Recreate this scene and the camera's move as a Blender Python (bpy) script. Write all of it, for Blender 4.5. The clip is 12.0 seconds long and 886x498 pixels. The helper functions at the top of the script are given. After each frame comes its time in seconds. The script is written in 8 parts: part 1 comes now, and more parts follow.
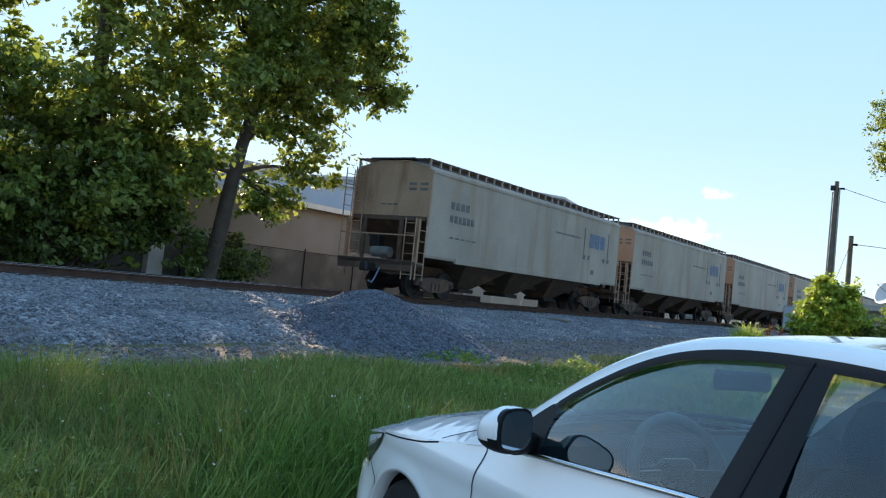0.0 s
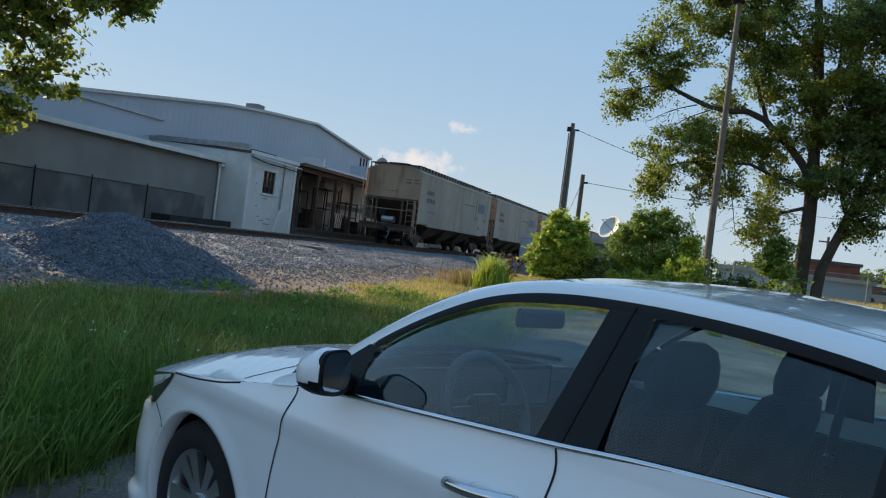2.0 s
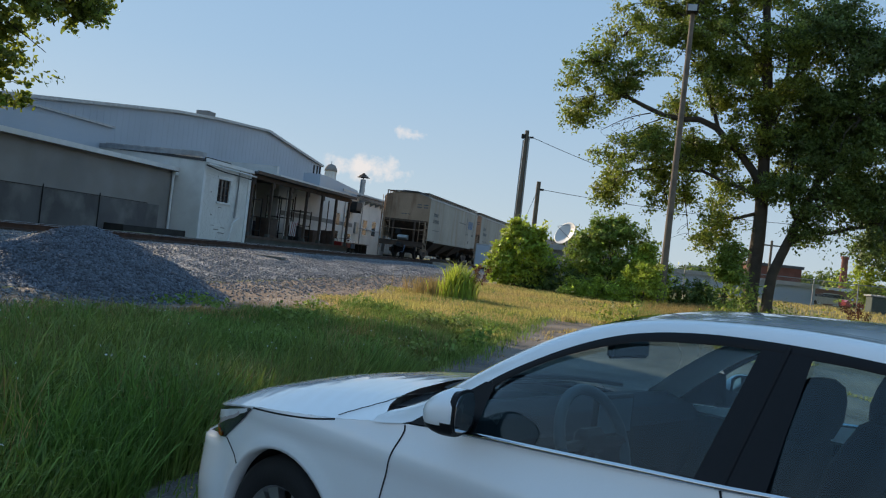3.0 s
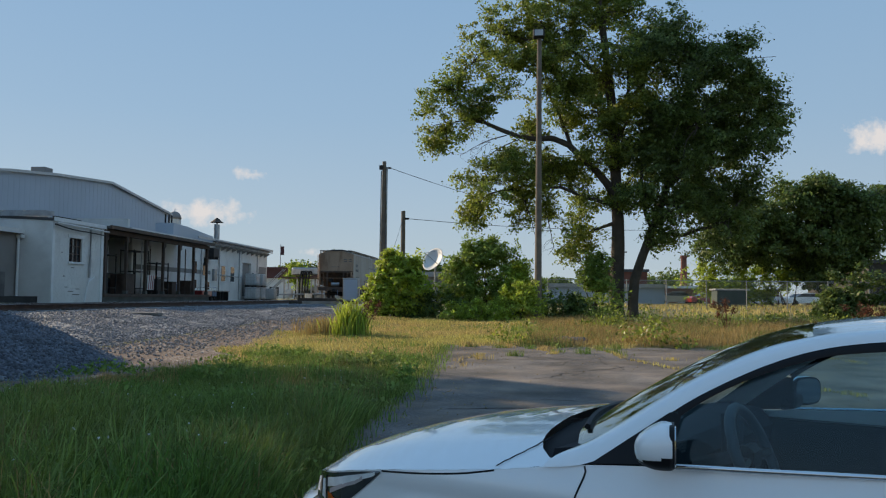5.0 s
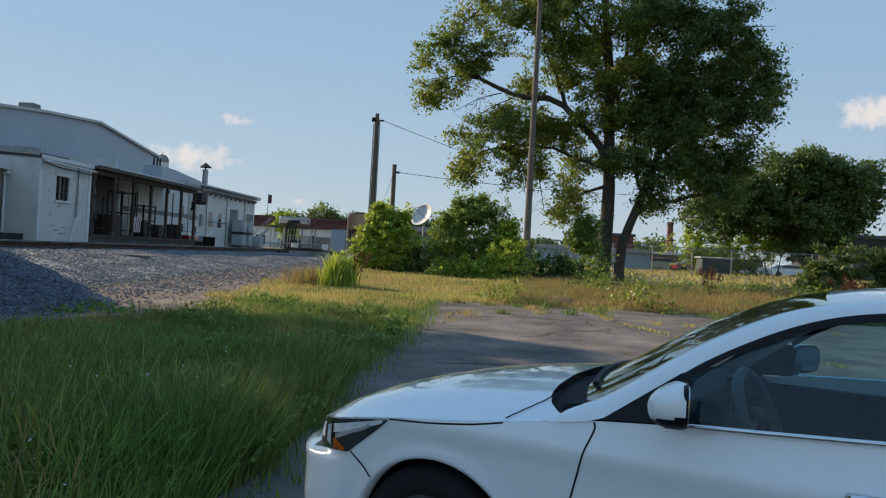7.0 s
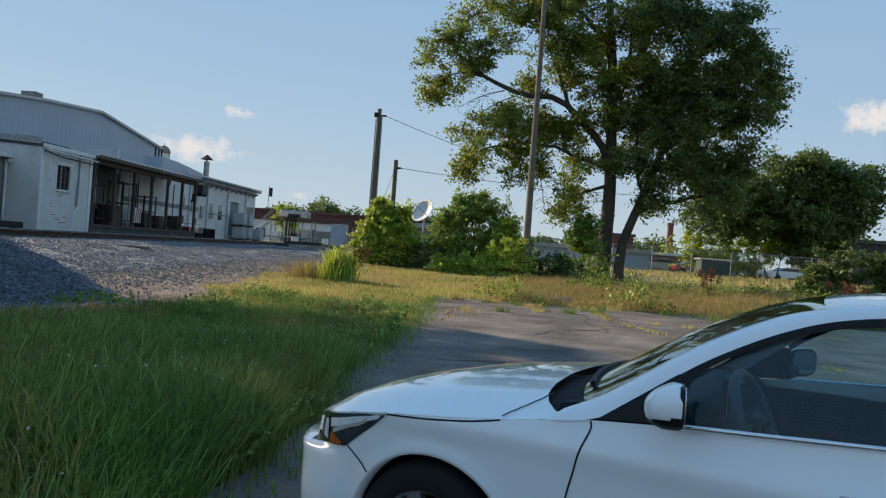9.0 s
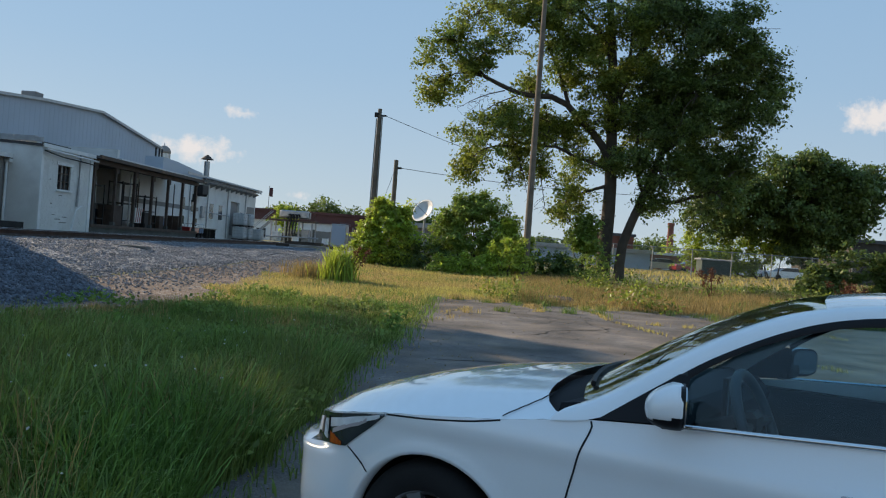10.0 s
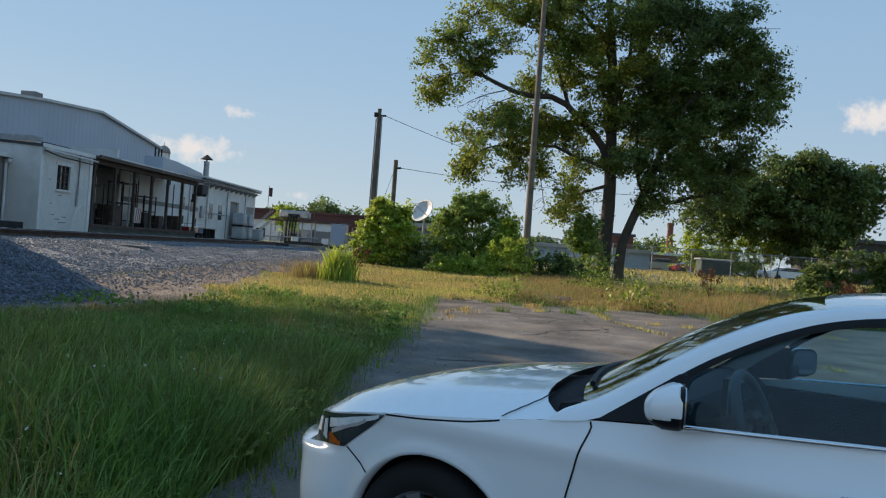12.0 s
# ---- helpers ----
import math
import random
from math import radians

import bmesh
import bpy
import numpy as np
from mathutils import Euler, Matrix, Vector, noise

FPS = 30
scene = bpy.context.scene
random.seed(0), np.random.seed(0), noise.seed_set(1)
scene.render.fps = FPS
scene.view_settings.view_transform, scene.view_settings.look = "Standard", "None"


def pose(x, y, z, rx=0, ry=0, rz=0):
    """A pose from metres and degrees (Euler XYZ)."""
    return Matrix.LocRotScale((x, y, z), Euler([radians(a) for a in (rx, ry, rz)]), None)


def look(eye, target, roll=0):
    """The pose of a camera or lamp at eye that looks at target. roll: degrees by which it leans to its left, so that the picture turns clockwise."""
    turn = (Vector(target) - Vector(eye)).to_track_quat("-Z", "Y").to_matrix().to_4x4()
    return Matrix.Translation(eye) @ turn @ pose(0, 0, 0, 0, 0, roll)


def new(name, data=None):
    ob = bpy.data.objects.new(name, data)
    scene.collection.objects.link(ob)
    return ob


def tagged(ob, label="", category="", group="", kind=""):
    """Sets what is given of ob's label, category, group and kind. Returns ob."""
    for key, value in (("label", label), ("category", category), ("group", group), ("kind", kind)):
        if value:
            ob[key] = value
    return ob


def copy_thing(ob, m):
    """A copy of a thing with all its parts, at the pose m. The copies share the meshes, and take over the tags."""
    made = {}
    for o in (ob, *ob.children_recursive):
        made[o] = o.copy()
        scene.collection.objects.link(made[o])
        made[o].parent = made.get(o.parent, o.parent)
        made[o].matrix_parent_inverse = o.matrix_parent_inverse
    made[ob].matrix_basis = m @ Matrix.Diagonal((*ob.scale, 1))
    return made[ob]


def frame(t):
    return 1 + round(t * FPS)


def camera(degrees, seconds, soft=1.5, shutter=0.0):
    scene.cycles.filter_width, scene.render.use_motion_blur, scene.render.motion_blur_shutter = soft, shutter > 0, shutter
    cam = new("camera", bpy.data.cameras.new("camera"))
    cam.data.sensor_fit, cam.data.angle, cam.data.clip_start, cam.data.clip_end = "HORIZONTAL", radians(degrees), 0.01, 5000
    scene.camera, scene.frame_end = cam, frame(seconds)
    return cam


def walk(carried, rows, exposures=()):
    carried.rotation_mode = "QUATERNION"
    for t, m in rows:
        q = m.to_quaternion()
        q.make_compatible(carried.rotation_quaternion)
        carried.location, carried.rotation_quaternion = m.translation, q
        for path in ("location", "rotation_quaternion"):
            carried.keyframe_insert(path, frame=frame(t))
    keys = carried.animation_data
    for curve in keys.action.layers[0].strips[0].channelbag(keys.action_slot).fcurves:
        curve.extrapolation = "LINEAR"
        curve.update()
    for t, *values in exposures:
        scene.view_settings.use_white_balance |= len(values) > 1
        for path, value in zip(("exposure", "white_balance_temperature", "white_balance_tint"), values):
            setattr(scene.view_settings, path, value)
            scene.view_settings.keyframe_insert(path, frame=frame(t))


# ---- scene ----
cam = camera(54.0, 12.0, soft=1.15)
PATH = [
    (0, (2.228, 1.647, 1.438), (1.1, 3.295, 1.531), 5.8),
    (0.5, (2.178, 1.675, 1.412), (1.433, 3.529, 1.511), 5.7),
    (1, (2.178, 1.661, 1.415), (1.564, 3.562, 1.509), 5.7),
    (1.5, (2.169, 1.672, 1.416), (1.575, 3.58, 1.489), 6.0),
    (2, (1.996, 1.606, 1.453), (1.394, 3.513, 1.443), 7.1),
    (2.5, (1.778, 1.486, 1.478), (1.229, 3.409, 1.43), 8.1),
    (3, (1.482, 1.462, 1.489), (0.994, 3.401, 1.506), 6.6),
    (3.5, (1.148, 1.439, 1.493), (0.759, 3.399, 1.586), 4.3),
    (5.5, (0.394, 1.281, 1.465), (0.271, 3.275, 1.567), 0.8),
    (6, (0.372, 1.325, 1.454), (0.249, 3.32, 1.51), 1.7),
    (6.5, (0.371, 1.325, 1.453), (0.249, 3.321, 1.477), 2.5),
    (7, (0.368, 1.295, 1.46), (0.247, 3.291, 1.469), 3.2),
    (9, (0.366, 1.283, 1.462), (0.246, 3.279, 1.463), 4.3),
    (10.5, (0.367, 1.293, 1.46), (0.246, 3.29, 1.461), 4.3),
    (12, (0.368, 1.294, 1.461), (0.248, 3.29, 1.462), 4.3),
]
walk(cam, [(t, look(eye, target, roll)) for t, eye, target, roll in PATH], exposures=[(0.0, 1.25), (0.5, 0.96), (1.0, 0.68), (1.5, 0.52), (2.5, 0.5), (3.5, 0.44), (5.5, 0.28), (6.0, 0.32), (7.0, 0.4), (9.0, 0.44), (12.0, 0.44)])

# ---- world and sun ----
SUN_EL, SUN_AZ = radians(20.0), radians(-55.5)   # azimuth from +y, negative to the left
world = bpy.data.worlds.new("sky_world")
scene.world = world
world.use_nodes = True
wn, wl = world.node_tree.nodes, world.node_tree.links
wn.clear()


def wnode(kind, **values):
    n = wn.new(kind)
    for k, v in values.items():
        n.inputs[k].default_value = v
    return n


sky = wn.new("ShaderNodeTexSky")
sky.sky_type, sky.sun_disc = "NISHITA", False
sky.sun_elevation, sky.sun_rotation = SUN_EL, SUN_AZ
sky.air_density, sky.dust_density, sky.ozone_density = 1.0, 0.25, 3.0
coord = wn.new("ShaderNodeTexCoord")
# a few small cumulus clouds low over the horizon: bearing, elevation, half width and half height in degrees, density
puffs = wnode("ShaderNodeTexNoise", Scale=30.0, Detail=9.0, Roughness=0.62)
wl.new(coord.outputs["Generated"], puffs.inputs["Vector"])
CLOUDS = ((20.0, 5.2, 3.2, 1.35, 1.05), (16.8, 7.7, 2.6, 0.65, 0.65), (5.0, 7.1, 2.2, 0.9, 0.35), (13.0, 2.8, 1.6, 0.8, 0.6), (-22.6, 9.6, 2.8, 1.6, 0.95), (-24.5, 7.6, 1.6, 0.9, 0.8), (-27.5, 8.0, 2.4, 1.3, 0.8),
          (-70.0, 14.0, 9.0, 4.0, 0.9), (-110.0, 11.0, 12.0, 4.0, 0.9), (165.0, 16.0, 12.0, 5.0, 0.9), (130.0, 12.0, 10.0, 4.0, 0.9), (-150.0, 20.0, 10.0, 5.0, 0.9), (28.5, 6.0, 1.6, 0.7, 0.3), (101.0, 10.0, 14.0, 3.5, 0.8), (96.0, 17.0, 7.0, 2.2, 0.5))
cover = None
for az, el, hw, hh, dens in CLOUDS:
    a, b = radians(az), radians(el)
    sub_ = wn.new("ShaderNodeVectorMath")
    sub_.operation = "SUBTRACT"
    sub_.inputs[1].default_value = (-math.sin(a) * math.cos(b), math.cos(a) * math.cos(b), math.sin(b))
    wl.new(coord.outputs["Generated"], sub_.inputs[0])
    scl = wn.new("ShaderNodeVectorMath")
    scl.operation = "MULTIPLY"
    scl.inputs[1].default_value = (1 / radians(hw), 1 / radians(hw), 1 / radians(hh))
    wl.new(sub_.outputs[0], scl.inputs[0])
    ln = wn.new("ShaderNodeVectorMath")
    ln.operation = "LENGTH"
    wl.new(scl.outputs[0], ln.inputs[0])
    mr = wn.new("ShaderNodeMapRange")
    mr.inputs["From Min"].default_value, mr.inputs["From Max"].default_value = 0.0, 1.3
    mr.inputs["To Min"].default_value, mr.inputs["To Max"].default_value = dens, 0.0
    wl.new(ln.outputs["Value"], mr.inputs["Value"])
    if cover is None:
        cover = mr.outputs[0]
    else:
        mx = wn.new("ShaderNodeMath")
        mx.operation = "MAXIMUM"
        wl.new(cover, mx.inputs[0])
        wl.new(mr.outputs[0], mx.inputs[1])
        cover = mx.outputs[0]
thresh = wn.new("ShaderNodeMath")
thresh.operation = "MULTIPLY_ADD"          # noise * 1.7 + cover
thresh.inputs[1].default_value = 1.7
wl.new(puffs.outputs["Fac"], thresh.inputs[0])
wl.new(cover, thresh.inputs[2])
times = wn.new("ShaderNodeMapRange")
times.inputs["From Min"].default_value, times.inputs["From Max"].default_value = 1.30, 1.62
wl.new(thresh.outputs[0], times.inputs["Value"])
some = wn.new("ShaderNodeMath")
some.operation = "MULTIPLY"
gate = wn.new("ShaderNodeMapRange")
gate.inputs["From Min"].default_value, gate.inputs["From Max"].default_value = 0.02, 0.3
wl.new(cover, gate.inputs["Value"])
wl.new(times.outputs[0], some.inputs[0])
wl.new(gate.outputs[0], some.inputs[1])
mixc = wn.new("ShaderNodeMix")
mixc.data_type = "RGBA"
mixc.inputs[7].default_value = (6.9, 6.6, 6.5, 1)
haze = wn.new("ShaderNodeMix")
haze.data_type = "RGBA"
haze.inputs[0].default_value = 0.90
sepz = wn.new("ShaderNodeSeparateXYZ")
wl.new(coord.outputs["Generated"], sepz.inputs[0])
pale = wn.new("ShaderNodeValToRGB")
pale.color_ramp.elements[0].position, pale.color_ramp.elements[0].color = 0.0, (4.35, 5.15, 5.8, 1)
pale.color_ramp.elements[1].position, pale.color_ramp.elements[1].color = 0.5, (1.9, 3.6, 5.9, 1)
mid_ = pale.color_ramp.elements.new(0.2)
mid_.color = (3.0, 4.4, 5.95, 1)
wl.new(sepz.outputs["Z"], pale.inputs[0])
wl.new(pale.outputs[0], haze.inputs[7])
wl.new(some.outputs[0], mixc.inputs[0])
wl.new(sky.outputs[0], haze.inputs[6])
wl.new(haze.outputs[2], mixc.inputs[6])
bg = wnode("ShaderNodeBackground", Strength=0.087)
out = wn.new("ShaderNodeOutputWorld")
wl.new(mixc.outputs[2], bg.inputs[0])
wl.new(bg.outputs[0], out.inputs[0])

sun = new("sun", bpy.data.lights.new("sun", "SUN"))
sun.data.energy, sun.data.angle, sun.data.color = 5.0, radians(0.6), (1.0, 0.80, 0.56)
sun.matrix_world = look((0, 0, 0), (math.sin(-SUN_AZ) * math.cos(SUN_EL), -math.cos(SUN_AZ) * math.cos(SUN_EL), -math.sin(SUN_EL)))
scene.view_settings.exposure = 0.0

# ---- materials ----


def material(name, color, rough=0.8, metal=0.0, scale=8.0, vary=0.25, fine=60.0, bump=0.15, color2=None, stain=None, stain_scale=1.2, per_object=0.0, per_island=0.0, spec=0.5, coat=0.0, bump_dist=0.01, translucent=0.0, streak=None):
    """Two scales of variation, optional stains, fine relief; per_object and per_island shift brightness."""
    m = bpy.data.materials.new(name)
    m.use_nodes = True
    n, l = m.node_tree.nodes, m.node_tree.links
    b = n["Principled BSDF"]
    b.inputs["Roughness"].default_value = rough
    b.inputs["Metallic"].default_value = metal
    b.inputs["Specular IOR Level"].default_value = spec
    b.inputs["Coat Weight"].default_value = coat
    b.inputs["Coat Roughness"].default_value = 0.04
    tc = n.new("ShaderNodeTexCoord")
    vec = tc.outputs["Object"]
    big = n.new("ShaderNodeTexNoise")
    big.inputs["Scale"].default_value, big.inputs["Detail"].default_value = scale, 5.0
    l.new(vec, big.inputs["Vector"])
    mix = n.new("ShaderNodeMix")
    mix.data_type = "RGBA"
    c2 = color2 or tuple(c * (1 - vary) for c in color)
    mix.inputs[6].default_value, mix.inputs[7].default_value = (*color, 1), (*c2, 1)
    ramp = n.new("ShaderNodeMapRange")
    ramp.inputs["From Min"].default_value, ramp.inputs["From Max"].default_value = 0.35, 0.65
    l.new(big.outputs["Fac"], ramp.inputs["Value"])
    l.new(ramp.outputs[0], mix.inputs[0])
    col = mix.outputs[2]
    small = n.new("ShaderNodeTexNoise")
    small.inputs["Scale"].default_value, small.inputs["Detail"].default_value = fine, 4.0
    l.new(vec, small.inputs["Vector"])
    if stain:
        sn = n.new("ShaderNodeTexNoise")
        sn.inputs["Scale"].default_value, sn.inputs["Detail"].default_value = stain_scale, 6.0
        if streak:
            mp = n.new("ShaderNodeMapping")
            mp.inputs["Scale"].default_value = streak
            l.new(vec, mp.inputs["Vector"])
            l.new(mp.outputs[0], sn.inputs["Vector"])
        else:
            l.new(vec, sn.inputs["Vector"])
        sr = n.new("ShaderNodeMapRange")
        sr.inputs["From Min"].default_value, sr.inputs["From Max"].default_value = 0.5, 0.7
        l.new(sn.outputs["Fac"], sr.inputs["Value"])
        sm = n.new("ShaderNodeMix")
        sm.data_type = "RGBA"
        sm.inputs[7].default_value = (*stain, 1)
        l.new(sr.outputs[0], sm.inputs[0])
        l.new(col, sm.inputs[6])
        col = sm.outputs[2]
    hsv = n.new("ShaderNodeHueSaturation")
    l.new(col, hsv.inputs["Color"])
    val = n.new("ShaderNodeMapRange")
    val.inputs["To Min"].default_value, val.inputs["To Max"].default_value = 1 - vary * 0.6, 1 + vary * 0.6
    l.new(small.outputs["Fac"], val.inputs["Value"])
    vout = val.outputs[0]
    for amount, kind, sock in ((per_object, "ShaderNodeObjectInfo", "Random"), (per_island, "ShaderNodeNewGeometry", "Random Per Island")):
        if amount:
            r = n.new(kind)
            mr = n.new("ShaderNodeMapRange")
            mr.inputs["To Min"].default_value, mr.inputs["To Max"].default_value = 1 - amount, 1 + amount
            l.new(r.outputs[sock], mr.inputs["Value"])
            mu = n.new("ShaderNodeMath")
            mu.operation = "MULTIPLY"
            l.new(vout, mu.inputs[0])
            l.new(mr.outputs[0], mu.inputs[1])
            vout = mu.outputs[0]
    l.new(vout, hsv.inputs["Value"])
    l.new(hsv.outputs[0], b.inputs["Base Color"])
    if bump:
        bp = n.new("ShaderNodeBump")
        bp.inputs["Strength"].default_value, bp.inputs["Distance"].default_value = bump, bump_dist
        l.new(small.outputs["Fac"], bp.inputs["Height"])
        l.new(bp.outputs[0], b.inputs["Normal"])
    if translucent:
        tr = n.new("ShaderNodeBsdfTranslucent")
        l.new(hsv.outputs[0], tr.inputs["Color"])
        ms = n.new("ShaderNodeMixShader")
        ms.inputs[0].default_value = translucent
        l.new(b.outputs[0], ms.inputs[1])
        l.new(tr.outputs[0], ms.inputs[2])
        l.new(ms.outputs[0], n["Material Output"].inputs["Surface"])
    return m


def glass_material(name, tint, rough=0.0, ior=1.5, rise=4.0):
    m = bpy.data.materials.new(name)
    m.use_nodes = True
    n, l = m.node_tree.nodes, m.node_tree.links
    n.remove(n["Principled BSDF"])
    tr, gl, lw, mx = n.new("ShaderNodeBsdfTransparent"), n.new("ShaderNodeBsdfGlossy"), n.new("ShaderNodeLayerWeight"), n.new("ShaderNodeMixShader")
    lw.inputs["Blend"].default_value = 0.5
    p5, fr = n.new("ShaderNodeMath"), n.new("ShaderNodeMath")
    p5.operation, fr.operation = "POWER", "MULTIPLY_ADD"
    p5.inputs[1].default_value = rise
    base = 2 * ((ior - 1) / (ior + 1)) ** 2
    fr.inputs[1].default_value, fr.inputs[2].default_value = 1 - base, base
    l.new(lw.outputs["Facing"], p5.inputs[0])
    l.new(p5.outputs[0], fr.inputs[0])
    tr.inputs[0].default_value = (*tint, 1)
    gl.inputs["Roughness"].default_value = rough
    gl.inputs["Color"].default_value = (0.93, 1.0, 1.0, 1)
    l.new(fr.outputs[0], mx.inputs[0])
    l.new(tr.outputs[0], mx.inputs[1])
    l.new(gl.outputs[0], mx.inputs[2])
    l.new(mx.outputs[0], n["Material Output"].inputs["Surface"])
    return m


def cell_material(name, tones, cell, rough=0.9, bump=1.0, dist=0.03, patch=None, patch_scale=0.5, patch_at=(0.5, 0.66), grain=0.25):
    """Packed stones: each cell has a tone of its own and rises from a dark joint; patches of fines lie over them."""
    m = bpy.data.materials.new(name)
    m.use_nodes = True
    n, l = m.node_tree.nodes, m.node_tree.links
    b = n["Principled BSDF"]
    b.inputs["Roughness"].default_value = rough
    b.inputs["Specular IOR Level"].default_value = 0.3
    tc = n.new("ShaderNodeTexCoord")
    wob = n.new("ShaderNodeTexNoise")
    wob.inputs["Scale"].default_value, wob.inputs["Detail"].default_value = cell * 0.6, 2.0
    l.new(tc.outputs["Object"], wob.inputs["Vector"])
    add = n.new("ShaderNodeVectorMath")
    add.operation = "MULTIPLY_ADD"
    add.inputs[1].default_value = (0.6 / cell,) * 3
    l.new(wob.outputs["Color"], add.inputs[0])
    l.new(tc.outputs["Object"], add.inputs[2])
    vo = n.new("ShaderNodeTexVoronoi")
    vo.inputs["Scale"].default_value, vo.inputs["Randomness"].default_value = cell, 1.0
    l.new(add.outputs[0], vo.inputs["Vector"])
    sep = n.new("ShaderNodeSeparateColor")
    l.new(vo.outputs["Color"], sep.inputs[0])
    ramp = n.new("ShaderNodeValToRGB")
    ramp.color_ramp.elements[0].position, ramp.color_ramp.elements[0].color = 0.0, (*tones[0], 1)
    ramp.color_ramp.elements[1].position, ramp.color_ramp.elements[1].color = 1.0, (*tones[-1], 1)
    for k, c in enumerate(tones[1:-1]):
        ramp.color_ramp.elements.new((k + 1) / (len(tones) - 1)).color = (*c, 1)
    l.new(sep.outputs[0], ramp.inputs[0])
    col = ramp.outputs[0]
    big = n.new("ShaderNodeTexNoise")
    big.inputs["Scale"].default_value, big.inputs["Detail"].default_value = 0.9, 6.0
    l.new(tc.outputs["Object"], big.inputs["Vector"])
    if patch:
        pn = n.new("ShaderNodeTexNoise")
        pn.inputs["Scale"].default_value, pn.inputs["Detail"].default_value, pn.inputs["Roughness"].default_value = patch_scale, 9.0, 0.65
        l.new(tc.outputs["Object"], pn.inputs["Vector"])
        mr = n.new("ShaderNodeMapRange")
        mr.inputs["From Min"].default_value, mr.inputs["From Max"].default_value = patch_at
        mr.inputs["To Max"].default_value = 0.85
        l.new(pn.outputs["Fac"], mr.inputs["Value"])
        mx = n.new("ShaderNodeMix")
        mx.data_type = "RGBA"
        mx.inputs[7].default_value = (*patch, 1)
        l.new(mr.outputs[0], mx.inputs[0])
        l.new(col, mx.inputs[6])
        col = mx.outputs[2]
    hsv = n.new("ShaderNodeHueSaturation")
    mv = n.new("ShaderNodeMapRange")
    mv.inputs["From Min"].default_value, mv.inputs["From Max"].default_value = 0.3, 0.7
    mv.inputs["To Min"].default_value, mv.inputs["To Max"].default_value = 1 - grain, 1 + grain
    l.new(big.outputs["Fac"], mv.inputs["Value"])
    l.new(mv.outputs[0], hsv.inputs["Value"])
    l.new(col, hsv.inputs["Color"])
    l.new(hsv.outputs[0], b.inputs["Base Color"])
    inv = n.new("ShaderNodeMath")
    inv.operation = "SUBTRACT"
    inv.inputs[0].default_value = 1.0
    l.new(vo.outputs["Distance"], inv.inputs[1])
    bp = n.new("ShaderNodeBump")
    bp.inputs["Strength"].default_value, bp.inputs["Distance"].default_value = bump, dist
    l.new(inv.outputs[0], bp.inputs["Height"])
    l.new(bp.outputs[0], b.inputs["Normal"])
    return m


M_BALLAST = cell_material("ballast_stone", [(0.09, 0.092, 0.10), (0.19, 0.195, 0.21), (0.24, 0.24, 0.25), (0.42, 0.41, 0.40)], 15.0, dist=0.05, patch=(0.20, 0.165, 0.135), patch_scale=0.5, patch_at=(0.52, 0.72))
M_STONE = material("crushed_stone", (0.205, 0.217, 0.24), 0.85, scale=4, vary=0.3, fine=40, bump=0.3, per_island=0.45)
M_PILE = cell_material("blue_grey_gravel", [(0.05, 0.057, 0.073), (0.11, 0.125, 0.15), (0.15, 0.17, 0.20), (0.26, 0.28, 0.31)], 13.0, dist=0.06, grain=0.15)
M_PILESTONE = material("blue_grey_stone", (0.118, 0.135, 0.167), 0.8, scale=4, vary=0.25, fine=40, bump=0.3, per_island=0.5)
M_GROUND = material("earth_and_thatch", (0.15, 0.15, 0.055), 0.95, scale=0.6, vary=0.4, fine=14, bump=0.6, bump_dist=0.04, stain=(0.27, 0.22, 0.10), stain_scale=0.25)
M_DIRT = cell_material("packed_dirt", [(0.10, 0.075, 0.06), (0.16, 0.11, 0.083), (0.20, 0.145, 0.11), (0.34, 0.31, 0.28)], 20.0, bump=0.9, dist=0.03, patch=(0.15, 0.092, 0.066), patch_scale=1.3)
M_ASPHALT = cell_material("worn_asphalt", [(0.085, 0.078, 0.074), (0.115, 0.105, 0.10), (0.135, 0.122, 0.113), (0.24, 0.215, 0.195)], 85.0, rough=0.88, bump=0.4, dist=0.006, patch=(0.205, 0.165, 0.13), patch_scale=1.1, patch_at=(0.44, 0.64), grain=0.5)
M_RAIL = material("rusty_rail", (0.10, 0.055, 0.038), 0.7, metal=0.5, scale=3, vary=0.4, fine=40)
M_RAILTOP = material("polished_rail_head", (0.45, 0.44, 0.43), 0.3, metal=1.0, scale=3, vary=0.15, fine=40, bump=0.05)
M_TIE = material("creosoted_tie", (0.075, 0.055, 0.042), 0.9, scale=5, vary=0.4, fine=50, bump=0.5, per_object=0.3)
M_HOPPER = material("weathered_grey_paint", (0.40, 0.35, 0.285), 0.6, scale=0.5, vary=0.22, fine=14, bump=0.08, stain=(0.30, 0.225, 0.15), stain_scale=1.6, streak=(1, 1, 0.12))
M_HOPPEREND = material("weathered_tan_paint", (0.42, 0.28, 0.18), 0.65, scale=0.5, vary=0.3, fine=14, bump=0.08, stain=(0.20, 0.11, 0.06), stain_scale=1.8, streak=(1, 1, 0.2))
M_UNDER = material("grimy_underframe", (0.10, 0.066, 0.048), 0.8, scale=1.5, vary=0.45, fine=30, bump=0.3, stain=(0.17, 0.10, 0.06), stain_scale=1.5)
M_BLACKIRON = material("sooty_black_iron", (0.03, 0.028, 0.028), 0.6, metal=0.4, scale=3, vary=0.4, fine=40)
M_ROOFGRATE = material("dark_walkway_grating", (0.10, 0.095, 0.10), 0.7, metal=0.5, scale=2, vary=0.4, fine=40)
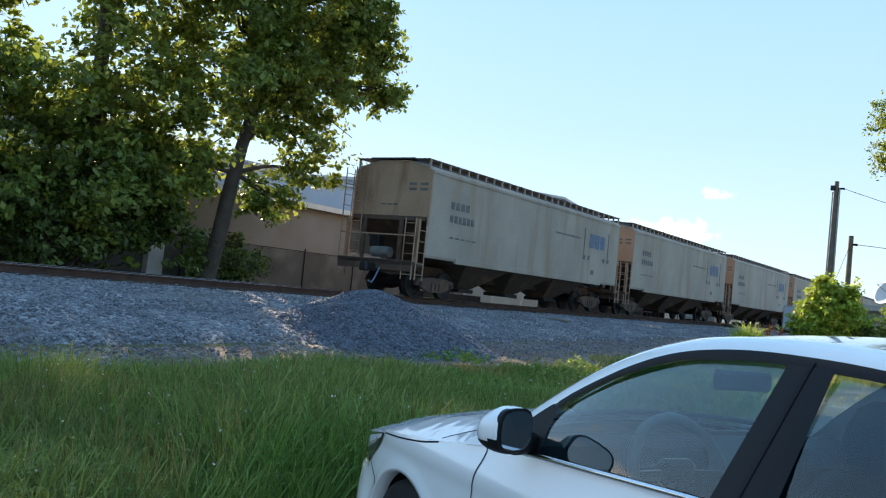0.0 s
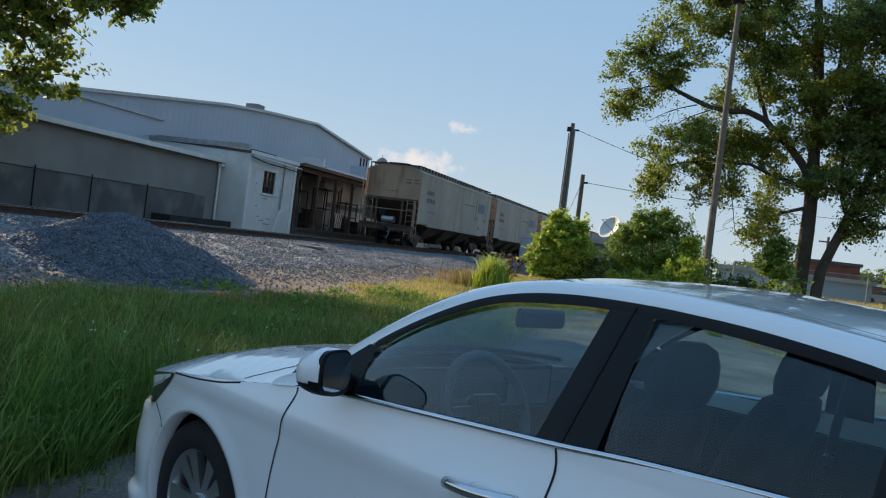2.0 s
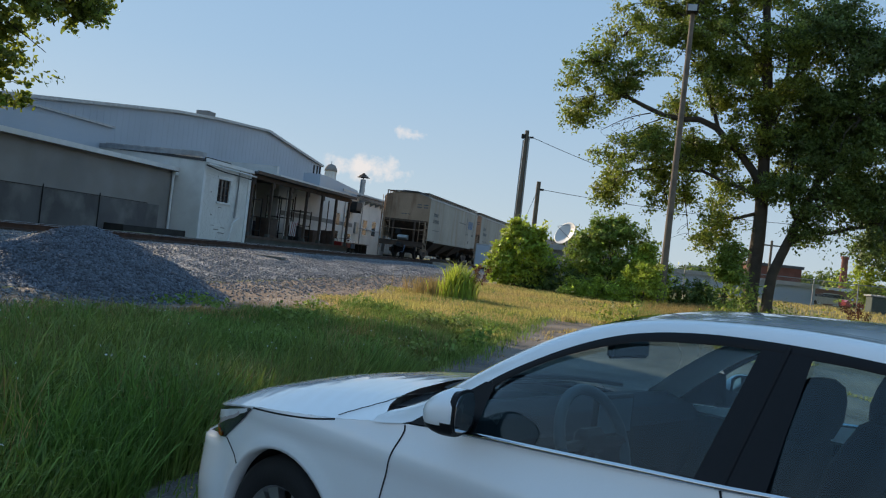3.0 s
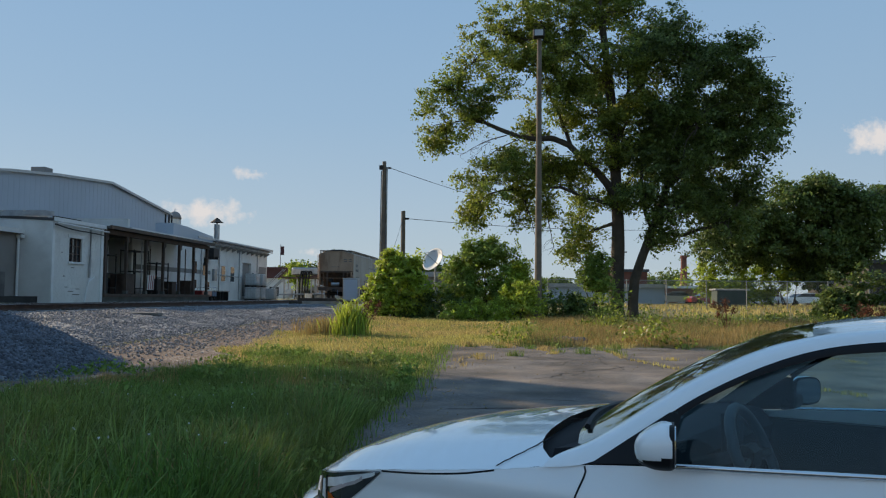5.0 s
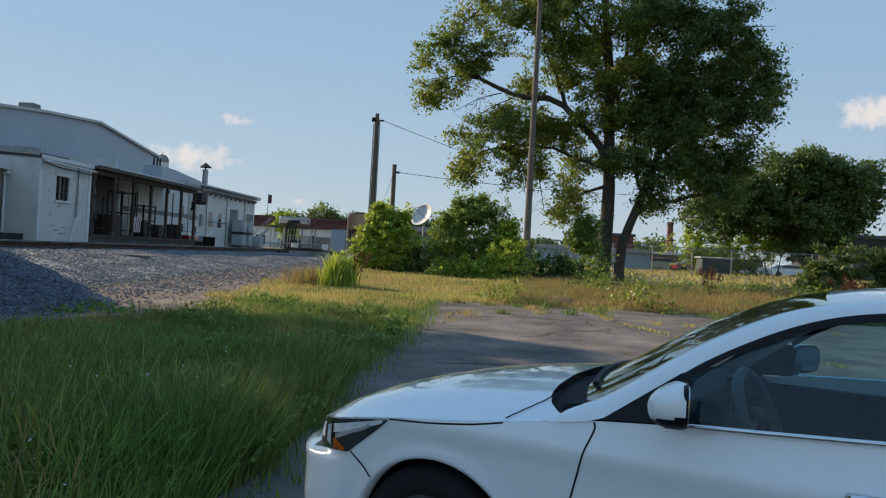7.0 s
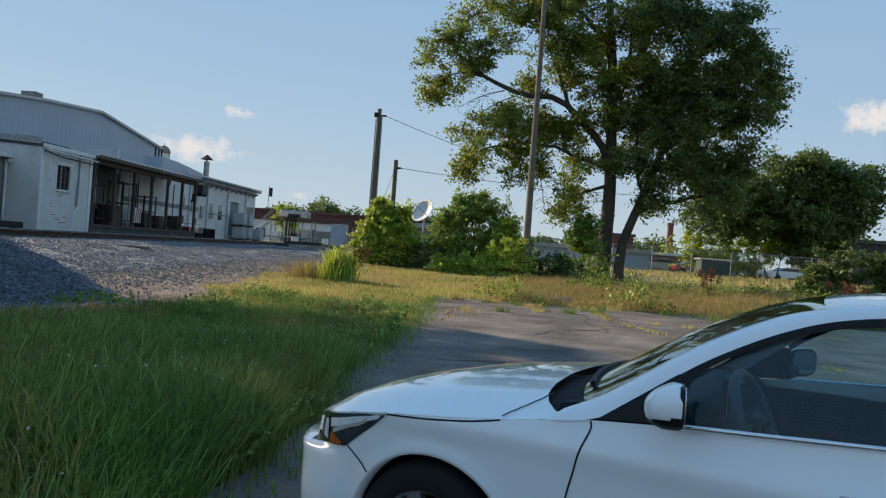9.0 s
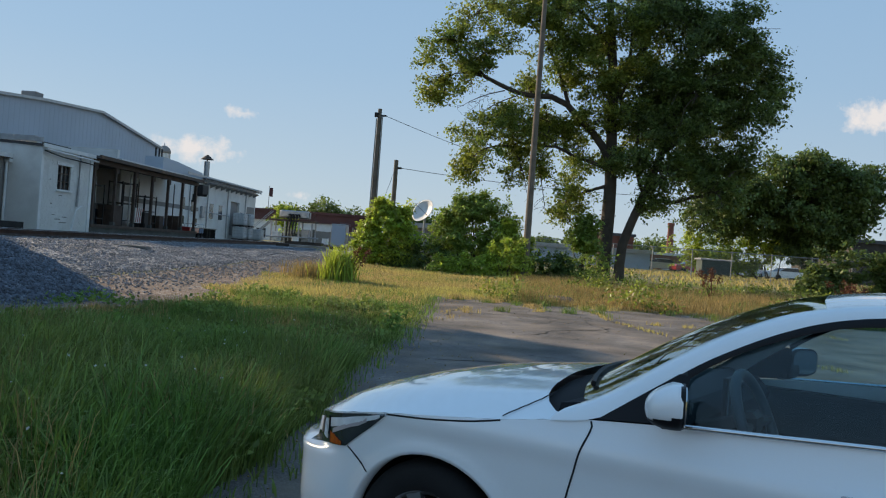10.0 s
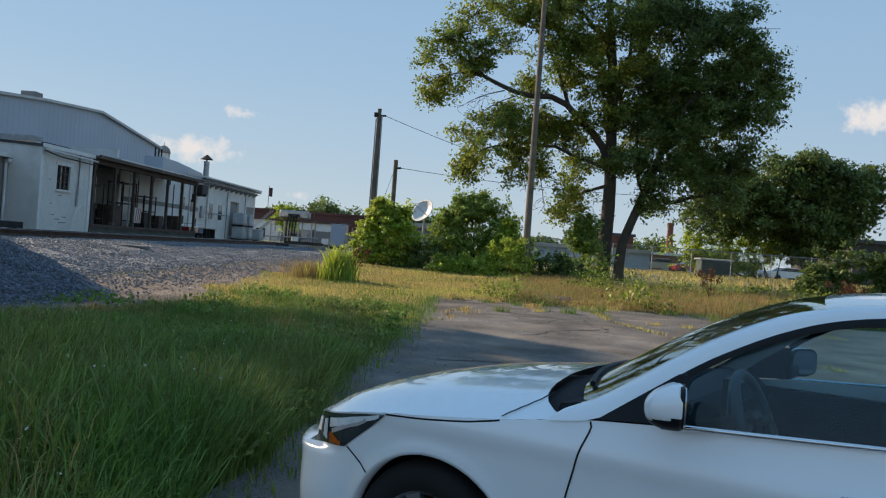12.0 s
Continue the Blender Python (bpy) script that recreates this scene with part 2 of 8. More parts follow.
M_MARK = material("faded_stencil_paint", (0.17, 0.165, 0.16), 0.7, scale=6, vary=0.4, fine=30, bump=0)
M_BLUEMARK = material("faded_blue_paint", (0.13, 0.19, 0.30), 0.6, scale=6, vary=0.3, fine=30, bump=0)
M_STUCCO = material("grey_stucco", (0.275, 0.258, 0.245), 0.95, scale=0.5, vary=0.2, fine=40, bump=0.3, stain=(0.23, 0.21, 0.19), stain_scale=0.6)
M_STUCCODARK = material("darker_render_band", (0.125, 0.12, 0.12), 0.95, scale=0.7, vary=0.3, fine=40, bump=0.3, stain=(0.20, 0.19, 0.18), stain_scale=0.8)
M_METALBLUE = material("pale_blue_sheet_metal", (0.42, 0.47, 0.54), 0.5, metal=0.1, scale=0.3, vary=0.08, fine=10, bump=0.03)
M_WHITEWALL = material("whitewashed_brick", (0.72, 0.71, 0.68), 0.85, scale=0.6, vary=0.12, fine=30, bump=0.25, stain=(0.58, 0.565, 0.54), stain_scale=1.1)
M_WHITETRIM = material("white_trim_paint", (0.75, 0.75, 0.74), 0.6, scale=2, vary=0.12, fine=30, bump=0.1)
M_RUST = material("rusted_steel", (0.095, 0.065, 0.05), 0.85, scale=2.5, vary=0.4, fine=30, bump=0.3, stain=(0.08, 0.045, 0.03), stain_scale=3)
# near black for small dark parts and for shade painted into interiors and gaps
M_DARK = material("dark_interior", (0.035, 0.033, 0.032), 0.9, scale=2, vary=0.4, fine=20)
M_CONCRETE = material("stained_concrete", (0.22, 0.21, 0.19), 0.95, scale=0.8, vary=0.3, fine=35, bump=0.3, stain=(0.12, 0.11, 0.10), stain_scale=1.0)
M_ROOFDARK = material("dark_roofing", (0.10, 0.10, 0.105), 0.9, scale=1, vary=0.3, fine=30)
M_WOODPOLE = material("weathered_pole_wood", (0.19, 0.155, 0.12), 0.9, scale=3, vary=0.3, fine=50, bump=0.4)
M_GALV = material("galvanised_steel", (0.42, 0.43, 0.44), 0.45, metal=0.8, scale=4, vary=0.2, fine=40, bump=0.05)
M_BRICK = material("red_brick", (0.22, 0.085, 0.06), 0.9, scale=1.2, vary=0.3, fine=25, bump=0.3)
M_GLASSDARK = material("old_dark_glazing", (0.04, 0.045, 0.05), 0.12, scale=2, vary=0.3, fine=20, bump=0)

# ---- mesh helpers ----


def link(name, bm, mat, parent=None, label="", smooth=False, m=None):
    me = bpy.data.meshes.new(name)
    bm.to_mesh(me)
    bm.free()
    return link_mesh(name, me, mat, parent, label, smooth, m)


def link_mesh(name, me, mat, parent=None, label="", smooth=False, m=None):
    if mat and not me.materials:
        me.materials.append(mat)
    if smooth:
        me.shade_smooth()
    ob = new(name, me)
    if parent:
        ob.parent = parent
    if m is not None:
        ob.matrix_basis = m
    if label:
        ob["label"] = label
    return ob


part = link


def pydata(name, verts, faces, mat, parent=None, label="", smooth=False, m=None):
    me = bpy.data.meshes.new(name)
    me.from_pydata([tuple(v) for v in verts], [], faces)
    me.update()
    return link_mesh(name, me, mat, parent, label, smooth, m)


def thing(name, label, category, group="", at=None, kind=""):
    ob = new(name)
    ob.empty_display_size = 0.2
    if at is not None:
        ob.matrix_basis = at if isinstance(at, Matrix) else Matrix.Translation(at)
    return tagged(ob, label, category, group, kind)


def box(bm, lo, hi, bevel=0.0, turn=None, rounds=1):
    before = set(bm.verts) if rounds > 1 else None
    r = bmesh.ops.create_cube(bm, size=1.0)
    c = [(a + b) / 2 for a, b in zip(lo, hi)]
    s = [abs(b - a) for a, b in zip(lo, hi)]
    vs = r["verts"]
    for v in vs:
        v.co = Vector((v.co.x * s[0], v.co.y * s[1], v.co.z * s[2]))
    if bevel:
        es = list({e for v in vs for e in v.link_edges})
        g = bmesh.ops.bevel(bm, geom=es, offset=bevel, segments=rounds, affect="EDGES")
        vs = [v for v in bm.verts if v not in before] if rounds > 1 else list({v for f in g["faces"] for v in f.verts} | {v for v in vs if v.is_valid})
    for v in vs:
        if turn is not None:
            v.co = turn @ v.co
        v.co += Vector(c)
    return vs


def tube(bm, a, b, r0, r1=None, seg=8, caps=True):
    """A tapered rod from a to b."""
    a, b = Vector(a), Vector(b)
    r1 = r0 if r1 is None else r1
    d = b - a
    q = d.to_track_quat("Z", "Y").to_matrix()
    ring = []
    for p, r in ((a, r0), (b, r1)):
        ring.append([bm.verts.new(p + q @ Vector((r * math.cos(2 * math.pi * i / seg), r * math.sin(2 * math.pi * i / seg), 0))) for i in range(seg)])
    for i in range(seg):
        j = (i + 1) % seg
        bm.faces.new((ring[0][i], ring[0][j], ring[1][j], ring[1][i]))
    if caps:
        bm.faces.new(ring[0][::-1])
        bm.faces.new(ring[1])


def pipe(bm, pts, r, seg=6):
    """One bent rod along the points."""
    pts = [Vector(p) for p in pts]
    n = len(pts)
    rings = []
    for i, p in enumerate(pts):
        d = (pts[min(i + 1, n - 1)] - pts[max(i - 1, 0)]).normalized()
        q = d.to_track_quat("Z", "Y").to_matrix()
        rings.append([bm.verts.new(p + q @ Vector((r * math.cos(2 * math.pi * k / seg), r * math.sin(2 * math.pi * k / seg), 0))) for k in range(seg)])
    for a, b in zip(rings, rings[1:]):
        for k in range(seg):
            bm.faces.new((a[k], a[(k + 1) % seg], b[(k + 1) % seg], b[k]))
    bm.faces.new(rings[0][::-1])
    bm.faces.new(rings[-1])


def rod(name, a, b, r, mat, parent=None, r1=None, seg=8, label=""):
    bm = bmesh.new()
    tube(bm, a, b, r, r1, seg)
    return link(name, bm, mat, parent, label, smooth=False)


def block(name, lo, hi, mat, parent=None, bevel=0.0, label="", turn=None):
    bm = bmesh.new()
    box(bm, lo, hi, bevel, turn)
    return link(name, bm, mat, parent, label)


def prism(name, outline, axis, lo, hi, mat, parent=None, label=""):
    """Extrudes a 2D outline along an axis: 'x' takes (y, z), 'y' takes (x, z), 'z' takes (x, y)."""
    n = len(outline)
    put = {"x": lambda p, h: (h, p[0], p[1]), "y": lambda p, h: (p[0], h, p[1]), "z": lambda p, h: (p[0], p[1], h)}[axis]
    verts = [put(p, lo) for p in outline] + [put(p, hi) for p in outline]
    faces = [tuple(range(n))[::-1], tuple(range(n, 2 * n))] + [(i, (i + 1) % n, n + (i + 1) % n, n + i) for i in range(n)]
    ob = pydata(name, verts, faces, mat, parent, label)
    bm = bmesh.new()
    bm.from_mesh(ob.data)
    bmesh.ops.recalc_face_normals(bm, faces=bm.faces)
    bm.to_mesh(ob.data)
    bm.free()
    return ob


def smooth01(a, b, x):
    t = min(1.0, max(0.0, (x - a) / (b - a)))
    return t * t * (3 - 2 * t)


def spline(pts, n):
    """n points along a Catmull-Rom line through the given points, evenly by length."""
    pts = [Vector(p) for p in pts]
    dense = []
    for i in range(len(pts) - 1):
        p0, p1, p2, p3 = pts[max(0, i - 1)], pts[i], pts[i + 1], pts[min(len(pts) - 1, i + 2)]
        for k in range(24):
            t = k / 24
            dense.append(0.5 * ((2 * p1) + (p2 - p0) * t + (2 * p0 - 5 * p1 + 4 * p2 - p3) * t * t + (3 * p1 - p0 - 3 * p2 + p3) * t ** 3))
    dense.append(pts[-1])
    acc = [0.0]
    for a, b in zip(dense, dense[1:]):
        acc.append(acc[-1] + (b - a).length)
    res, j = [], 0
    for i in range(n):
        d = acc[-1] * i / (n - 1)
        while j < len(acc) - 2 and acc[j + 1] < d:
            j += 1
        k = (d - acc[j]) / max(1e-9, acc[j + 1] - acc[j])
        res.append(dense[j].lerp(dense[j + 1], min(1, k)))
    return res


# ---- ground ----
TRACK_X, RAIL_Z = -15.4, 1.09


def ground_z(x, y):
    base = 0.0157 * min(60.0, max(-20.0, y)) - 0.065
    bank = 0.84
    k = 1 - smooth01(-12.8, -6.0, x)
    z = base + (bank - base) * k
    if x < -17:
        z += 0.12 * smooth01(17, 19.5, -x)
    if x < -3:
        z += 0.05 * noise.noise((x * 0.5, y * 0.5, 3.0)) * smooth01(3, 6, -x)
    if x > -1.6 and y < 23.5:
        z -= 0.07 * smooth01(-1.6, -0.9, x) * (1 - smooth01(22.6, 23.5, y)) * (1 - smooth01(25, 26, x))
    if y > 24 or x > 26:
        z += 0.10 * noise.noise((x * 0.25, y * 0.25, 7.0)) * max(smooth01(24, 27, y), smooth01(26, 30, x))
    return z


def edge_x(y):
    """The ragged left edge of the asphalt."""
    return -1.05 + 0.16 * noise.noise((y * 0.55, 1.7, 0.2)) + 0.06 * noise.noise((y * 2.3, 4.1, 0.2)) - 0.05 * max(0, 8 - y) * 0.3


def gravel_edge(y):
    """Where the grass ends and the bare dirt by the ballast begins."""
    return -5.6 + 0.45 * noise.noise((y * 0.4, 8.0, 0)) + 1.2 * smooth01(14, 16.8, y) - 1.1 * smooth01(17.2, 20, y) - 0.3 * smooth01(20, 27, y) - 0.4 * smooth01(27, 34, y)


def edge_y(x):
    return 22.9 + 0.35 * noise.noise((x * 0.5, 9.3, 0.4)) + 0.15 * noise.noise((x * 1.9, 2.3, 0.4))


def sheet(name, xs, ys, mat, lift=0.0, z=ground_z):
    nx, ny = len(xs), len(ys)
    verts = [(x, y, z(x, y) + lift) for y in ys for x in xs]
    faces = [(j * nx + i, j * nx + i + 1, (j + 1) * nx + i + 1, (j + 1) * nx + i) for j in range(ny - 1) for i in range(nx - 1)]
    return pydata(name, verts, faces, mat, smooth=True)


def steps(*runs):
    vals = []
    for a, b, d in runs:
        k = max(1, round((b - a) / d))
        vals += [a + (b - a) * i / k for i in range(k)]
    return vals + [runs[-1][1]]


ground = sheet("ground", steps((-1500, -100, 200), (-100, -30, 10), (-30, 12, 0.6), (12, 60, 4), (60, 100, 10), (100, 1500, 200)),
               steps((-600, -60, 90), (-60, -8, 6), (-8, 45, 0.6), (45, 120, 5), (120, 2500, 240)), M_GROUND)
tagged(ground, "uneven earth lot with green and dry grass", "ground", kind="structure")

# asphalt lot as one sheet with ragged edges
rows = steps((-25, -2, 3), (-2, 22.2, 0.3))
verts, faces = [], []
cols = 26
for y in rows:
    for i in range(cols):
        k = i / (cols - 1)
        x = edge_x(y) + (26 - edge_x(y)) * k ** 1.6
        yy = y if y < 22 else edge_y(x)
        verts.append((x, yy, 0.0157 * max(-20, yy) - 0.065 + 0.012 * noise.noise((x * 0.7, yy * 0.7, 0)) - 0.018))
for j in range(len(rows) - 1):
    for i in range(cols - 1):
        a = j * cols + i
        faces.append((a, a + 1, a + cols + 1, a + cols))
lot = pydata("pavement", verts, faces, M_ASPHALT, smooth=True)
tagged(lot, "worn cracked asphalt parking lot with weeds in the joints", "pavement", kind="structure")

# dirt strip between the grass and the ballast
dirt_verts, dirt_faces = [], []
rows = steps((-30, 60, 0.7))
for y in rows:
    a = gravel_edge(y) + 0.35
    for i in range(9):
        x = -8.1 + (a + 8.1) * i / 8 + (0.35 * noise.noise((y * 1.1, i, 2.0)) if i in (0, 8) else 0)
        dirt_verts.append((x, y, ground_z(x, y) + (0.045 if 0 < i < 8 else -0.06)))
for j in range(len(rows) - 1):
    for i in range(8):
        a = j * 9 + i
        dirt_faces.append((a, a + 1, a + 10, a + 9))
tagged(pydata("dirt_strip", dirt_verts, dirt_faces, M_DIRT, smooth=True), "bare packed dirt strip with fine gravel", "ground", kind="structure")

# ballast bed
prof = [(-7.7, None), (-8.3, None), (-9.0, None), (-9.7, None), (-10.4, None), (-11.1, None), (-11.8, None), (-12.4, None), (-12.9, None), (-13.5, 0.80), (-14.1, 0.90), (-16.7, 0.90), (-17.4, 0.80), (-18.4, None), (-19.2, None)]
rows = steps((-80, -5, 3), (-5, 45, 0.5), (45, 420, 4))
bv, bf = [], []
for y in rows:
    for k, (x, z) in enumerate(prof):
        xx = x + (0.45 if k == 0 else 0.15) * noise.noise((y * 0.6, k * 3.1, 0))
        zz = (ground_z(xx, y) + (0.055 if k not in (0, len(prof) - 1) else -0.08)) if z is None else z
        bv.append((xx, y, zz + 0.03 * noise.noise((xx * 1.3, y * 1.3, 4.0)) * (0 < k < len(prof) - 1)))
n = len(prof)
for j in range(len(rows) - 1):
    for i in range(n - 1):
        bf.append((j * n + i, (j + 1) * n + i, (j + 1) * n + i + 1, j * n + i + 1))
tagged(pydata("ballast_bed", bv, bf, M_BALLAST, smooth=True), "pale grey crushed stone ballast bank under the track", "ballast", kind="structure")

# rails and ties
track = thing("railway_track", "single railway track with rusty rails on wooden ties", "railway track", at=(TRACK_X, 0, 0), kind="structure")
for side in (-1, 1):
    x = side * 0.7525
    rail = prism("rail", [(x - 0.07, RAIL_Z - 0.17), (x + 0.07, RAIL_Z - 0.17), (x + 0.07, RAIL_Z - 0.155), (x + 0.01, RAIL_Z - 0.13), (x + 0.01, RAIL_Z - 0.045),
                          (x + 0.036, RAIL_Z - 0.035), (x + 0.036, RAIL_Z - 0.004), (x - 0.036, RAIL_Z - 0.004), (x - 0.036, RAIL_Z - 0.035), (x - 0.01, RAIL_Z - 0.045),
                          (x - 0.01, RAIL_Z - 0.13), (x - 0.07, RAIL_Z - 0.155)], "y", -80, 420, M_RAIL, track)
    prism("rail_head", [(x - 0.034, RAIL_Z - 0.004), (x + 0.034, RAIL_Z - 0.004), (x + 0.03, RAIL_Z), (x - 0.03, RAIL_Z)], "y", -80, 420, M_RAILTOP, rail)
tie0 = block("tie", (-1.3, -0.11, RAIL_Z - 0.36), (1.3, 0.11, RAIL_Z - 0.168), M_TIE, track, bevel=0.012)
for i in range(1, 150):
    t = new("tie", tie0.data)
    t.parent = track
    t.matrix_basis = pose(random.uniform(-0.04, 0.04), i * 0.53, random.uniform(-0.006, 0.006), 0, 0, random.uniform(-1, 1))

# ---- freight cars ----
TRAIN_V, TRAIN_Y0 = 11.12, 24.1


def ladder(parent, x, y, z0, z1, half, axis, n):
    """Two stiles and rungs; axis 'x' spans along x, 'y' along y."""
    d = Vector((half, 0, 0)) if axis == "x" else Vector((0, half, 0))
    c = Vector((x, y, 0))
    lad = rod("ladder", c - d + Vector((0, 0, z0)), c - d + Vector((0, 0, z1)), 0.022, M_HOPPEREND, parent, seg=5)
    rod("stile", c + d + Vector((0, 0, z0)), c + d + Vector((0, 0, z1)), 0.022, M_HOPPEREND, lad, seg=5)
    for i in range(n):
        z = z0 + (z1 - z0) * (i + 0.5) / n
        rod("rung", c - d + Vector((0, 0, z)), c + d + Vector((0, 0, z)), 0.014, M_HOPPEREND, lad, seg=5)


def hopper_car():
    """Origin at the middle of the rear sill's end on the rail head; the car runs towards +y."""
    L, W = 16.4, 1.57
    car = thing("hopper_car", "weathered grey covered hopper freight car with tan ends on the track", "freight car", "freight train")
    # side shell with rounded shoulder, roofs sloping to the hatch trough
    sec = [(-W + 0.03, 1.32), (-W, 1.40), (-W, 4.10), (-W + 0.10, 4.20), (-0.62, 4.42), (0.62, 4.42), (W - 0.10, 4.20), (W, 4.10), (W, 1.40), (W - 0.03, 1.32)]
    n = len(sec)
    verts, faces = [], []
    ys = [0.55, 0.62, L - 0.62, L - 0.55]
    for y in ys:
        inset = 0.04 if y in (ys[0], ys[-1]) else 0.0
        verts += [(x * (1 - inset * 0.4), y, z - (inset * 0.5 if z > 3 else 0)) for x, z in sec]
    for j in range(len(ys) - 1):
        for i in range(n - 1):
            faces.append((j * n + i, (j + 1) * n + i, (j + 1) * n + i + 1, j * n + i + 1))
    # cut the lower corners back at both ends by building the shell from the sill up with slope sheets below
    body = pydata("body", verts, faces, M_HOPPER, car)
    sw = body.modifiers.new("thickness", "SOLIDIFY")
    sw.thickness, sw.offset = 0.03, -1
    # the upper end bulkheads
    for y, s in ((0.585, -1), (L - 0.585, 1)):
        o = [(-W + 0.02, 2.55), (-W + 0.02, 4.09), (-W + 0.12, 4.18), (-0.62, 4.40), (0.62, 4.40), (W - 0.12, 4.18), (W - 0.02, 4.09), (W - 0.02, 2.55)]
        e = prism("end_wall", o, "y", y - 0.03, y + 0.03, M_HOPPEREND, car, "tan end wall with rust streaks")
        # sloped floor sheet running inwards below the wall
        pydata("slope_sheet", [(-W + 0.04, y, 2.56), (W - 0.04, y, 2.56), (W - 0.04, y - s * 2.1, 1.2), (-W + 0.04, y - s * 2.1, 1.2),
                               (-W + 0.04, y - s * 0.06, 2.62), (W - 0.04, y - s * 0.06, 2.62), (W - 0.04, y - s * 2.2, 1.25), (-W + 0.04, y - s * 2.2, 1.25)],
               [(0, 1, 2, 3), (7, 6, 5, 4), (0, 4, 5, 1), (3, 2, 6, 7), (1, 5, 6, 2), (0, 3, 7, 4)], M_UNDER, car)
        block("end_beam", (-W + 0.05, y - 0.05 + s * 0.05, 2.46), (W - 0.05, y + 0.05 + s * 0.05, 2.60), M_UNDER, car)
        for x in (-1.45, -0.75, 0.75, 1.45):
            block("end_post", (x - 0.05, y - 0.05 + s * 0.33, 1.05), (x + 0.05, y + 0.05 + s * 0.33, 2.5), M_HOPPEREND if abs(x) > 1 else M_UNDER, car)
        block("end_platform", (-W + 0.02, min(y, y + s * 0.62) - (0.0), 0.98), (W - 0.02, max(y, y + s * 0.62), 1.12), M_UNDER, car, bevel=0.01)
        block("end_sill", (-W + 0.05, y + s * 0.52, 0.80), (W - 0.05, y + s * 0.62, 1.14), M_UNDER, car, bevel=0.01)
        cyl = bmesh.new()
        tube(cyl, (-0.35, y + s * 0.25, 1.38), (0.35, y + s * 0.25, 1.38), 0.18, seg=14)
        link("air_tank", cyl, M_GALV, car, smooth=False)
        block("brake_gear", (-0.65, y - 0.15, 1.55), (-0.25, y + 0.2, 1.95), M_BLACKIRON, car, bevel=0.03)
        block("hand_rail", (-W + 0.05, y + s * 0.58, 1.92), (W - 0.05, y + s * 0.62, 1.96), M_HOPPEREND, car)
        ladder(car, -1.3, y + s * 0.12, 1.2, 4.2, 0.2, "x", 9)
        ladder(car, 1.33, y + s * 0.60, 0.55, 2.5, 0.2, "x", 6)
        ladder(car, 1.60, y + s * 0.30, 0.55, 2.3, 0.2, "y", 5)
        ladder(car, -1.60, y + s * 0.30, 0.55, 4.1, 0.2, "y", 10)
        # coupler and hose
        c = block("coupler", (-0.11, min(y + s * 0.6, y + s * 1.08), 0.72), (0.11, max(y + s * 0.6, y + s * 1.08), 0.98), M_BLACKIRON, car, bevel=0.03)
        block("knuckle", (-0.17, min(y + s * 0.95, y + s * 1.16), 0.70), (0.17, max(y + s * 0.95, y + s * 1.16), 1.0), M_BLACKIRON, c, bevel=0.05)
        h = bmesh.new()
        pipe(h, [(0.3, y + s * 0.65, 0.85), (0.33, y + s * 0.85, 0.55), (0.3, y + s * 0.98, 0.35), (0.2, y + s * 1.05, 0.42)], 0.028)
        link("air_hose", h, M_BLUEMARK if s < 0 else M_BLACKIRON, car, "blue end-of-train hose" if s < 0 else "")
    # side sill rib, roof edge rib
    for s in (-1, 1):
        block("side_sill", (s * W - 0.05, 2.3, 1.24), (s * W + 0.05, L - 2.3, 1.42), M_HOPPER, car, bevel=0.01)
        block("top_chord", (s * W - 0.04, 0.56, 4.03), (s * W + 0.055, L - 0.56, 4.12), M_HOPPER, car)
        # running board with brackets
        rb = block("running_board", (s * 1.22 - 0.26, 0.45, 4.44), (s * 1.22 + 0.26, L - 0.45, 4.48), M_ROOFGRATE, car)
        for i in range(28):
            y = 0.55 + (L - 1.1) * i / 27
            block("board_bracket", (s * 1.46 - 0.03, y - 0.03, 4.12), (s * 1.46 + 0.03, y + 0.03, 4.47), M_HOPPER, rb)
        # corner stiffener plates at the ends, coloured by rust
        for y0, y1 in ((0.54, 0.72), (L - 0.72, L - 0.54)):
            block("corner_post", (s * W - 0.03, y0, 2.3), (s * W + 0.025, y1, 4.1), M_HOPPEREND, car)
    block("hatch_trough", (-0.55, 0.9, 4.40), (0.55, L - 0.9, 4.58), M_ROOFGRATE, car, bevel=0.02)
    block("end_walkway", (-0.9, 0.42, 4.46), (0.9, 0.85, 4.50), M_ROOFGRATE, car)
    block("end_walkway", (-0.9, L - 0.85, 4.46), (0.9, L - 0.42, 4.50), M_ROOFGRATE, car)
    # three discharge bays under the floor
    for k in range(3):
        yc = L / 2 + (k - 1) * 3.35
        o = [(-1.5, 1.35), (1.5, 1.35), (0.35, 0.42), (-0.35, 0.42)]
        v = [(x, yc + (1.66 if z > 1 else 0.42) * q, z) for q in (-1, 1) for x, z in o]
        bay = pydata("discharge_bay", v, [(0, 1, 2, 3), (7, 6, 5, 4), (0, 4, 5, 1), (1, 5, 6, 2), (2, 6, 7, 3), (3, 7, 4, 0)], M_UNDER, car)
        block("outlet_gate", (-0.5, yc - 0.5, 0.30), (0.5, yc + 0.5, 0.44), M_BLACKIRON, bay, bevel=0.02)
    block("centre_sill", (-0.25, 0.3, 0.72), (0.25, L - 0.3, 1.08), M_UNDER, car)
    # lettering as plain bars on both sides
    for s in (-1, 1):
        x = s * (W + 0.036)

        def bar(y0, y1, z0, z1, mat=M_MARK):
            y0, y1 = (y0, y1) if s > 0 else (L - y1, L - y0)
            block("marking", (x - 0.003, y0, z0), (x + 0.003, y1, z1), mat, car)
        for k in range(4):
            bar(1.75 + k * 0.30, 1.96 + k * 0.30, 3.02, 3.26)
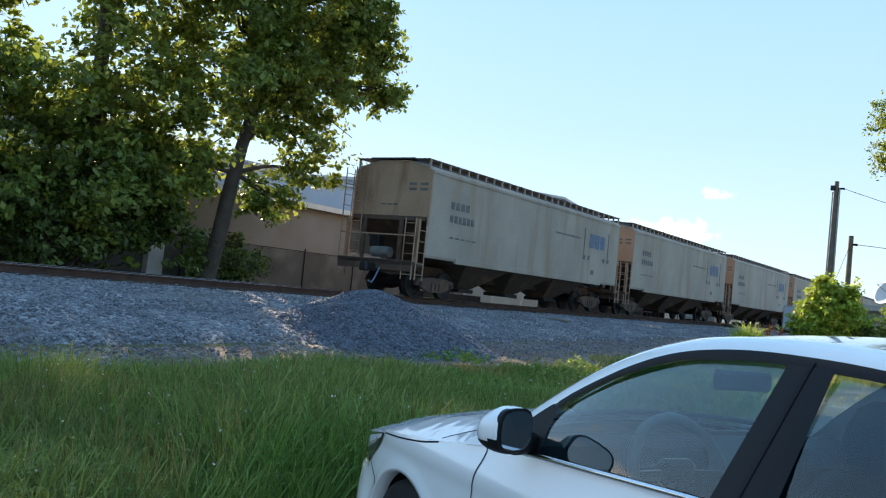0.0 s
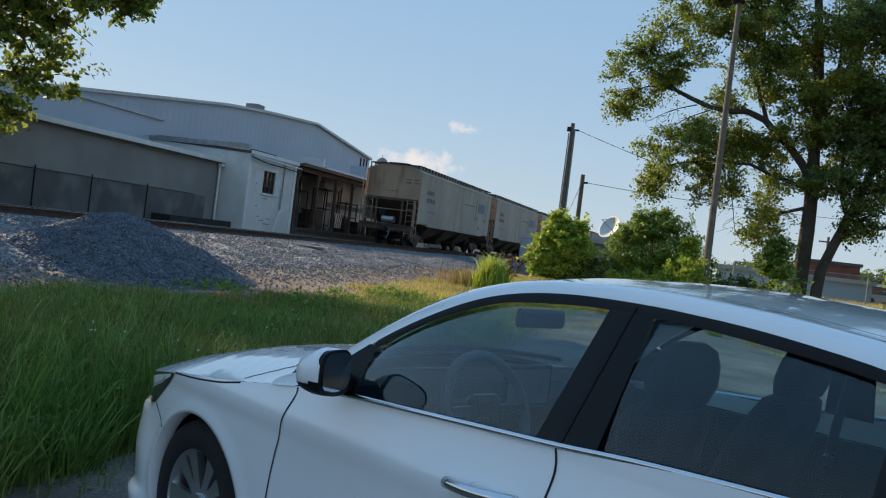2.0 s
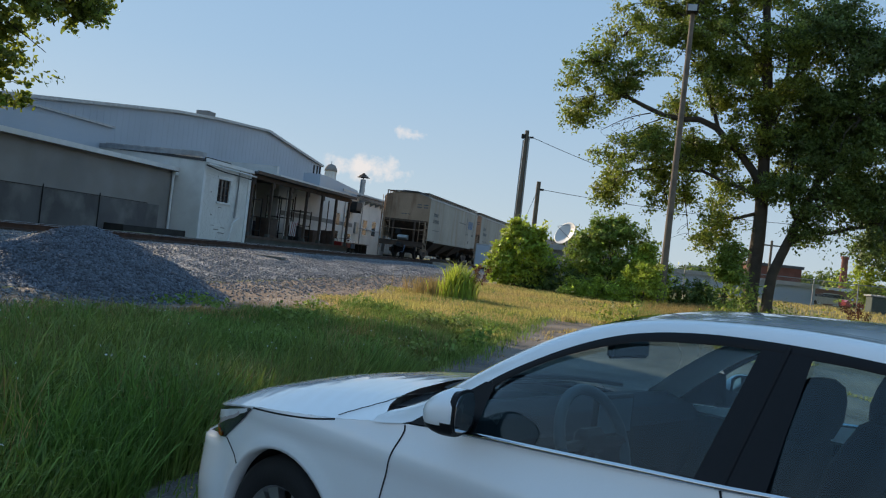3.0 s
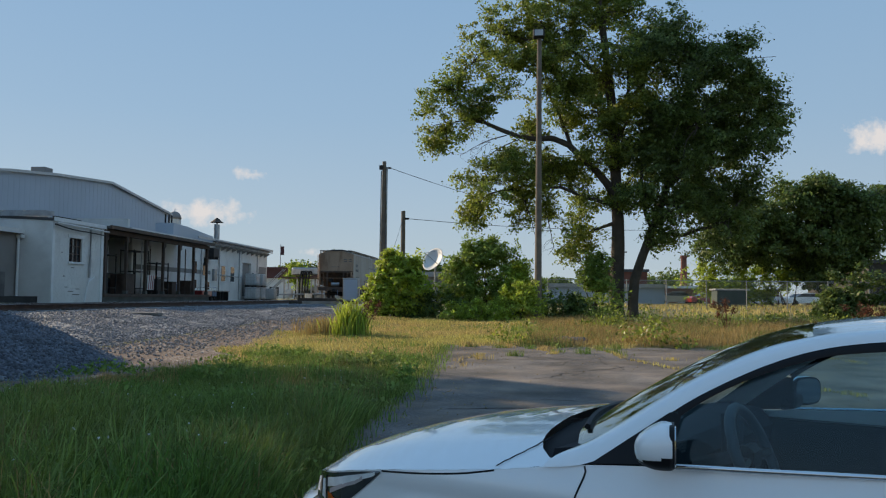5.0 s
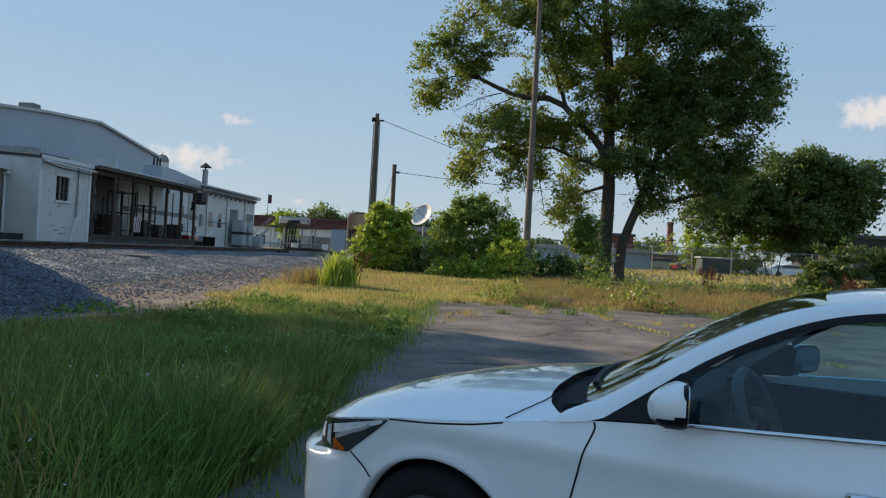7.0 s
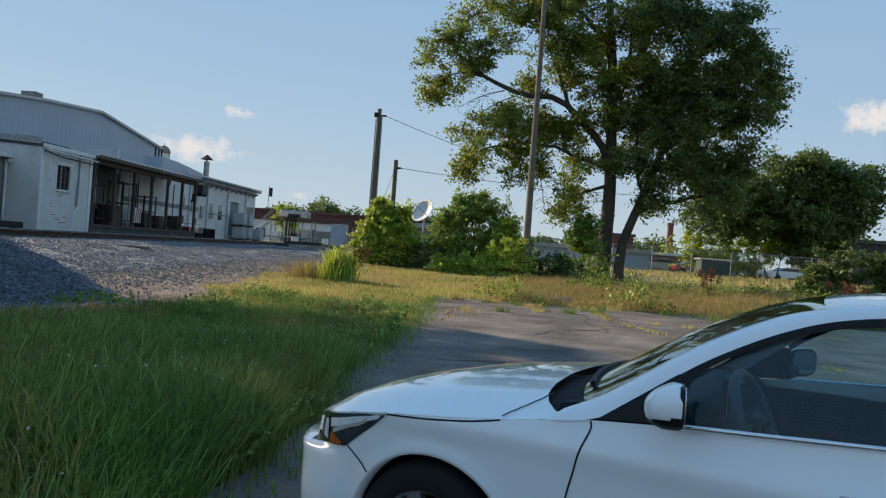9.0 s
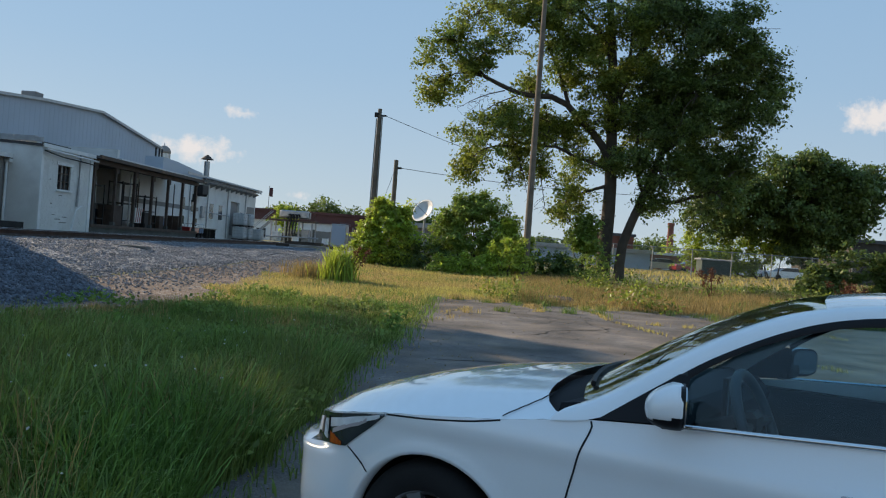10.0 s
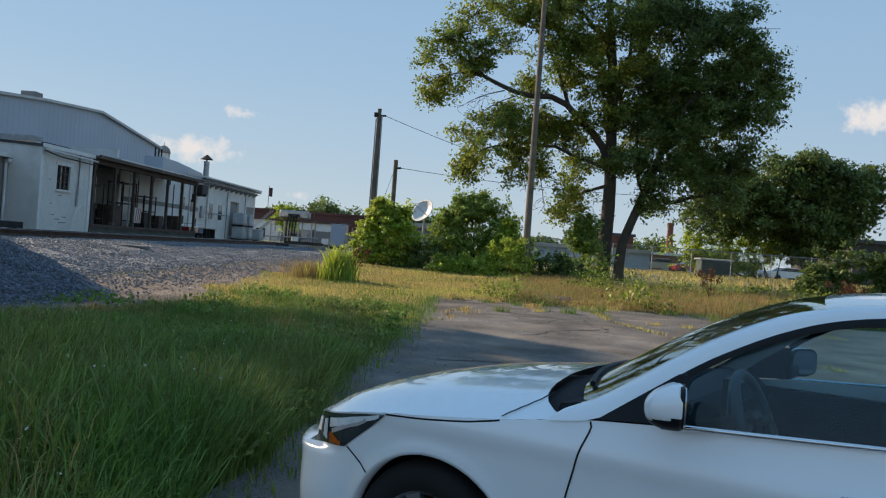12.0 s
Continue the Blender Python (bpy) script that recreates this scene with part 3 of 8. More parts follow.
        for k in range(6):
            bar(1.75 + k * 0.26, 1.93 + k * 0.26, 2.58, 2.82)
        for k in range(5):
            bar(1.8 + k * 0.35, 2.05 + k * 0.35, 2.05, 2.10)
        for k in range(9):
            bar(9.4 + k * 0.26, 9.6 + k * 0.26, 3.08, 3.15)
        for k in range(3):
            bar(12.65 + k * 0.56, 13.1 + k * 0.56, 2.8, 3.4, M_BLUEMARK)
        bar(12.1, 12.18, 2.45, 3.6)
        bar(14.6, 14.68, 2.45, 3.6)
        for y in (12.1, 12.55, 14.15, 14.6):
            bar(y, y + 0.22, 2.25, 2.43)
        bar(13.0, 13.3, 1.65, 1.85)
    for x0 in (0.7, 1.15):
        block("marking", (x0, 0.545, 3.62), (x0 + 0.3, 0.553, 3.70), M_MARK, car)
        block("marking", (x0, 0.545, 3.45), (x0 + 0.3, 0.553, 3.53), M_MARK, car)
    for k in range(3):
        block("marking", (-0.4 + k * 0.25, 0.545, 2.95 - 0.0), (-0.2 + k * 0.25, 0.553, 3.0), M_MARK, car)
    # trucks with wheels
    for yt in (2.05, L - 2.05):
        tr = block("truck", (-0.9, yt - 0.25, 0.45), (0.9, yt + 0.25, 0.72), M_BLACKIRON, car, bevel=0.03)
        for s in (-1, 1):
            prism("side_frame", [(yt - 1.1, 0.42), (yt - 1.05, 0.62), (yt - 0.45, 0.70), (yt + 0.45, 0.70), (yt + 1.05, 0.62), (yt + 1.1, 0.42), (yt + 0.8, 0.36), (yt + 0.4, 0.22), (yt - 0.4, 0.22), (yt - 0.8, 0.36)],
                  "x", s * 1.02 - 0.06, s * 1.02 + 0.06, M_UNDER, tr)
            sp = bmesh.new()
            for d in (-0.22, 0, 0.22):
                tube(sp, (s * 1.02, yt + d, 0.26), (s * 1.02, yt + d, 0.52), 0.08, seg=8)
            link("springs", sp, M_BLACKIRON, tr)
    return car, L


car0, CAR_L = hopper_car()
WHEELS = []
CARS = []


def wheel_mesh():
    bm = bmesh.new()
    # one turned profile: flange, tread, rim, web, hub
    prof = [(-0.085, 0.10), (-0.085, 0.482), (-0.055, 0.482), (-0.05, 0.462), (0.055, 0.455), (0.055, 0.40), (0.02, 0.36), (0.02, 0.18), (0.07, 0.15), (0.07, 0.10)]
    seg = 28
    rings = [[bm.verts.new((x, r * math.cos(2 * math.pi * k / seg), r * math.sin(2 * math.pi * k / seg))) for x, r in prof] for k in range(seg)]
    for k in range(seg):
        for j in range(len(prof) - 1):
            bm.faces.new((rings[k][j], rings[k][j + 1], rings[(k + 1) % seg][j + 1], rings[(k + 1) % seg][j]))
    bmesh.ops.recalc_face_normals(bm, faces=bm.faces)
    me = bpy.data.meshes.new("wheel")
    bm.to_mesh(me)
    bm.free()
    return me


def axle_mesh():
    bm = bmesh.new()
    tube(bm, (-1.1, 0, 0), (1.1, 0, 0), 0.088, seg=10)
    me = bpy.data.meshes.new("axle")
    bm.to_mesh(me)
    bm.free()
    return me


wheel_me, axle_me = wheel_mesh(), axle_mesh()
PITCH = 17.1
for i in range(7):
    c = car0 if i == 0 else copy_thing(car0, Matrix.Identity(4))
    CARS.append((c, i))
for c, i in CARS:
    for yt in (2.05, CAR_L - 2.05):
        for d in (-0.89, 0.89):
            w = link_mesh("axle", axle_me, M_BLACKIRON, c)
            for s in (-1, 1):
                link_mesh("wheel", wheel_me, M_BLACKIRON, w, m=pose(s * 0.7525, 0, 0, 0, 0, 0 if s > 0 else 180))
            WHEELS.append((w, yt + d))


def motions():
    for c, i in CARS:
        y = TRAIN_Y0 - 0.55 + i * PITCH
        walk(c, [(t, pose(TRACK_X, y + TRAIN_V * t, RAIL_Z)) for t in (0.0, 3.0, 6.0, 9.0, 12.0)])
    turn = math.degrees(TRAIN_V / 0.457)
    for w, yw in WHEELS:
        walk(w, [(0.1 * k, pose(0, yw, 0.457, -turn * 0.1 * k)) for k in range(121)])

# ---- buildings beyond the track ----
# grey stucco shed
shed = thing("stucco_shed", "long low grey stucco shed wall with a darker lower band", "building", at=(0, 0, 0))
SX = -21.75
block("wall", (SX - 9, 12, 0.7), (SX, 39.0, 4.15), M_STUCCO, shed)
block("lower_band", (SX, 12, 0.7), (SX + 0.035, 38.0, 2.35), M_STUCCODARK, shed, label="dark patched lower band of render")
block("band_cable", (SX + 0.035, 12, 2.36), (SX + 0.055, 37.0, 2.39), M_BLACKIRON, shed)
block("roof", (SX - 9.2, 11.8, 4.15), (SX + 0.25, 39.0, 4.28), M_GALV, shed, label="flat roof with a pale metal edge")
block("fascia", (SX + 0.25, 11.8, 4.10), (SX + 0.29, 39.0, 4.30), M_WHITETRIM, shed)
block("rust_edge", (SX + 0.21, 11.8, 4.04), (SX + 0.27, 39.0, 4.10), M_RUST, shed)
rod("downpipe", (SX + 0.12, 38.8, 0.9), (SX + 0.12, 38.8, 4.1), 0.06, M_WHITETRIM, shed)
block("gutter_elbow", (SX + 0.05, 38.7, 3.9), (SX + 0.30, 39.0, 4.06), M_WHITETRIM, shed, bevel=0.02)
block("base_ledge", (SX, 34.0, 0.7), (SX + 1.0, 38.98, 1.28), M_DARK, shed, label="black tarred base ledge")
for y in (16.5, 21.0, 27.0, 30.0, 33.5):
    rod("stain_conduit", (SX + 0.06, y, 0.9), (SX + 0.06, y, 2.5), 0.025, M_BLACKIRON, shed, seg=5)
# tall pilaster at its near end
block("pilaster", (SX - 0.1, 19.5, 0.7), (SX + 0.3, 20.1, 5.0), M_WHITETRIM, shed)

# pale blue metal warehouse with a low gable, standing behind
ware = thing("metal_warehouse", "large pale blue ribbed metal warehouse with a low gable", "building")
gx = -30.0
prof = [(22, 0.7), (22, 4.9), (38.3, 7.0), (51.5, 8.75), (57.0, 9.25), (65.0, 9.75), (76.9, 8.45), (76.9, 0.7)]
prism("wall", prof, "x", gx - 30, gx, M_METALBLUE, ware)
for a, b in zip(prof[1:-2], prof[2:-1]):
    d = Vector((0, b[0] - a[0], b[1] - a[1]))
    bm = bmesh.new()
    vs = [(gx - 30, a[0], a[1]), (gx + 0.25, a[0], a[1]), (gx + 0.25, b[0], b[1]), (gx - 30, b[0], b[1])]
    lo = [bm.verts.new(Vector(v)) for v in vs]
    hi = [bm.verts.new(Vector(v) + Vector((0, 0, 0.18))) for v in vs]
    for f in ((0, 1, 2, 3),):
        bm.faces.new([lo[k] for k in f][::-1])
        bm.faces.new([hi[k] for k in f])
    for k in range(4):
        bm.faces.new((lo[k], lo[(k + 1) % 4], hi[(k + 1) % 4], hi[k]))
    link("roof_edge", bm, M_GALV, ware, "pale metal roof edge")
ribs = bmesh.new()
y = 22.3
while y < 76.8:
    for a, b in zip(prof[1:-2], prof[2:-1]):
        if a[0] <= y <= b[0]:
            top = a[1] + (b[1] - a[1]) * (y - a[0]) / (b[0] - a[0])
            box(ribs, (gx, y - 0.03, 3.0), (gx + 0.007, y + 0.03, top - 0.05))
            break
    y += 0.6
tagged(link("ribs", ribs, M_METALBLUE, ware), kind="stuff")
block("roof_vent", (gx - 1.4, 56.5, 9.1), (gx - 0.4, 57.5, 9.8), M_STUCCO, ware, bevel=0.03, label="boxy roof vent")
# lower white lean-to between shed and warehouse
lean = thing("white_lean_to", "pale flat-roofed lean-to building behind the shed", "building")
LX = -26.0
prism("wall", [(18, 0.7), (18, 6.0), (39.75, 6.0), (39.75, 0.7)], "x", LX - 5, LX, M_METALBLUE, lean)
prism("roof", [(17.8, 6.0), (17.8, 6.1), (39.85, 6.1), (39.85, 6.0)], "x", LX - 5, LX + 0.15, M_GALV, lean)

# whitewashed brick hut
hut = thing("white_brick_hut", "whitewashed brick hut with a barred window and flat roof", "building")
HX, HY0, HY1 = -20.2, 39.05, 43.95


def wall_with_hole(name, x0, x1, y0, y1, z0, z1, hole, mat, parent):
    hy0, hy1, hz0, hz1 = hole
    bm = bmesh.new()
    box(bm, (x0, y0, z0), (x1, hy0, z1))
    box(bm, (x0, hy1, z0), (x1, y1, z1))
    box(bm, (x0, hy0, z0), (x1, hy1, hz0))
    box(bm, (x0, hy0, hz1), (x1, hy1, z1))
    return link(name, bm, mat, parent)


wall_with_hole("front_wall", HX - 0.25, HX, HY0, HY1, 0.7, 4.72, (40.62, 41.85, 2.92, 4.05), M_WHITEWALL, hut)
block("side_wall", (HX - 6, HY0, 0.7), (HX - 0.25, HY0 + 0.25, 4.95), M_WHITEWALL, hut)
block("side_wall", (HX - 6, HY1 - 0.25, 0.7), (HX - 0.25, HY1, 4.85), M_WHITEWALL, hut)
block("inner_dark", (HX - 0.8, HY0 + 0.3, 0.75), (HX - 0.7, HY1 - 0.3, 4.6), M_DARK, hut)
prism("roof", [(HX - 6, 5.1), (HX - 6, 4.95), (HX + 0.12, 4.72), (HX + 0.12, 4.84)], "y", HY0 - 0.05, HY1 + 0.05, M_ROOFDARK, hut)
block("roof_trim", (HX + 0.12, HY0 - 0.1, 4.70), (HX + 0.17, HY1 + 0.1, 4.88), M_WHITETRIM, hut)
block("roof_trim", (HX - 6, HY0 - 0.12, 4.92), (HX + 0.1, HY0 - 0.04, 5.12), M_GALV, hut)
win = block("window", (HX - 0.16, 40.62, 2.92), (HX - 0.13, 41.85, 4.05), M_GLASSDARK, hut, label="dark old window panes")
for k in range(4):
    y = 40.62 + 1.23 * k / 3
    block("window_bar", (HX - 0.14, y - 0.025, 2.92), (HX - 0.07, y + 0.025, 4.05), M_RUST, win)
for k in range(4):
    z = 2.92 + 1.13 * k / 3
    block("window_bar", (HX - 0.14, 40.62, z - 0.02), (HX - 0.075, 41.85, z + 0.02), M_RUST, win)
block("window_sill", (HX - 0.05, 40.5, 2.82), (HX + 0.10, 41.97, 2.92), M_WHITETRIM, hut, bevel=0.01)
block("corner_board", (HX, HY0 - 0.02, 0.8), (HX + 0.05, HY0 + 0.18, 4.7), M_WHITETRIM, hut)
block("corner_board", (HX, HY1 - 0.25, 0.8), (HX + 0.06, HY1 + 0.02, 4.7), M_WHITETRIM, hut)
bm = bmesh.new()
pipe(bm, [(HX + 0.08, 42.55, 4.7), (HX + 0.08, 42.55, 3.0), (HX + 0.08, 42.5, 2.2)], 0.06)
link("downpipe", bm, M_GALV, hut)
bm = bmesh.new()
pipe(bm, [(HX + 0.3, 41.6, 0.9), (HX + 0.2, 42.2, 2.0), (HX + 0.15, 42.9, 2.25)], 0.04)
link("leaning_pipe", bm, M_WHITETRIM, hut)
bm = bmesh.new()
pipe(bm, spline([(HX + 0.2, HY0 - 0.1, 4.55), (HX + 0.2, 40.5, 4.42), (HX + 0.2, 42.0, 4.40), (HX + 0.2, HY1, 4.36)], 16), 0.03)
link("cable", bm, M_BLACKIRON, hut, "slack black cable under the roof edge")
rod("eave_pipe", (HX + 0.24, HY0, 4.62), (HX + 0.24, HY1 + 0.2, 4.56), 0.045, M_WHITETRIM, hut, seg=6)
# thin near-black block stands for the shade in the gap at the roof edge
block("roof_gap_shade", (HX - 0.02, HY0 + 0.02, 4.725), (HX + 0.02, HY0 + 2.6, 4.95), M_DARK, hut, label="dark block for the shade between the two roof edges")
for k in range(5):
    block("coping_tile", (HX - 1.2 - k * 1.05, HY0 - 0.16, 5.10), (HX - 0.25 - k * 1.05, HY0 + 0.12, 5.17), M_GALV, hut)
block("window_lintel", (HX + 0.001, 40.45, 4.05), (HX + 0.05, 42.0, 4.2), M_WHITETRIM, hut, bevel=0.01)
for y, z, w, h in ((40.1, 2.2, 0.16, 0.05), (40.6, 1.5, 0.5, 0.04), (40.3, 1.7, 0.3, 0.035), (41.0, 1.35, 0.7, 0.04), (41.3, 1.62, 0.4, 0.035), (39.9, 3.3, 0.12, 0.05), (40.8, 2.62, 0.3, 0.04)):
    block("bare_patch", (HX + 0.0125, y, z), (HX + 0.0145, y + w, z + h), M_CONCRETE, hut, label="grey patch where the whitewash has flaked")
# brick courses showing through the whitewash
course = block("brick", (0, -0.105, -0.033), (0.012, 0.105, 0.033), M_WHITEWALL, hut)
course.matrix_basis = pose(HX, 39.5, 1.2)
cells = []
for r in range(46):
    for q in range(20):
        y, z = 39.35 + q * 0.225 + (0.112 if r % 2 else 0), 1.05 + r * 0.077
        if y < 43.6 and not (40.4 < y < 42.05 and 2.7 < z < 4.15) and random.random() < 0.42:
            cells.append((y, z))
for y, z in cells[:280]:
    b = new("brick", course.data)
    b.parent = hut
    b.matrix_basis = pose(HX - random.uniform(0, 0.006), y, z)

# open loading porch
# dark brown boards; on the porch this near-black brown also carries the deep shade
M_DARKBROWN = material("dark_brown_and_porch_shade", (0.07, 0.06, 0.052), 0.9, scale=1.5, vary=0.4, fine=25, bump=0.3)
porch = thing("loading_porch", "open loading porch with rusty posts and a concrete platform", "porch")
PY0, PY1, PF = 44.0, 59.5, 1.42
# darker concrete with greenish blotches for the platform and post feet
M_DARKCONC = material("dark_blotched_concrete", (0.10, 0.10, 0.092), 0.95, scale=0.8, vary=0.35, fine=35, bump=0.3, stain=(0.06, 0.065, 0.05), stain_scale=1.0)
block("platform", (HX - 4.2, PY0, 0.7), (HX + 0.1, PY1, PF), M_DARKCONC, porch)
block("platform_edge", (HX + 0.1, PY0, PF - 0.16), (HX + 0.16, PY1, PF), M_RUST, porch)
prism("roof", [(HX - 4.2, 4.84), (HX - 4.2, 4.98), (HX + 0.35, 4.88), (HX + 0.35, 4.76)], "y", PY0, PY1, M_ROOFDARK, porch)
block("beam", (HX - 0.1, PY0, 4.50), (HX + 0.08, PY1, 4.74), M_RUST, porch)
block("gutter", (HX + 0.35, PY0, 4.74), (HX + 0.45, PY1, 4.92), M_UNDER, porch)
for k in range(7):
    y = PY0 + 0.25 + (PY1 - PY0 - 0.5) * k / 6
    p = block("post", (HX - 0.08, y - 0.08, PF), (HX + 0.06, y + 0.08, 4.5), M_RUST, porch)
    block("post_foot", (HX - 0.12, y - 0.12, PF), (HX + 0.09, y + 0.12, PF + 0.18), M_DARKCONC, p)
    if k < 5:
        block("bracket", (HX - 0.05, y + 0.1, 4.2), (HX + 0.03, y + 0.35, 4.5), M_RUST, p)
# back wall and doors are coloured near black for the shade under the roof
block("back_wall", (HX - 4.4, PY0, 0.7), (HX - 4.2, PY1 - 5.5, 5.1), M_DARKBROWN, porch)
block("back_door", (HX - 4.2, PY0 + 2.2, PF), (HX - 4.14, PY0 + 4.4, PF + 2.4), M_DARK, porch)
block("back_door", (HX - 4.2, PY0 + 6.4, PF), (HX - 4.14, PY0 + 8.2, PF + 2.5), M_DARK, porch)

# long white building with bracketed eaves
longb = thing("long_white_building", "long white brick building with bracketed eaves and loading doors", "building")
BX, BY0, BY1, BE = -22.5, 60.5, 82.0, 5.6
wall_with_hole("front_wall", BX - 0.3, BX, BY0 - 8, BY1, 0.7, BE - 0.12, (74.5, 77.0, 1.3, 4.2), M_WHITEWALL, longb)
block("end_wall", (BX - 12, BY1 - 0.3, 0.7), (BX - 0.3, BY1, BE - 0.1), M_WHITEWALL, longb)
block("side_wall", (BX - 12, BY0 - 8, 0.7), (BX - 0.3, BY0 - 7.7, 6.0), M_WHITEWALL, longb)
prism("parapet", [(BY0 - 1.5, BE - 0.12), (BY0 - 1.5, 6.30), (BY0 + 1.0, 6.25), (BY0 + 6.5, BE + 0.30), (BY0 + 6.5, BE - 0.12)], "x", BX - 1.3, BX - 0.02, M_METALBLUE, longb, "pale blue metal parapet")
prism("roof", [(BX - 12, 5.9), (BX - 12, 5.75), (BX + 0.45, BE - 0.10), (BX + 0.45, BE + 0.06)], "y", BY0 + 6.5, BY1 + 0.3, M_ROOFDARK, longb)
block("fascia", (BX + 0.45, BY0 + 2, BE - 0.10), (BX + 0.49, BY1 + 0.3, BE + 0.08), M_GALV, longb)
for k, (dx, z) in enumerate(((0.55, BE - 0.22), (0.42, BE - 0.34), (0.62, BE - 0.05))):
    rod("eave_pipe", (BX + dx, BY0 + 5.5, z), (BX + dx, BY1 - 0.2 - k * 0.8, z), 0.05, M_GALV if k else M_STUCCO, longb, seg=6, label="thin pipe run along the eaves")
for k in range(11):
    y = BY0 + 7 + k * 1.35
    prism("eave_bracket", [(BX, BE - 0.38), (BX + 0.6, BE - 0.38), (BX + 0.58, BE - 0.41), (BX, BE - 0.72)], "y", y - 0.02, y + 0.02, M_GALV, longb)
for y in (62.6, 64.3, 68.3, 73.4, 78.6):
    rod("downpipe", (BX + 0.08, y, 1.0), (BX + 0.08, y, BE - 0.2), 0.05, M_GALV, longb, seg=6)
block("wall_stripe", (BX, BY0 - 7.5, 2.95), (BX + 0.006, 66.5, 3.25), M_STUCCO, longb, label="faded grey stripe along the wall")
block("fuse_box", (BX, 66.9, 2.5), (BX + 0.2, 67.5, 3.4), M_GALV, longb, bevel=0.02)
block("fuse_box", (BX, 65.0, 3.6), (BX + 0.15, 65.4, 4.2), M_BLACKIRON, longb, bevel=0.02)
rod("wall_conduit", (BX + 0.05, 67.2, 3.0), (BX + 0.05, 74.0, 2.9), 0.04, M_GALV, longb, seg=6)
block("loading_door", (BX - 0.25, 74.5, 1.3), (BX - 0.2, 77.0, 4.2), M_STUCCO, longb)
for y, z, w, h in ((63.2, 3.4, 0.7, 0.9), (65.2, 3.3, 0.7, 0.9), (69.5, 3.1, 0.9, 1.2), (71.8, 3.1, 0.9, 1.2), (63.2, 2.2, 0.7, 0.6), (66.0, 2.1, 0.6, 0.6)):
    wv = block("window", (BX, y - w / 2, z - h / 2), (BX + 0.02, y + w / 2, z + h / 2), M_GLASSDARK, longb, label="small dark window")
    block("window_frame", (BX + 0.02, y - w / 2 - 0.06, z - h / 2 - 0.08), (BX + 0.06, y + w / 2 + 0.06, z - h / 2), M_WHITETRIM, wv)
block("loading_door", (BX, 79.3, 1.2), (BX + 0.03, 81.6, 4.0), M_STUCCO, longb, label="closed grey loading door")
ac = block("wall_unit", (BX + 0.05, 65.2, 4.25), (BX + 0.7, 66.4, 4.95), M_BLACKIRON, longb, bevel=0.03, label="dark extractor unit on the wall")
block("unit_bracket", (BX, 65.3, 4.1), (BX + 0.68, 65.4, 4.25), M_BLACKIRON, ac)
block("unit_bracket", (BX, 66.2, 4.1), (BX + 0.68, 66.3, 4.25), M_BLACKIRON, ac)
rod("flue", (BX - 1.2, 71.2, 5.5), (BX - 1.2, 71.2, 7.2), 0.24, M_GALV, longb, label="metal flue on the roof")
bm = bmesh.new()
tube(bm, (BX - 1.2, 71.2, 7.35), (BX - 1.2, 71.2, 7.75), 0.55, 0.05, seg=12)
tube(bm, (BX - 1.2, 71.2, 7.15), (BX - 1.2, 71.2, 7.4), 0.06, seg=6)
link("flue_cap", bm, M_RUST, longb)
for y in (60.0, 60.6, 61.1):
    rod("vent_pipe", (BX - 1.0, y, 5.6), (BX - 1.0, y, 7.0), 0.06, M_BLACKIRON, longb, seg=6)

# domed cupola far behind
cup = thing("domed_cupola", "small white cupola with a weathered dome beyond the roofs", "tower", at=pose(-60.0, 153.5, 0))
rod("drum_base", (0, 0, 0.5), (0, 0, 12.3), 1.7, M_WHITETRIM, cup, seg=8)
rod("drum", (0, 0, 12.3), (0, 0, 14.9), 1.05, M_WHITETRIM, cup, seg=16)
for k in range(8):
    a = k * math.pi / 4
    rod("column", (1.12 * math.cos(a), 1.12 * math.sin(a), 12.5), (1.12 * math.cos(a), 1.12 * math.sin(a), 14.8), 0.1, M_WHITETRIM, cup, seg=6)
bm = bmesh.new()
bmesh.ops.create_uvsphere(bm, u_segments=20, v_segments=12, radius=1.2)
for v in bm.verts:
    v.co.z = max(v.co.z, 0) * 1.15 + 14.9
link("dome", bm, M_STUCCO, cup, "grey weathered dome", smooth=True)
rod("finial", (0, 0, 16.2), (0, 0, 16.8), 0.08, M_GALV, cup, r1=0.05)

# ---- poles and wires ----


def wire(name, a, b, sag, label, r=0.012):
    a, b = Vector(a), Vector(b)
    pts = []
    for i in range(17):
        k = i / 16
        p = a.lerp(b, k)
        p.z -= sag * 4 * k * (1 - k)
        pts.append(p)
    bm = bmesh.new()
    pipe(bm, pts, r, 4)
    tagged(link(name, bm, M_BLACKIRON), label, "cable")


pole = thing("utility_pole", "tall weathered wooden utility pole with conduits", "utility pole", at=(-7.18, 53.2, 0))
rod("shaft", (0, 0, 0.3), (0, 0, 9.6), 0.17, M_WOODPOLE, pole, r1=0.12, seg=12)
rod("conduit", (0.2, -0.05, 0.8), (0.17, -0.05, 9.2), 0.05, M_GALV, pole, seg=6)
rod("conduit", (-0.19, -0.08, 0.8), (-0.16, -0.08, 9.0), 0.04, M_GALV, pole, seg=6)
block("pole_cap", (-0.28, -0.2, 9.1), (-0.05, 0.1, 9.35), M_BLACKIRON, pole)
block("insulator_arm", (-0.05, -0.05, 9.15), (0.42, 0.05, 9.25), M_BLACKIRON, pole)
pole2 = thing("utility_pole", "short wooden utility pole with a guy wire", "utility pole", at=(-5.18, 46.75, 0))
rod("shaft", (0, 0, 0.3), (0, 0, 5.96), 0.14, M_WOODPOLE, pole2, r1=0.11, seg=12)
block("insulator_arm", (-0.05, -0.06, 5.5), (0.3, 0.06, 5.6), M_BLACKIRON, pole2)
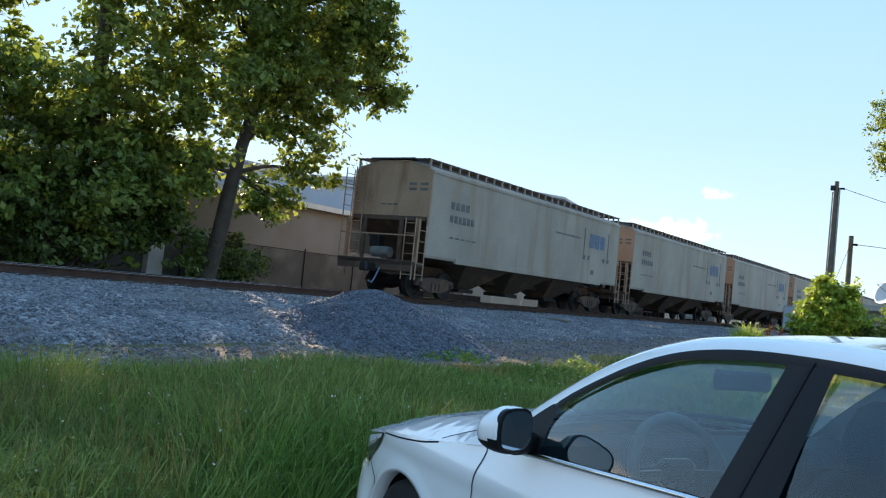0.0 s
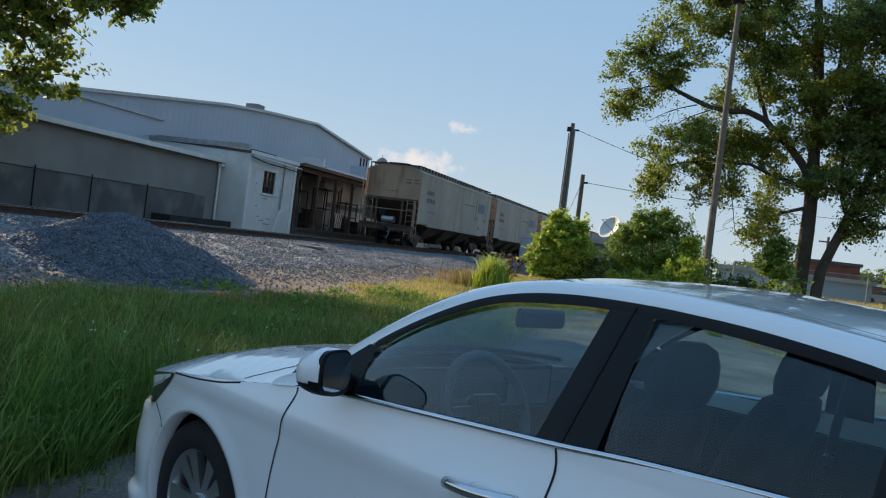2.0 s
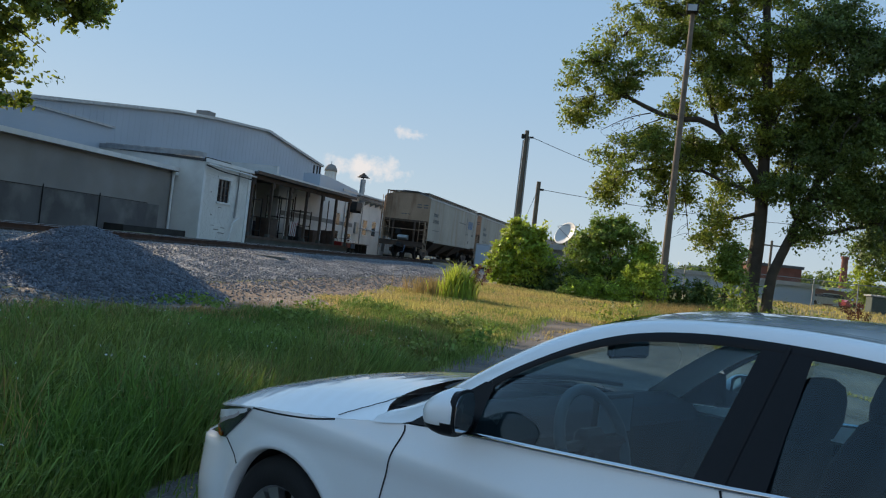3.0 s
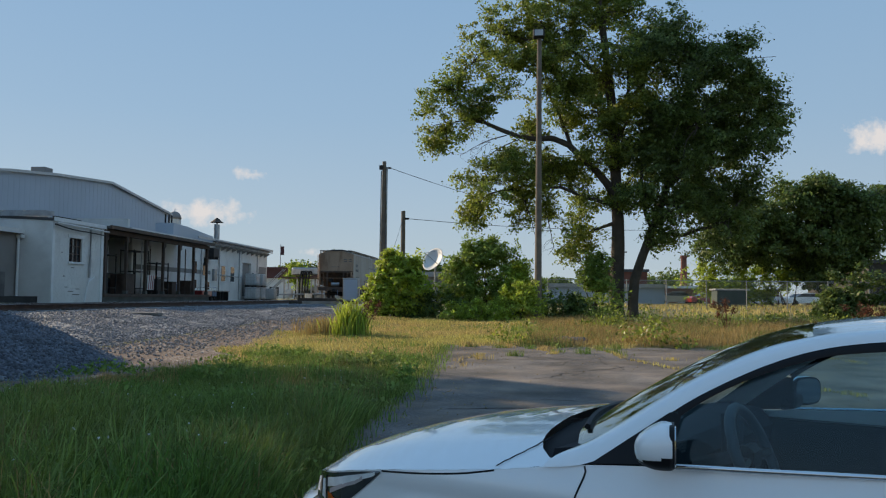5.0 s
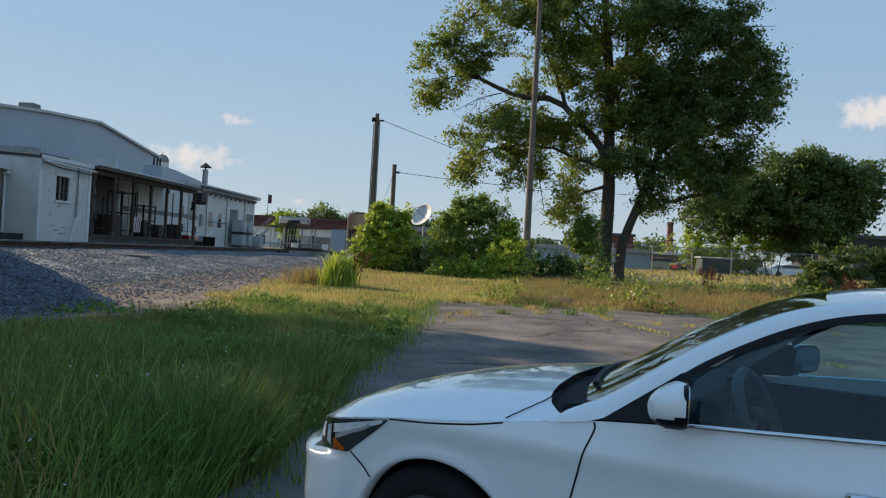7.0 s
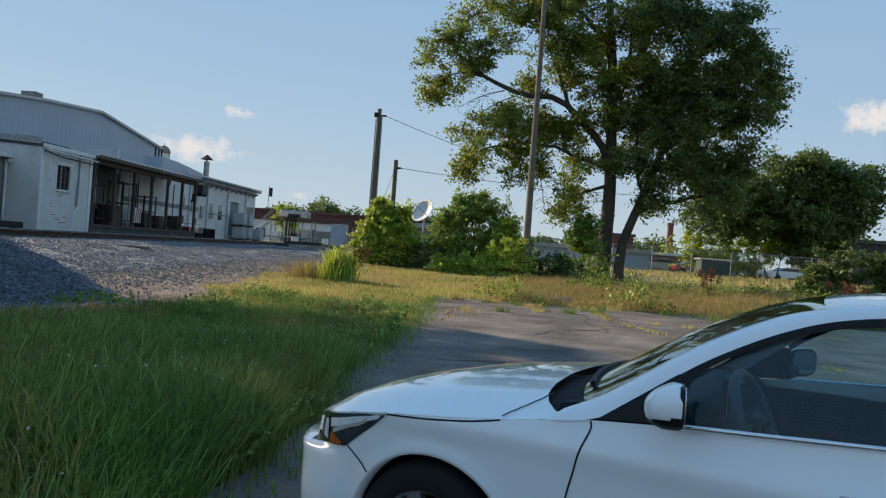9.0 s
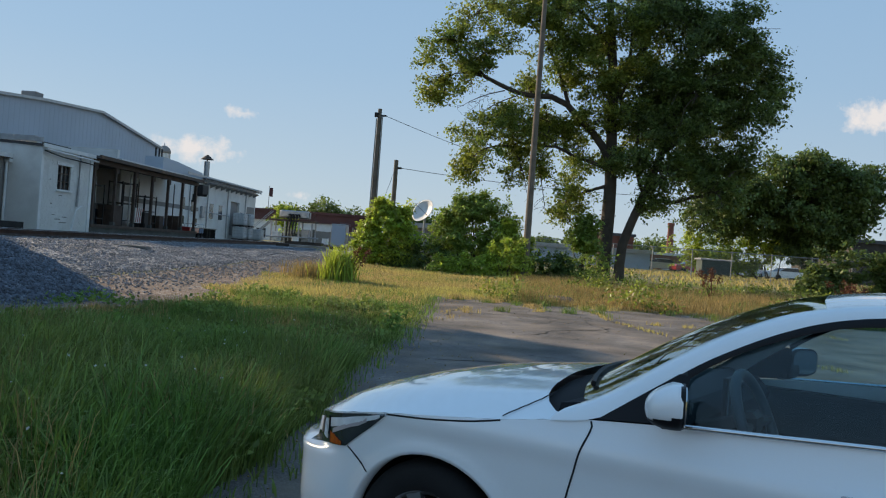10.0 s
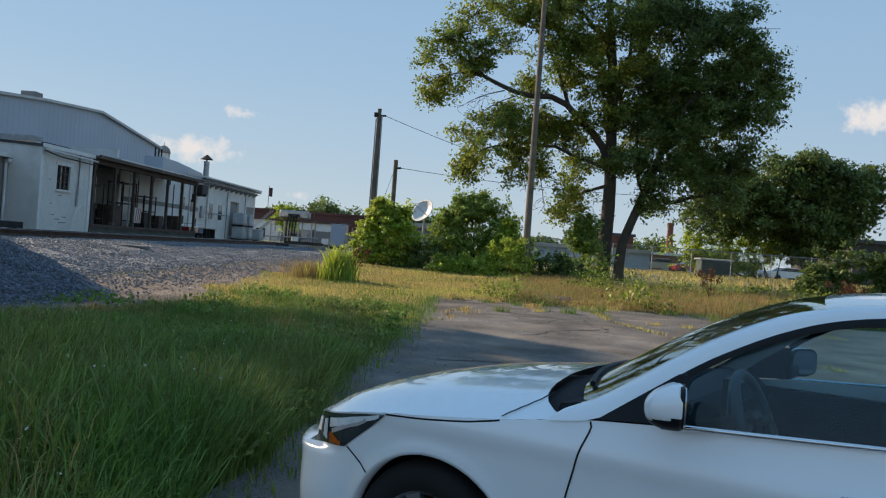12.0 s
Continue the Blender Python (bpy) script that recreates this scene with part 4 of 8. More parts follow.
wire("overhead_cable", (-6.8, 53.2, 9.2), (6.0, 60, 6.3), 0.25, "thin dark overhead cable between pole and trees", 0.016)
wire("overhead_cable", (-4.9, 46.75, 5.55), (12.0, 60, 6.1), 0.25, "thin dark service cable from the short pole", 0.014)
wire("guy_wire", (-5.2, 46.7, 5.5), (-6.1, 46.0, 2.2), 0.02, "thin guy wire on the short pole", 0.01)

lampp = thing("lamp_pole", "tall slim wooden pole with a floodlight on top", "lamp pole", at=(1.59, 36.35, 0))
rod("shaft", (0, 0, 0.2), (-0.0, 0, 12.15), 0.15, M_WOODPOLE, lampp, r1=0.09, seg=12)
fl = block("floodlight", (-0.26, -0.3, 12.0), (0.2, 0.12, 12.32), M_BLACKIRON, lampp, bevel=0.03, label="square black floodlight head")
block("lens", (-0.2, -0.31, 12.04), (0.14, -0.30, 12.28), M_GALV, fl)
block("lamp_arm", (-0.05, -0.05, 11.75), (0.05, 0.05, 12.05), M_GALV, lampp)

# satellite dish
dish = thing("satellite_dish", "large white satellite dish on a steel mast", "satellite dish", at=(-3.74, 50.0, 0))
rod("mast", (0, 0, 0.3), (0, 0, 3.25), 0.06, M_GALV, dish)
bm = bmesh.new()
rings = []
for k in range(9):
    r = 0.02 + 0.70 * k / 8
    rings.append([bm.verts.new((r * math.cos(2 * math.pi * q / 28), r * math.sin(2 * math.pi * q / 28), 0.42 * r * r)) for q in range(28)])
for a, b in zip(rings, rings[1:]):
    for q in range(28):
        bm.faces.new((a[q], a[(q + 1) % 28], b[(q + 1) % 28], b[q]))
bm.faces.new(rings[0][::-1])
d = link("reflector", bm, M_WHITETRIM, dish, "white dish face", smooth=True, m=pose(0.0, -0.1, 3.45, 62, 0, -40))
sd = d.modifiers.new("thickness", "SOLIDIFY")
sd.thickness = 0.02
bm = bmesh.new()
pipe(bm, [(0.0, 0.55, 0.2), (0.0, 0.0, 0.9), (0.5, -0.3, 0.2)], 0.02)
link("feed_arm", bm, M_GALV, dish, m=pose(0.0, -0.1, 3.45, 62, 0, -40))

# gravel pile
PX, PYC, PZ = -8.8, 15.4, 1.27


def pile_h(x, y):
    dx, dy = x - PX, y - PYC
    # long axis leans along the track
    u, v = dx * 0.85 + dy * 0.25, dy * 0.95 - dx * 0.2
    r = math.hypot(u / 1.0, v / 1.15) + 0.12 * noise.noise((x * 0.9, y * 0.9, 1.0))
    return PZ - 0.52 * math.sqrt(max(0, r * r + 0.18)) + 0.22 + 0.04 * noise.noise((x * 3, y * 3, 8))


xs, ys = steps((PX - 4, PX + 4, 0.12)), steps((PYC - 4, PYC + 4, 0.12))
pv = [(x, y, max(pile_h(x, y), ground_z(x, y) - 0.05)) for y in ys for x in xs]
nx = len(xs)
pf = []
for j in range(len(ys) - 1):
    for i in range(nx - 1):
        q = (j * nx + i, j * nx + i + 1, (j + 1) * nx + i + 1, (j + 1) * nx + i)
        if any(pv[k][2] > ground_z(pv[k][0], pv[k][1]) - 0.049 for k in q):
            pf.append(q)
tagged(pydata("gravel_pile", pv, pf, M_PILE, smooth=True), "heap of dark blue-grey crushed gravel beside the track", "gravel pile", kind="stuff")


def stones(name, spots, size, mat, label, category):
    """Scattered angular stones as one mesh."""
    spots = np.array(spots)
    n = len(spots)
    base = np.array([(1, 0, 0), (-1, 0, 0), (0, 1, 0), (0, -1, 0), (0, 0, 1), (0, 0, -1)], float)
    tri = np.array([(0, 2, 4), (2, 1, 4), (1, 3, 4), (3, 0, 4), (2, 0, 5), (1, 2, 5), (3, 1, 5), (0, 3, 5)])
    rng = np.random.default_rng(5)
    v = base[None] * rng.uniform(0.55, 1.35, (n, 6, 1)) + rng.normal(0, 0.15, (n, 6, 3))
    ang = rng.uniform(0, 6.28, n)
    tilt = rng.uniform(-0.8, 0.8, n)
    c, s = np.cos(ang)[:, None], np.sin(ang)[:, None]
    x, y, z = v[..., 0], v[..., 1], v[..., 2] * 0.75
    ct, st = np.cos(tilt)[:, None], np.sin(tilt)[:, None]
    y, z = y * ct - z * st, y * st + z * ct
    x, y = x * c - y * s, x * s + y * c
    v = np.stack([x, y, z], -1) * (size * rng.uniform(0.5, 1.5, n))[:, None, None] + spots[:, None, :]
    f = (tri[None] + (np.arange(n) * 6)[:, None, None]).reshape(-1, 3)
    me = bpy.data.meshes.new(name)
    me.vertices.add(n * 6)
    me.vertices.foreach_set("co", v.reshape(-1))
    me.loops.add(len(f) * 3)
    me.loops.foreach_set("vertex_index", f.reshape(-1))
    me.polygons.add(len(f))
    me.polygons.foreach_set("loop_start", np.arange(len(f)) * 3)
    me.update(calc_edges=True)
    ob = link_mesh(name, me, mat)
    return tagged(ob, label, category, kind="stuff")


rng = random.Random(11)
spots = []
while len(spots) < 20000:
    x, y = rng.uniform(PX - 3.2, PX + 3.2), rng.uniform(PYC - 3.4, PYC + 3.4)
    h = pile_h(x, y)
    if h > ground_z(x, y):
        spots.append((x, y, h + 0.005))
stones("pile_stones", spots, 0.027, M_PILESTONE, "loose blue-grey crushed stones of the heap", "gravel")
spots = []
while len(spots) < 46000:
    y = 4 + 50 * rng.random() ** 1.3
    x = rng.triangular(-14.4, -5.6, -9.5)
    z = ground_z(x, y) + 0.06
    if x < -13.2:
        z = 0.80 + 0.1 * smooth01(13.4, 14.1, -x) + 0.02
    spots.append((x, y, z))
stones("ballast_stones", spots, 0.025, M_STONE, "loose pale crushed stones on the ballast bank", "gravel")

# ---- parked white sedan ----
# Car space: x forward from the front axle, y to the driver's side, z up from the ground.
M_CARPAINT = material("white_car_paint", (0.90, 0.905, 0.91), 0.22, scale=1.5, vary=0.03, fine=200, bump=0.0, coat=1.0)
M_BLACKTRIM = material("satin_black_trim", (0.012, 0.012, 0.014), 0.45, scale=5, vary=0.2, fine=80, bump=0.03, spec=0.22)
M_GAP = material("panel_gap_shadow", (0.012, 0.012, 0.014), 0.9, scale=5, vary=0.1, fine=80, bump=0)
M_CHROME = material("bright_chrome", (0.75, 0.76, 0.78), 0.10, metal=1.0, scale=5, vary=0.05, fine=80, bump=0)
M_TYRE = material("tyre_rubber", (0.011, 0.011, 0.012), 0.85, scale=6, vary=0.3, fine=90, bump=0.2)
M_ALLOY = material("silver_alloy", (0.55, 0.56, 0.58), 0.3, metal=0.9, scale=6, vary=0.1, fine=80, bump=0.02)
M_CABIN = material("charcoal_cabin_cloth", (0.028, 0.031, 0.036), 0.9, spec=0.15, scale=6, vary=0.25, fine=150, bump=0.2)
M_DASH = material("dark_dash_plastic", (0.024, 0.027, 0.032), 0.75, spec=0.12, scale=6, vary=0.2, fine=150, bump=0.1)
M_LAMPDARK = material("headlamp_dark_housing", (0.07, 0.08, 0.095), 0.14, metal=0.3, scale=8, vary=0.3, fine=60, bump=0, coat=1.0)
M_LAMPWHITE = material("clear_lamp_reflector", (0.88, 0.90, 0.92), 0.15, scale=20, vary=0.15, fine=90, bump=0, coat=1.0)
M_PINKGREY = material("pinkish_grey_reflector", (0.52, 0.46, 0.47), 0.2, scale=20, vary=0.1, fine=90, bump=0, coat=1.0)
M_AMBER = material("amber_reflector", (0.55, 0.11, 0.015), 0.2, scale=20, vary=0.2, fine=90, bump=0.1, coat=1.0)
M_GLASS = glass_material("tinted_side_glass", (0.56, 0.75, 0.81), ior=1.38, rise=2.3)
M_WSGLASS = glass_material("windscreen_glass", (0.70, 0.78, 0.76), ior=1.55)
M_WHEELRIM = material("grey_leather_wheel_rim", (0.11, 0.12, 0.13), 0.5, scale=6, vary=0.2, fine=120, bump=0.1)
M_SCREEN = material("touch_screen_glass", (0.20, 0.24, 0.27), 0.08, scale=3, vary=0.1, fine=30, bump=0, coat=1.0)
M_MIRROR = bpy.data.materials.new("mirror_glass")
M_MIRROR.use_nodes = True
M_MIRROR.node_tree.nodes["Principled BSDF"].inputs["Metallic"].default_value = 1.0
M_MIRROR.node_tree.nodes["Principled BSDF"].inputs["Roughness"].default_value = 0.02
M_MIRROR.node_tree.nodes["Principled BSDF"].inputs["Base Color"].default_value = (0.55, 0.58, 0.60, 1)


def curve(pts):
    """A smooth function through (x, value) pairs, x falling or rising."""
    pts = sorted(pts)

    def f(x):
        if x <= pts[0][0]:
            return pts[0][1]
        for i in range(len(pts) - 1):
            if x <= pts[i + 1][0]:
                p0, p1, p2, p3 = pts[max(0, i - 1)], pts[i], pts[i + 1], pts[min(len(pts) - 1, i + 2)]
                h = p2[0] - p1[0]
                t = (x - p1[0]) / h
                m1 = (p2[1] - p0[1]) / max(1e-6, p2[0] - p0[0]) * h
                m2 = (p3[1] - p1[1]) / max(1e-6, p3[0] - p1[0]) * h
                return (2 * t ** 3 - 3 * t * t + 1) * p1[1] + (t ** 3 - 2 * t * t + t) * m1 + (-2 * t ** 3 + 3 * t * t) * p2[1] + (t ** 3 - t * t) * m2
        return pts[-1][1]
    return f


PLAN = spline([(0.915, 0), (0.90, 0.25), (0.85, 0.485), (0.768, 0.64), (0.675, 0.742), (0.535, 0.812), (0.335, 0.857), (0.1, 0.885), (-0.2, 0.895), (-0.7, 0.897), (-1.5, 0.90), (-2.4, 0.90),
               (-3.0, 0.885), (-3.5, 0.83), (-3.8, 0.74), (-3.95, 0.55), (-4.0, 0.3), (-4.02, 0)], 260)
top_w = curve([(0.88, 0.67), (0.75, 0.71), (0.6, 0.742), (0.45, 0.765), (0.17, 0.812), (-0.36, 0.876), (-0.72, 0.93), (-1.5, 0.990), (-1.85, 1.018), (-2.7, 1.05), (-3.3, 1.06), (-3.7, 1.04), (-4.02, 0.98)])
low_w = curve([(0.88, 0.22), (0.6, 0.18), (0.42, 0.19), (-0.5, 0.20), (-2.3, 0.20), (-3.3, 0.24), (-4.02, 0.30)])
inset = curve([(0.15, 0.095), (0.20, 0.055), (0.26, 0.028), (0.36, 0.014), (0.46, 0.009), (0.60, 0.004), (0.70, 0.003), (0.755, 0.002), (0.797, -0.005), (0.835, -0.003), (0.88, 0.012), (0.95, 0.03), (1.06, 0.045)])
ARCHES, ARCH_R = ((-0.090, 0.300), (-2.88, 0.300)), 0.394
AXLES = ((-0.045, 0.327), (-2.87, 0.327))


def plan_normal(i):
    a, b = PLAN[max(0, i - 1)], PLAN[min(len(PLAN) - 1, i + 1)]
    d = (b - a).normalized()
    return Vector((d.y, -d.x))


NORMALS = [plan_normal(i) for i in range(len(PLAN))]
if NORMALS[100].y < 0:
    NORMALS = [-q for q in NORMALS]


def skin(i, w, out=0.0):
    """The body's side at plan station i and height w, pushed out by that much."""
    p, q = PLAN[i], NORMALS[i]
    d = inset(w)
    if p.x > 0.3:
        d += 0.30 * max(0, w - 0.58) * smooth01(0.45, 0.8, p.x)
        d += 0.057 * smooth01(0.59, 0.632, w) * smooth01(0.36, 0.62, p.x)
    if p.x > 0.25:
        d -= 0.75 * max(0, inset(w) - 0.02) * smooth01(0.25, 0.45, p.x)
        # full bumper corner with a lip along its foot
        d -= 0.022 * (1 - smooth01(0.40, 0.63, w)) * smooth01(0.25, 0.45, p.x) * (1 - smooth01(0.58, 0.72, p.x))
        d += 0.015 * (1 - smooth01(0.54, 0.62, w)) * smooth01(0.64, 0.74, p.x)
        d -= 0.03 * (1 - smooth01(0.22, 0.27, w)) * smooth01(0.3, 0.5, p.x)
    # flared arches
    for au, aw in ARCHES:
        r = math.hypot(p.x - au, w - aw)
        d -= 0.006 * (1 - smooth01(ARCH_R + 0.02, ARCH_R + 0.06, r))
    # waist hollow along the doors
    if -2.6 < p.x < -0.5:
        d += 0.004 * math.exp(-((w - 0.66) / 0.09) ** 2) * smooth01(0.5, 0.8, -p.x)
    e = p - q * (d - out)
    return Vector((e.x, max(0.0, e.y) if abs(p.y) > 1e-6 else 0.0, w))


def nearest_station(u, front=True):
    return min((i for i in range(len(PLAN)) if PLAN[i].y > 0.5), key=lambda i: abs(PLAN[i].x - u))


def skin_at(u, w, out=0.0):
    i = nearest_station(u)
    a = skin(i, w, out)
    j = i + 1 if a.x > u else i - 1
    b = skin(j, w, out)
    k = (u - a.x) / (b.x - a.x) if abs(b.x - a.x) > 1e-6 else 0
    return a.lerp(b, max(-0.5, min(1.5, k)))


def side_glass(u, w, out=0.0):
    return Vector((u, 0.868 - 0.41 * (w - 0.95) - 0.02 * smooth01(1.9, 3.2, -u) + out, w))


def mirrored(verts, faces):
    n = len(verts)
    return verts + [Vector((v.x, -v.y, v.z)) for v in verts], faces + [tuple(i + n for i in f[::-1]) for f in faces]


def both(name, verts, faces, mat, parent, label="", smooth=True):
    v, f = mirrored([Vector(q) for q in verts], faces)
    return pydata(name, v, f, mat, parent, label, smooth)


def strip(name, lines, mat, parent, label="", mirror=True, smooth=True):
    """A sheet through equal-length rows of points."""
    n = len(lines[0])
    verts = [Vector(p) for row in lines for p in row]
    faces = [(j * n + i, j * n + i + 1, (j + 1) * n + i + 1, (j + 1) * n + i) for j in range(len(lines) - 1) for i in range(n - 1)]
    if mirror:
        pydata(name, [Vector((v.x, -v.y, v.z)) for v in verts], [f[::-1] for f in faces], mat, parent, label, smooth)
    return pydata(name, verts, faces, mat, parent, label, smooth)


def ribbon(name, pts, normal_out, half, mat, parent, up=(0, 0, 1)):
    """A narrow band along points, lying on the surface."""
    rows = [[], []]
    for i, p in enumerate(pts):
        d = (Vector(pts[min(i + 1, len(pts) - 1)]) - Vector(pts[max(i - 1, 0)])).normalized()
        s = d.cross(Vector(normal_out)).normalized() * half
        rows[0].append(Vector(p) - s)
        rows[1].append(Vector(p) + s)
    return strip(name, rows, mat, parent, mirror=False, smooth=False)


def sedan():
    car = thing("sedan", "white four-door sedan with black window frames parked on the asphalt", "car")
    # side skin
    NW = 44
    n = len(PLAN)
    verts, keep = [], []
    for i in range(n):
        lo, hi = low_w(PLAN[i].x), top_w(PLAN[i].x)
        for j in range(NW):
            verts.append(skin(i, lo + (hi - lo) * j / (NW - 1)))
    inside = set()
    for i in range(n - 1):
        for j in range(NW - 1):
            q = (i * NW + j, (i + 1) * NW + j, (i + 1) * NW + j + 1, i * NW + j + 1)
            c = sum((verts[k] for k in q), Vector()) / 4
            if any(math.hypot(c.x - au, c.z - aw) < ARCH_R for au, aw in ARCHES):
                inside |= set(q)
            else:
                keep.append(q)
    used = {k for q in keep for k in q}
    for k in inside & used:
        v = verts[k]
        for au, aw in ARCHES:
            r = math.hypot(v.x - au, v.z - aw)
            if r < ARCH_R + 0.1:
                s = ARCH_R / max(r, 1e-6)
                verts[k] = Vector((au + (v.x - au) * s, v.y, aw + (v.z - aw) * s))
    body = both("body", verts, keep, M_CARPAINT, car)
    bm = bmesh.new()
    bm.from_mesh(body.data)
    bmesh.ops.delete(bm, geom=[v for v in bm.verts if not v.link_faces], context="VERTS")
    bmesh.ops.remove_doubles(bm, verts=bm.verts, dist=0.0005)
    bmesh.ops.recalc_face_normals(bm, faces=bm.faces)
    bm.to_mesh(body.data)
    bm.free()
    body.data.shade_smooth()
    # arch lips, wells
    for au, aw in ARCHES:
        for s in (1, -1):
            rows = [[], [], []]
            for k in range(33):
                a = math.radians(-12 + 204 * k / 32)
                u, w = au + ARCH_R * math.cos(a), max(low_w(au), aw + ARCH_R * math.sin(a))
                p = skin_at(u, w, 0.001)
                p2 = skin_at(au + (ARCH_R + 0.012) * math.cos(a), max(low_w(au), aw + (ARCH_R + 0.012) * math.sin(a)), 0.004)
                rows[0].append((p2.x, s * p2.y, p2.z))
                rows[1].append((u, s * (p.y + 0.002), w))
                rows[2].append((u, s * (p.y - 0.06), w))
            strip("arch_lip", rows, M_CARPAINT, car, mirror=False)
            rows = [[], [], []]
            for k in range(25):
                a = math.radians(-20 + 220 * k / 24)
                for r, v, row in ((0.41, 0.83, 0), (0.41, 0.45, 1), (0.02, 0.45, 2)):
                    rows[row].append((au + r * math.cos(a), s * v, aw + r * math.sin(a)))
            strip("wheel_well", rows, M_GAP, car, mirror=False)
    # bonnet
    rows = []
    crown = curve([(0.90, 0.0), (0.72, 0.05), (0.5, 0.095), (0.2, 0.118), (-0.1, 0.127), (-0.5, 0.13)])

    def edge(u):
        i = min(range(150), key=lambda k: abs(skin(k, top_w(PLAN[k].x)).x - u))
        return skin(i, top_w(PLAN[i].x))
    U0 = skin(0, top_w(PLAN[0].x)).x
    for k in range(41):
        t = k / 40
        uk = U0 + (-0.37 - U0) * t
        row = []
        for j in range(25):
            vv = -1 + 2 * j / 24
            u = uk - (0.08 * vv * vv + 0.18 * abs(vv) ** 7) * t - 0.10 * (1 - t) ** 2 * vv * vv
            e = edge(u)
            ridge = 0.006 * math.exp(-((abs(vv) - 0.72) / 0.06) ** 2) * smooth01(0.0, 0.3, t)
            row.append((u, vv * e.y, e.z + crown(u) * (1 - abs(vv) ** 2.4) + ridge))
        rows.append(row)
    strip("bonnet", rows, M_CARPAINT, car, mirror=False)
    for s in (1, -1):
        pts = []
        for p in spline([(-0.365, 0.8745, 0), (-0.38, 0.845, 0), (-0.412, 0.785, 0), (-0.443, 0.72, 0), (-0.468, 0.655, 0)], 40):
            e = edge(p.x)
            vv = min(1.0, p.y / e.y)
            z = e.z + crown(p.x) * (1 - vv ** 2.4) + 0.006 * math.exp(-((vv - 0.72) / 0.06) ** 2)
            pts.append(Vector((p.x, s * p.y, z + 0.007)))
        for _ in range(4):
            for i in range(1, len(pts) - 1):
                pts[i].z = (pts[i - 1].z + pts[i].z * 2 + pts[i + 1].z) / 4
        ribbon("panel_gap", pts, (0, s * 0.6, 0.8), 0.0035, M_GAP, car)
    # black cowl between bonnet and windscreen, with wipers
    ws_base = [(-0.43 - 0.19 * (v / 0.74) ** 2, v, 1.02 - 0.045 * (v / 0.74) ** 2) for v in [-0.74 + 1.48 * i / 24 for i in range(25)]]
    rear = rows[-1]
    cowl = [[(p[0] + 0.01, p[1], p[2] - 0.035) for p in rear], [(p[0] - 0.01, p[1] * 0.99, p[2] + 0.004 - 0.035) for p in ws_base]]
    strip("cowl", cowl, M_GAP, car, mirror=False)
    for v0, v1 in ((0.55, -0.10), (-0.05, -0.62)):
        bm = bmesh.new()
        pts = [(-0.46 - 0.19 * (v / 0.74) ** 2, v, 1.025 - 0.04 * (v / 0.74) ** 2) for v in [v0 + (v1 - v0) * i / 8 for i in range(9)]]
        pipe(bm, pts, 0.012, 5)
        link("wiper", bm, M_BLACKTRIM, car)
    # roof side rail: outer line on the window frame, inner line at windscreen, roof and rear glass
    N = 64
    C1 = spline([side_glass(u, w) for u, w in ((-0.55, 0.905), (-0.72, 0.938), (-0.86, 1.037), (-0.965, 1.112), (-1.05, 1.170), (-1.15, 1.227), (-1.25, 1.276), (-1.355, 1.316), (-1.46, 1.342), (-1.585, 1.359),
                                               (-1.72, 1.367), (-1.90, 1.367), (-2.02, 1.362), (-2.17, 1.352), (-2.31, 1.336), (-2.44, 1.317), (-2.60, 1.283), (-2.80, 1.22), (-3.05, 1.13), (-3.3, 1.06))], N)
    C2 = spline([(-0.62, 0.745, 0.955), (-0.70, 0.72, 1.006), (-0.823, 0.69, 1.099), (-1.0, 0.655, 1.217), (-1.172, 0.622, 1.306), (-1.305, 0.60, 1.352), (-1.5, 0.585, 1.386), (-1.84, 0.572, 1.403), (-2.09, 0.57, 1.394),
                 (-2.3, 0.57, 1.376), (-2.56, 0.572, 1.338), (-2.85, 0.585, 1.265), (-3.2, 0.61, 1.165), (-3.48, 0.64, 1.085)], N)
    mid = []
    for a, b in zip(C1, C2):
        m = a.lerp(b, 0.5)
        mid.append(m + Vector((0, 0.022, 0.016)))
    q1 = [a.lerp(m, 0.5) + Vector((0, 0.008, 0.004)) for a, m in zip(C1, mid)]
    q2 = [b.lerp(m, 0.5) + Vector((0, 0.006, 0.006)) for b, m in zip(C2, mid)]
    strip("roof_rail", [C1, q1, mid, q2, C2], M_CARPAINT, car)
    ks = [i for i, p in enumerate(C2) if p.x > -1.36]
    kr = [i for i, p in enumerate(C2) if p.x < -2.66]
    k0, k1 = ks[-1], kr[0]

    def across(i, bow, rise):
        p = C2[i]
        return [(p.x + bow * (1 - q * q), q * p.y, p.z + rise * (1 - q * q)) for q in [-1 + 2 * j / 16 for j in range(17)]]
    strip("windscreen", [across(i, 0.19 - 0.12 * i / k0, 0.045 - 0.01 * i / k0) for i in range(0, k0 + 1, 2)] + [across(k0, 0.07, 0.035)], M_WSGLASS, car, "raked windscreen reflecting the sky", mirror=False)
    strip("roof", [across(i, 0.07 * (1 - (i - k0) / (k1 - k0)) - 0.05 * (i - k0) / (k1 - k0), 0.035) for i in range(k0, k1 + 1)], M_CARPAINT, car, mirror=False)
    strip("rear_screen", [across(i, -0.05 - 0.1 * (i - k1) / (N - 1 - k1), 0.035) for i in range(k1, N)], M_GLASS, car, mirror=False)
    for s in (1, -1):
        ribbon("roof_seam", [Vector((C2[i].x, s * (C2[i].y - 0.02), C2[i].z + 0.0075)) for i in range(k0, k1 + 1)], (0, 0, 1), 0.006, M_GAP, car)
    # boot lid
    rows = []
    for k in range(13):
        u = -3.40 - 0.58 * k / 12
        i = min(range(150, n), key=lambda q: abs(skin(q, top_w(PLAN[q].x)).x - u))
